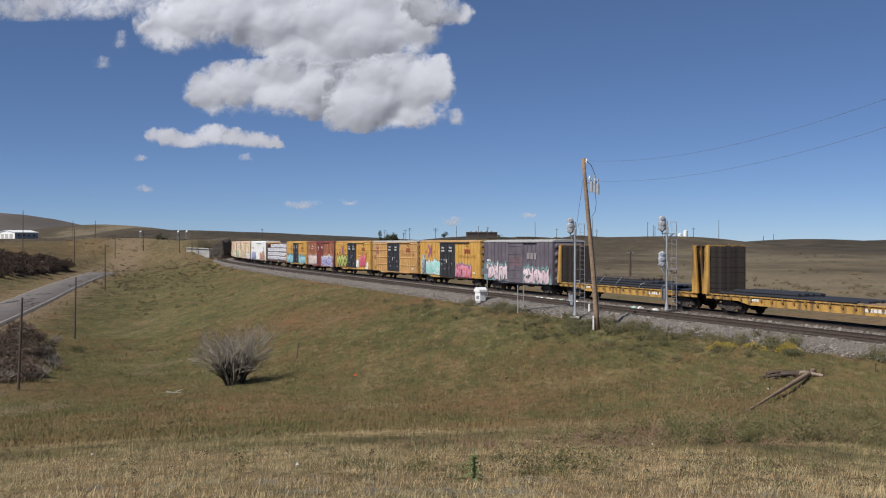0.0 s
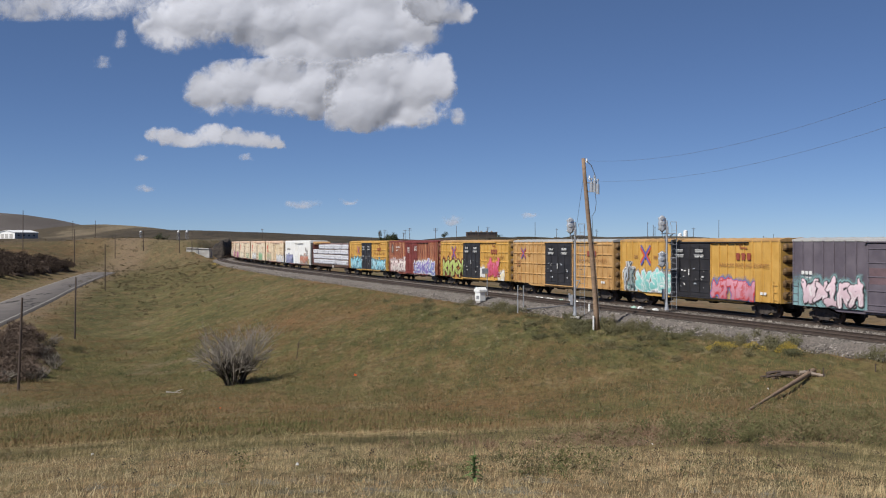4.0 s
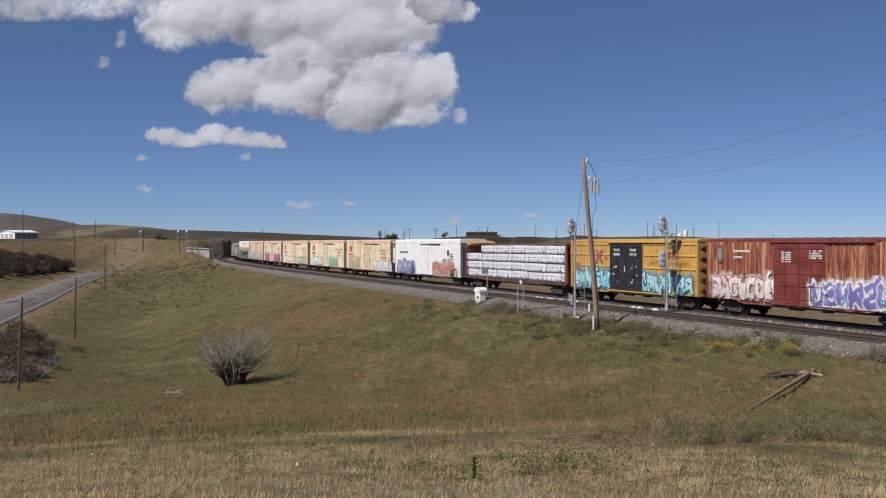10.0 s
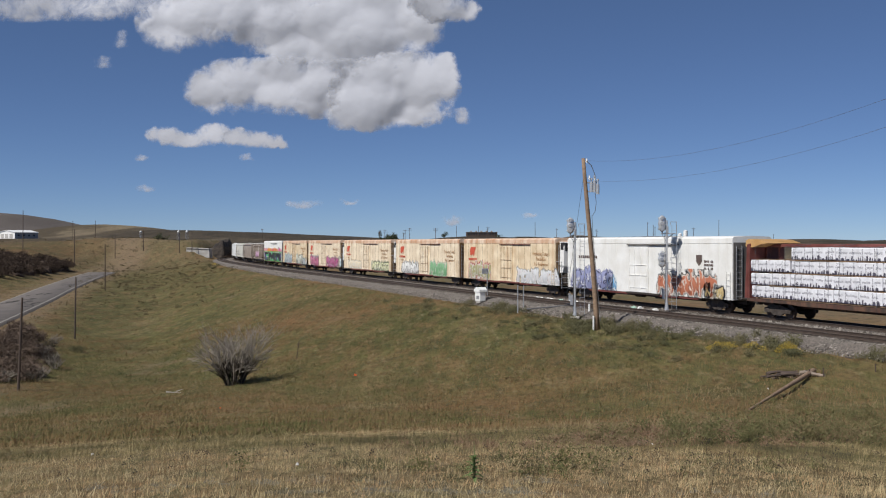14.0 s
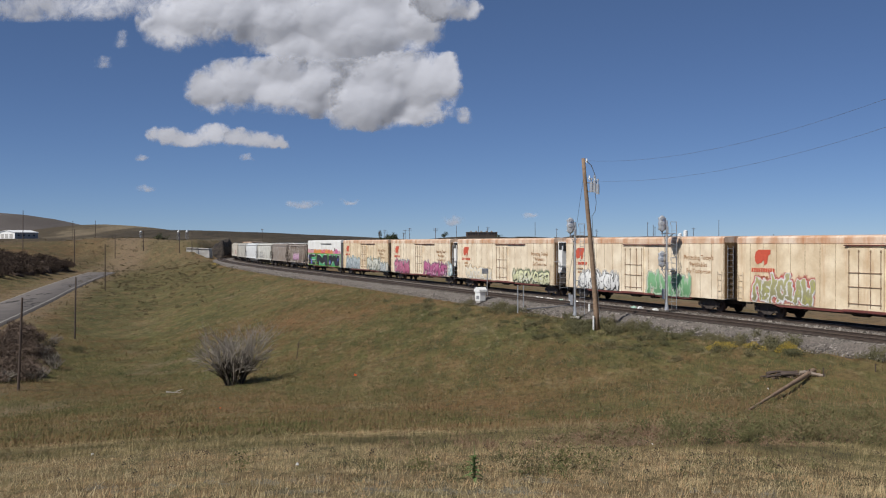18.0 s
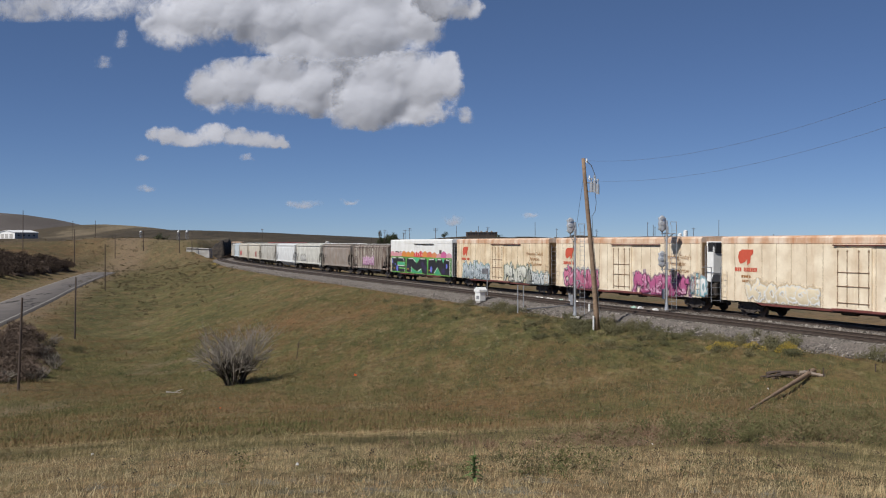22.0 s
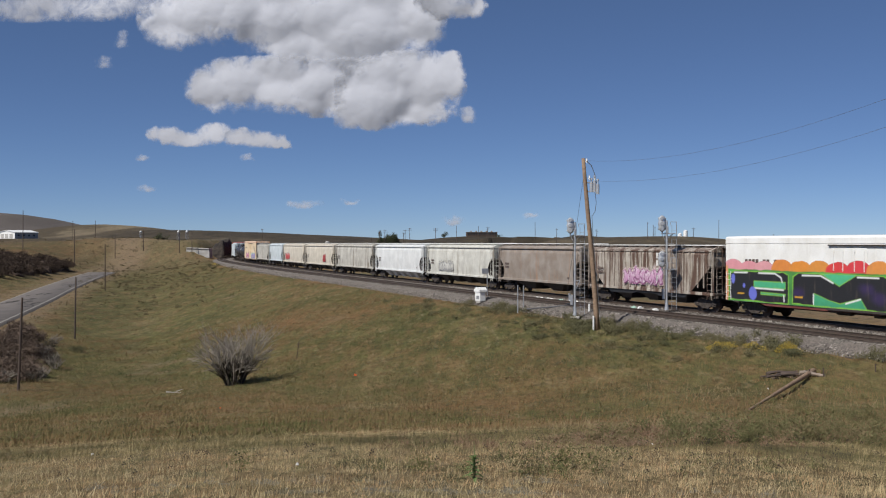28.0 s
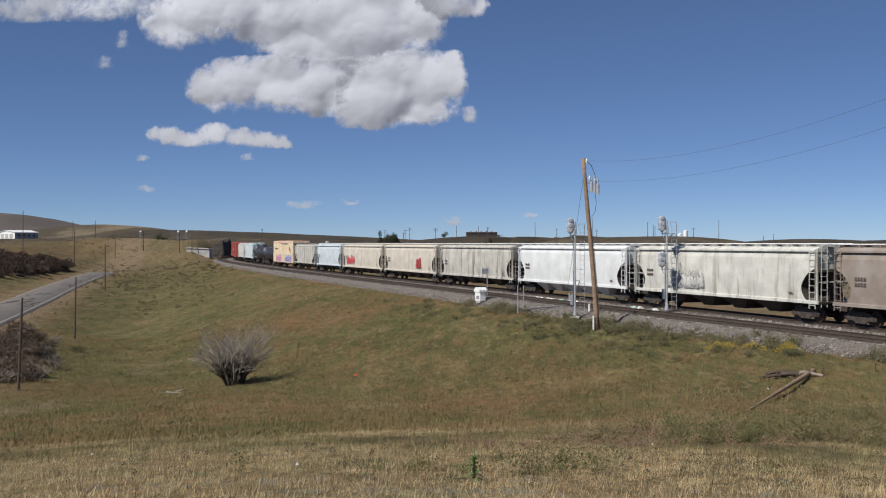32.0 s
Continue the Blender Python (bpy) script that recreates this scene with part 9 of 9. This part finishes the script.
def build_train():
    # from the front backwards; the numbers are coupling points along the train at the start
    bulkhead_flat(119.25, 141.5, "worn yellow bulkhead flat car with a low load of black pipe", 1)
    bulkhead_flat(97.38, 119.25, "worn yellow bulkhead flat car carrying black pipe", 2)
    boxcar(80.52, 97.38, "dull violet-grey box car with pink and white graffiti", GREY_P, M_GALVROOF, GREY_P, "posts", (-1.7, 1.7, GREY_P, 1), 1, grey_extras)
    boxcar(60.32, 80.52, "yellow box car with black doors and turquoise graffiti", YELLOW2, YELLOW, END_GRIME_SHADE, "posts", (-2.4, 2.4, M_DOORBLACK, 2), 2,
           yellow_extras(20, [(-8.3, -1.2, 1.1, 2.6, GRY, (0.20, 0.52, 0.48), WHT, 6, WHT, 0.4), (-8.9, -7.6, 1.1, 2.9, WHT, GRY, BLK, 1, WHT, 0.3), (2.6, 6.8, 1.0, 2.3, BLUE, PINK, REDG, 4, REDG, 0.4)], -5.8, 3.85, 0.66, (-2.4, 2.4)))
    boxcar(40.14, 60.32, "plain faded yellow box car with black double doors", YELLOW, M_GALVROOF, END_GRIME_SHADE, "panel", (-2.5, 2.6, M_DOORBLACK, 2), 3,
           yellow_extras(40, [], -7.2, 3.8, 0.45, (-2.5, 2.6)))
    boxcar(19.9, 40.14, "yellow box car with lime green and red graffiti", YELLOW2, YELLOW, END_GRIME_SHADE, "panel", (-2.4, 2.4, M_DOORBLACK, 2), 4,
           yellow_extras(60, [(-8.8, -2.6, 1.05, 2.9, MAROON, (0.36, 0.44, 0.10), MAROON, 3, (0.50, 0.60, 0.30), 0.1), (-3.2, -1.4, 1.05, 2.3, (0.30, 0.28, 0.48), (0.42, 0.42, 0.60), (0.12, 0.10, 0.25), 2, WHT, 0.9), (4.4, 7.2, 1.35, 2.85, (0.58, 0.27, 0.07), (0.55, 0.08, 0.16), (0.45, 0.05, 0.08), 4, PINK, 1.0), (7.1, 8.3, 1.05, 1.75, WHT, (0.66, 0.55, 0.30), WHT, 2, WHT, 0.6), (2.5, 3.5, 1.25, 2.1, WHT, (0.70, 0.69, 0.66), WHT, 1, None, 0.2)], -5.3, 3.7, 0.62, (-2.4, 2.4)))
    boxcar(0.2, 19.9, "rust-streaked red box car with white and purple graffiti", RED_RUST, RED_DOOR, RED_DOOR, "corrugated", (-2.3, 2.3, RED_DOOR, 2), 5, red_extras)
    boxcar(-19.6, 0.2, "yellow box car with light blue graffiti along its side", YELLOW2, YELLOW2, END_GRIME_SHADE, "panel", (-2.6, 2.3, M_DOORBLACK, 2), 6,
           yellow_extras(80, [(-8.6, -2.3, 1.05, 2.5, (0.12, 0.35, 0.45), SKY_B, BLK, 6, WHT, 0.3), (2.0, 8.6, 1.05, 2.4, (0.12, 0.35, 0.45), SKY_B, BLK, 6, WHT, 0.2)], -4.4, 3.7, 0.5, (-2.6, 2.3)))
    centerbeam(-44.3, -19.6)
    reefer(-69.0, -44.3, "white refrigerator car with blue and orange graffiti", REEFER_WHITE, REEFER_WHITE, 11,
           [(-11.0, -4.2, 1.0, 2.5, (0.42, 0.44, 0.60), (0.24, 0.26, 0.44), (0.05, 0.05, 0.10), 7, WHT, 0.9), (-4.9, -3.6, 1.0, 2.1, (0.20, 0.40, 0.60), (0.16, 0.36, 0.58), WHT, 1, None, 0.5), (2.6, 9.6, 0.98, 2.5, BLK, (0.42, 0.13, 0.06), (0.62, 0.58, 0.52), 7, (0.16, 0.05, 0.03), 0.9), (8.6, 10.6, 0.98, 1.7, BLK, (0.50, 0.38, 0.16), BLK, 2, WHT, 0.6)], False, False, False, M_MARK_DARK)
    cry = "cream refrigerator car with a red emblem and %s graffiti"
    reefer(-93.25, -69.0, cry % "pale silver", CREAM, CREAM_TOP, 21, [(-9.8, -4.4, 1.05, 2.5, REDG, (0.30, 0.28, 0.14), WHT, 6, (0.40, 0.40, 0.1), 0.6), (2.4, 11.0, 1.0, 2.2, GRY, (0.55, 0.56, 0.58), WHT, 7, PALE, 0.4)], True)
    reefer(-117.33, -93.25, cry % "white and green", CREAM2, CREAM_TOP, 22, [(-8.8, -2.6, 1.0, 2.3, (0.62, 0.62, 0.60), (0.70, 0.70, 0.68), BLK, 5, None, 0.7), (1.9, 7.2, 0.95, 2.4, (0.40, 0.48, 0.40), (0.15, 0.34, 0.16), (0.40, 0.50, 0.36), 5, None, 0.5)], False)
    reefer(-143.2, -117.33, cry % "yellow and cream", CREAM2, CREAM_TOP, 23, [(-9.5, -3.0, 1.05, 2.1, (0.62, 0.52, 0.36), (0.70, 0.60, 0.42), WHT, 6, None, 0.4), (2.6, 10.3, 1.0, 2.15, (0.20, 0.26, 0.16), (0.60, 0.60, 0.36), BLK, 6, WHT, 0.4)], True)
    reefer(-167.45, -143.2, cry % "magenta", CREAM2, CREAM_TOP, 24, [(-9.8, -4.0, 0.98, 2.45, (0.38, 0.42, 0.44), (0.44, 0.11, 0.20), (0.08, 0.015, 0.035), 6, (0.66, 0.45, 0.52), 1.0), (1.7, 9.6, 0.95, 2.35, (0.40, 0.30, 0.34), (0.38, 0.07, 0.19), (0.07, 0.015, 0.04), 7, (0.66, 0.50, 0.58), 1.0), (9.4, 11.0, 1.1, 2.3, GRY, WHT, (0.15, 0.35, 0.4), 2, None, 0.6)], True)
    reefer(-191.68, -167.45, cry % "grey-blue and silver", CREAM, CREAM_TOP, 25, [(-9.6, -2.4, 1.0, 2.5, (0.40, 0.55, 0.52), (0.36, 0.42, 0.45), (0.08, 0.10, 0.11), 6, WHT, 1.0), (1.6, 7.6, 1.0, 2.5, (0.30, 0.36, 0.28), (0.52, 0.52, 0.44), (0.05, 0.05, 0.05), 5, WHT, 0.9), (6.9, 11.2, 0.95, 2.0, (0.30, 0.42, 0.42), (0.50, 0.53, 0.52), (0.06, 0.07, 0.08), 5, WHT, 0.8)], False)
    reefer(-215.9, -191.68, "white refrigerator car covered by a black and green mural", REEFER_WHITE, REEFER_WHITE, 26, [], False, False, False, M_MARK_DARK, mural_fmw)
    hopper(-234.6, -215.9, "rusty grey ribbed covered hopper with pink graffiti", HOP_RUST, 31, 3, M_BLACK, 4.17, False, M_WHITE, [(-2.8, 2.4, 1.65, 2.75, PALE, (0.48, 0.26, 0.40), (0.20, 0.06, 0.15), 6, WHT, 0.6)], 16)
    hopper(-253.2, -234.6, "weathered tan covered hopper with smooth curved sides", HOP_TAN, 32, 2, M_UNDER, 4.26, True, M_WHITE)
    hopper(-274.7, -253.2, "dusty white covered hopper with faint grey graffiti", HOP_WHITE, 33, 4, M_UNDER, 4.29, True, M_WHITE, [(-5.6, -1.4, 1.65, 2.5, (0.52, 0.51, 0.46), (0.50, 0.49, 0.45), (0.20, 0.20, 0.21), 6, None, 0.8)])
    hopper(-296.0, -274.7, "clean white covered hopper with white chutes", HOP_BRIGHT, 34, 5, HOP_BRIGHT, 4.29, True, M_WHITE)
    hopper(-317.7, -296.0, "streaked grey covered hopper", HOP_GREY, 35, 4, M_UNDER, 4.29)
    hopper(-339.2, -317.7, "pale grey covered hopper with a small red tag", HOP_CREAM, 36, 4, M_UNDER, 4.29, True, None, [(3.2, 4.6, 1.7, 2.6, REDG, REDG, MAROON, 2, None, 0.8)])
    hopper(-360.8, -339.2, "dusty cream covered hopper with a red tag", HOP_CREAM, 37, 4, M_UNDER, 4.29, True, None, [(-7.6, -3.6, 1.7, 2.6, PALE, REDG, REDG, 4, None, 0.4)])
    hopper(-377.9, -360.8, "pale blue-white covered hopper", HOP_BLUE, 38, 3, M_UNDER, 4.29)
    hopper(-396.5, -377.9, "short grey covered hopper with sloped ends", HOP_GREY, 39, 3, M_BLACK, 4.14, False)
    reefer(-420.0, -396.5, "stained cream refrigerator car", CREAM, CREAM_TOP, 41, [(-8, -2, 1.1, 2.2, PINK, MAG, WHT, 5, None, 0.4), (2, 9, 1.1, 2.2, SKY_B, PURP, WHT, 5, None, 0.4)], False, False, False, M_MARK_DARK)
    tank_car(-434.9, -420.0, "dull black tank car", 51)
    tank_car(-449.6, -434.9, "dull black tank car", 52)
    hopper(-468.0, -449.6, "pale blue-grey covered hopper", HOP_BLUE, 53, 3)
    hopper(-485.3, -468.0, "pale grey covered hopper", HOP_WHITE, 54, 3)
    for a in (-504.8, -524.3):
        boxcar(a, a + 19.5, "faded red box car", FAR_RED, FAR_RED, FAR_RED, "posts", (-1.6, 1.6, FAR_RED, 1), 60 + int(a), lambda car, body, y: small_marks(car, body, y, M_MARK_WHITE, 4))


build_train()


# ---- what moves ----
def car_pose(mid, half):
    a = on_line(mid + half, FAR_TRACK)
    b = on_line(mid - half, FAR_TRACK)
    return pose((a[0] + b[0]) / 2, (a[1] + b[1]) / 2, 0.0, 0, 0, math.degrees(math.atan2(a[1] - b[1], a[0] - b[0])))


def motions():
    for car, mid, half in TRAIN_CARS:
        walk(car, [(float(t), car_pose(mid + gone(t), half)) for t in range(33)])
    for c, x, z, dx, dz in CLOUDS:
        walk(c, [(t, pose(x + dx * t / 32, DIST, z + dz * t / 32)) for t in (0.0, 16.0, 32.0)])


motions()
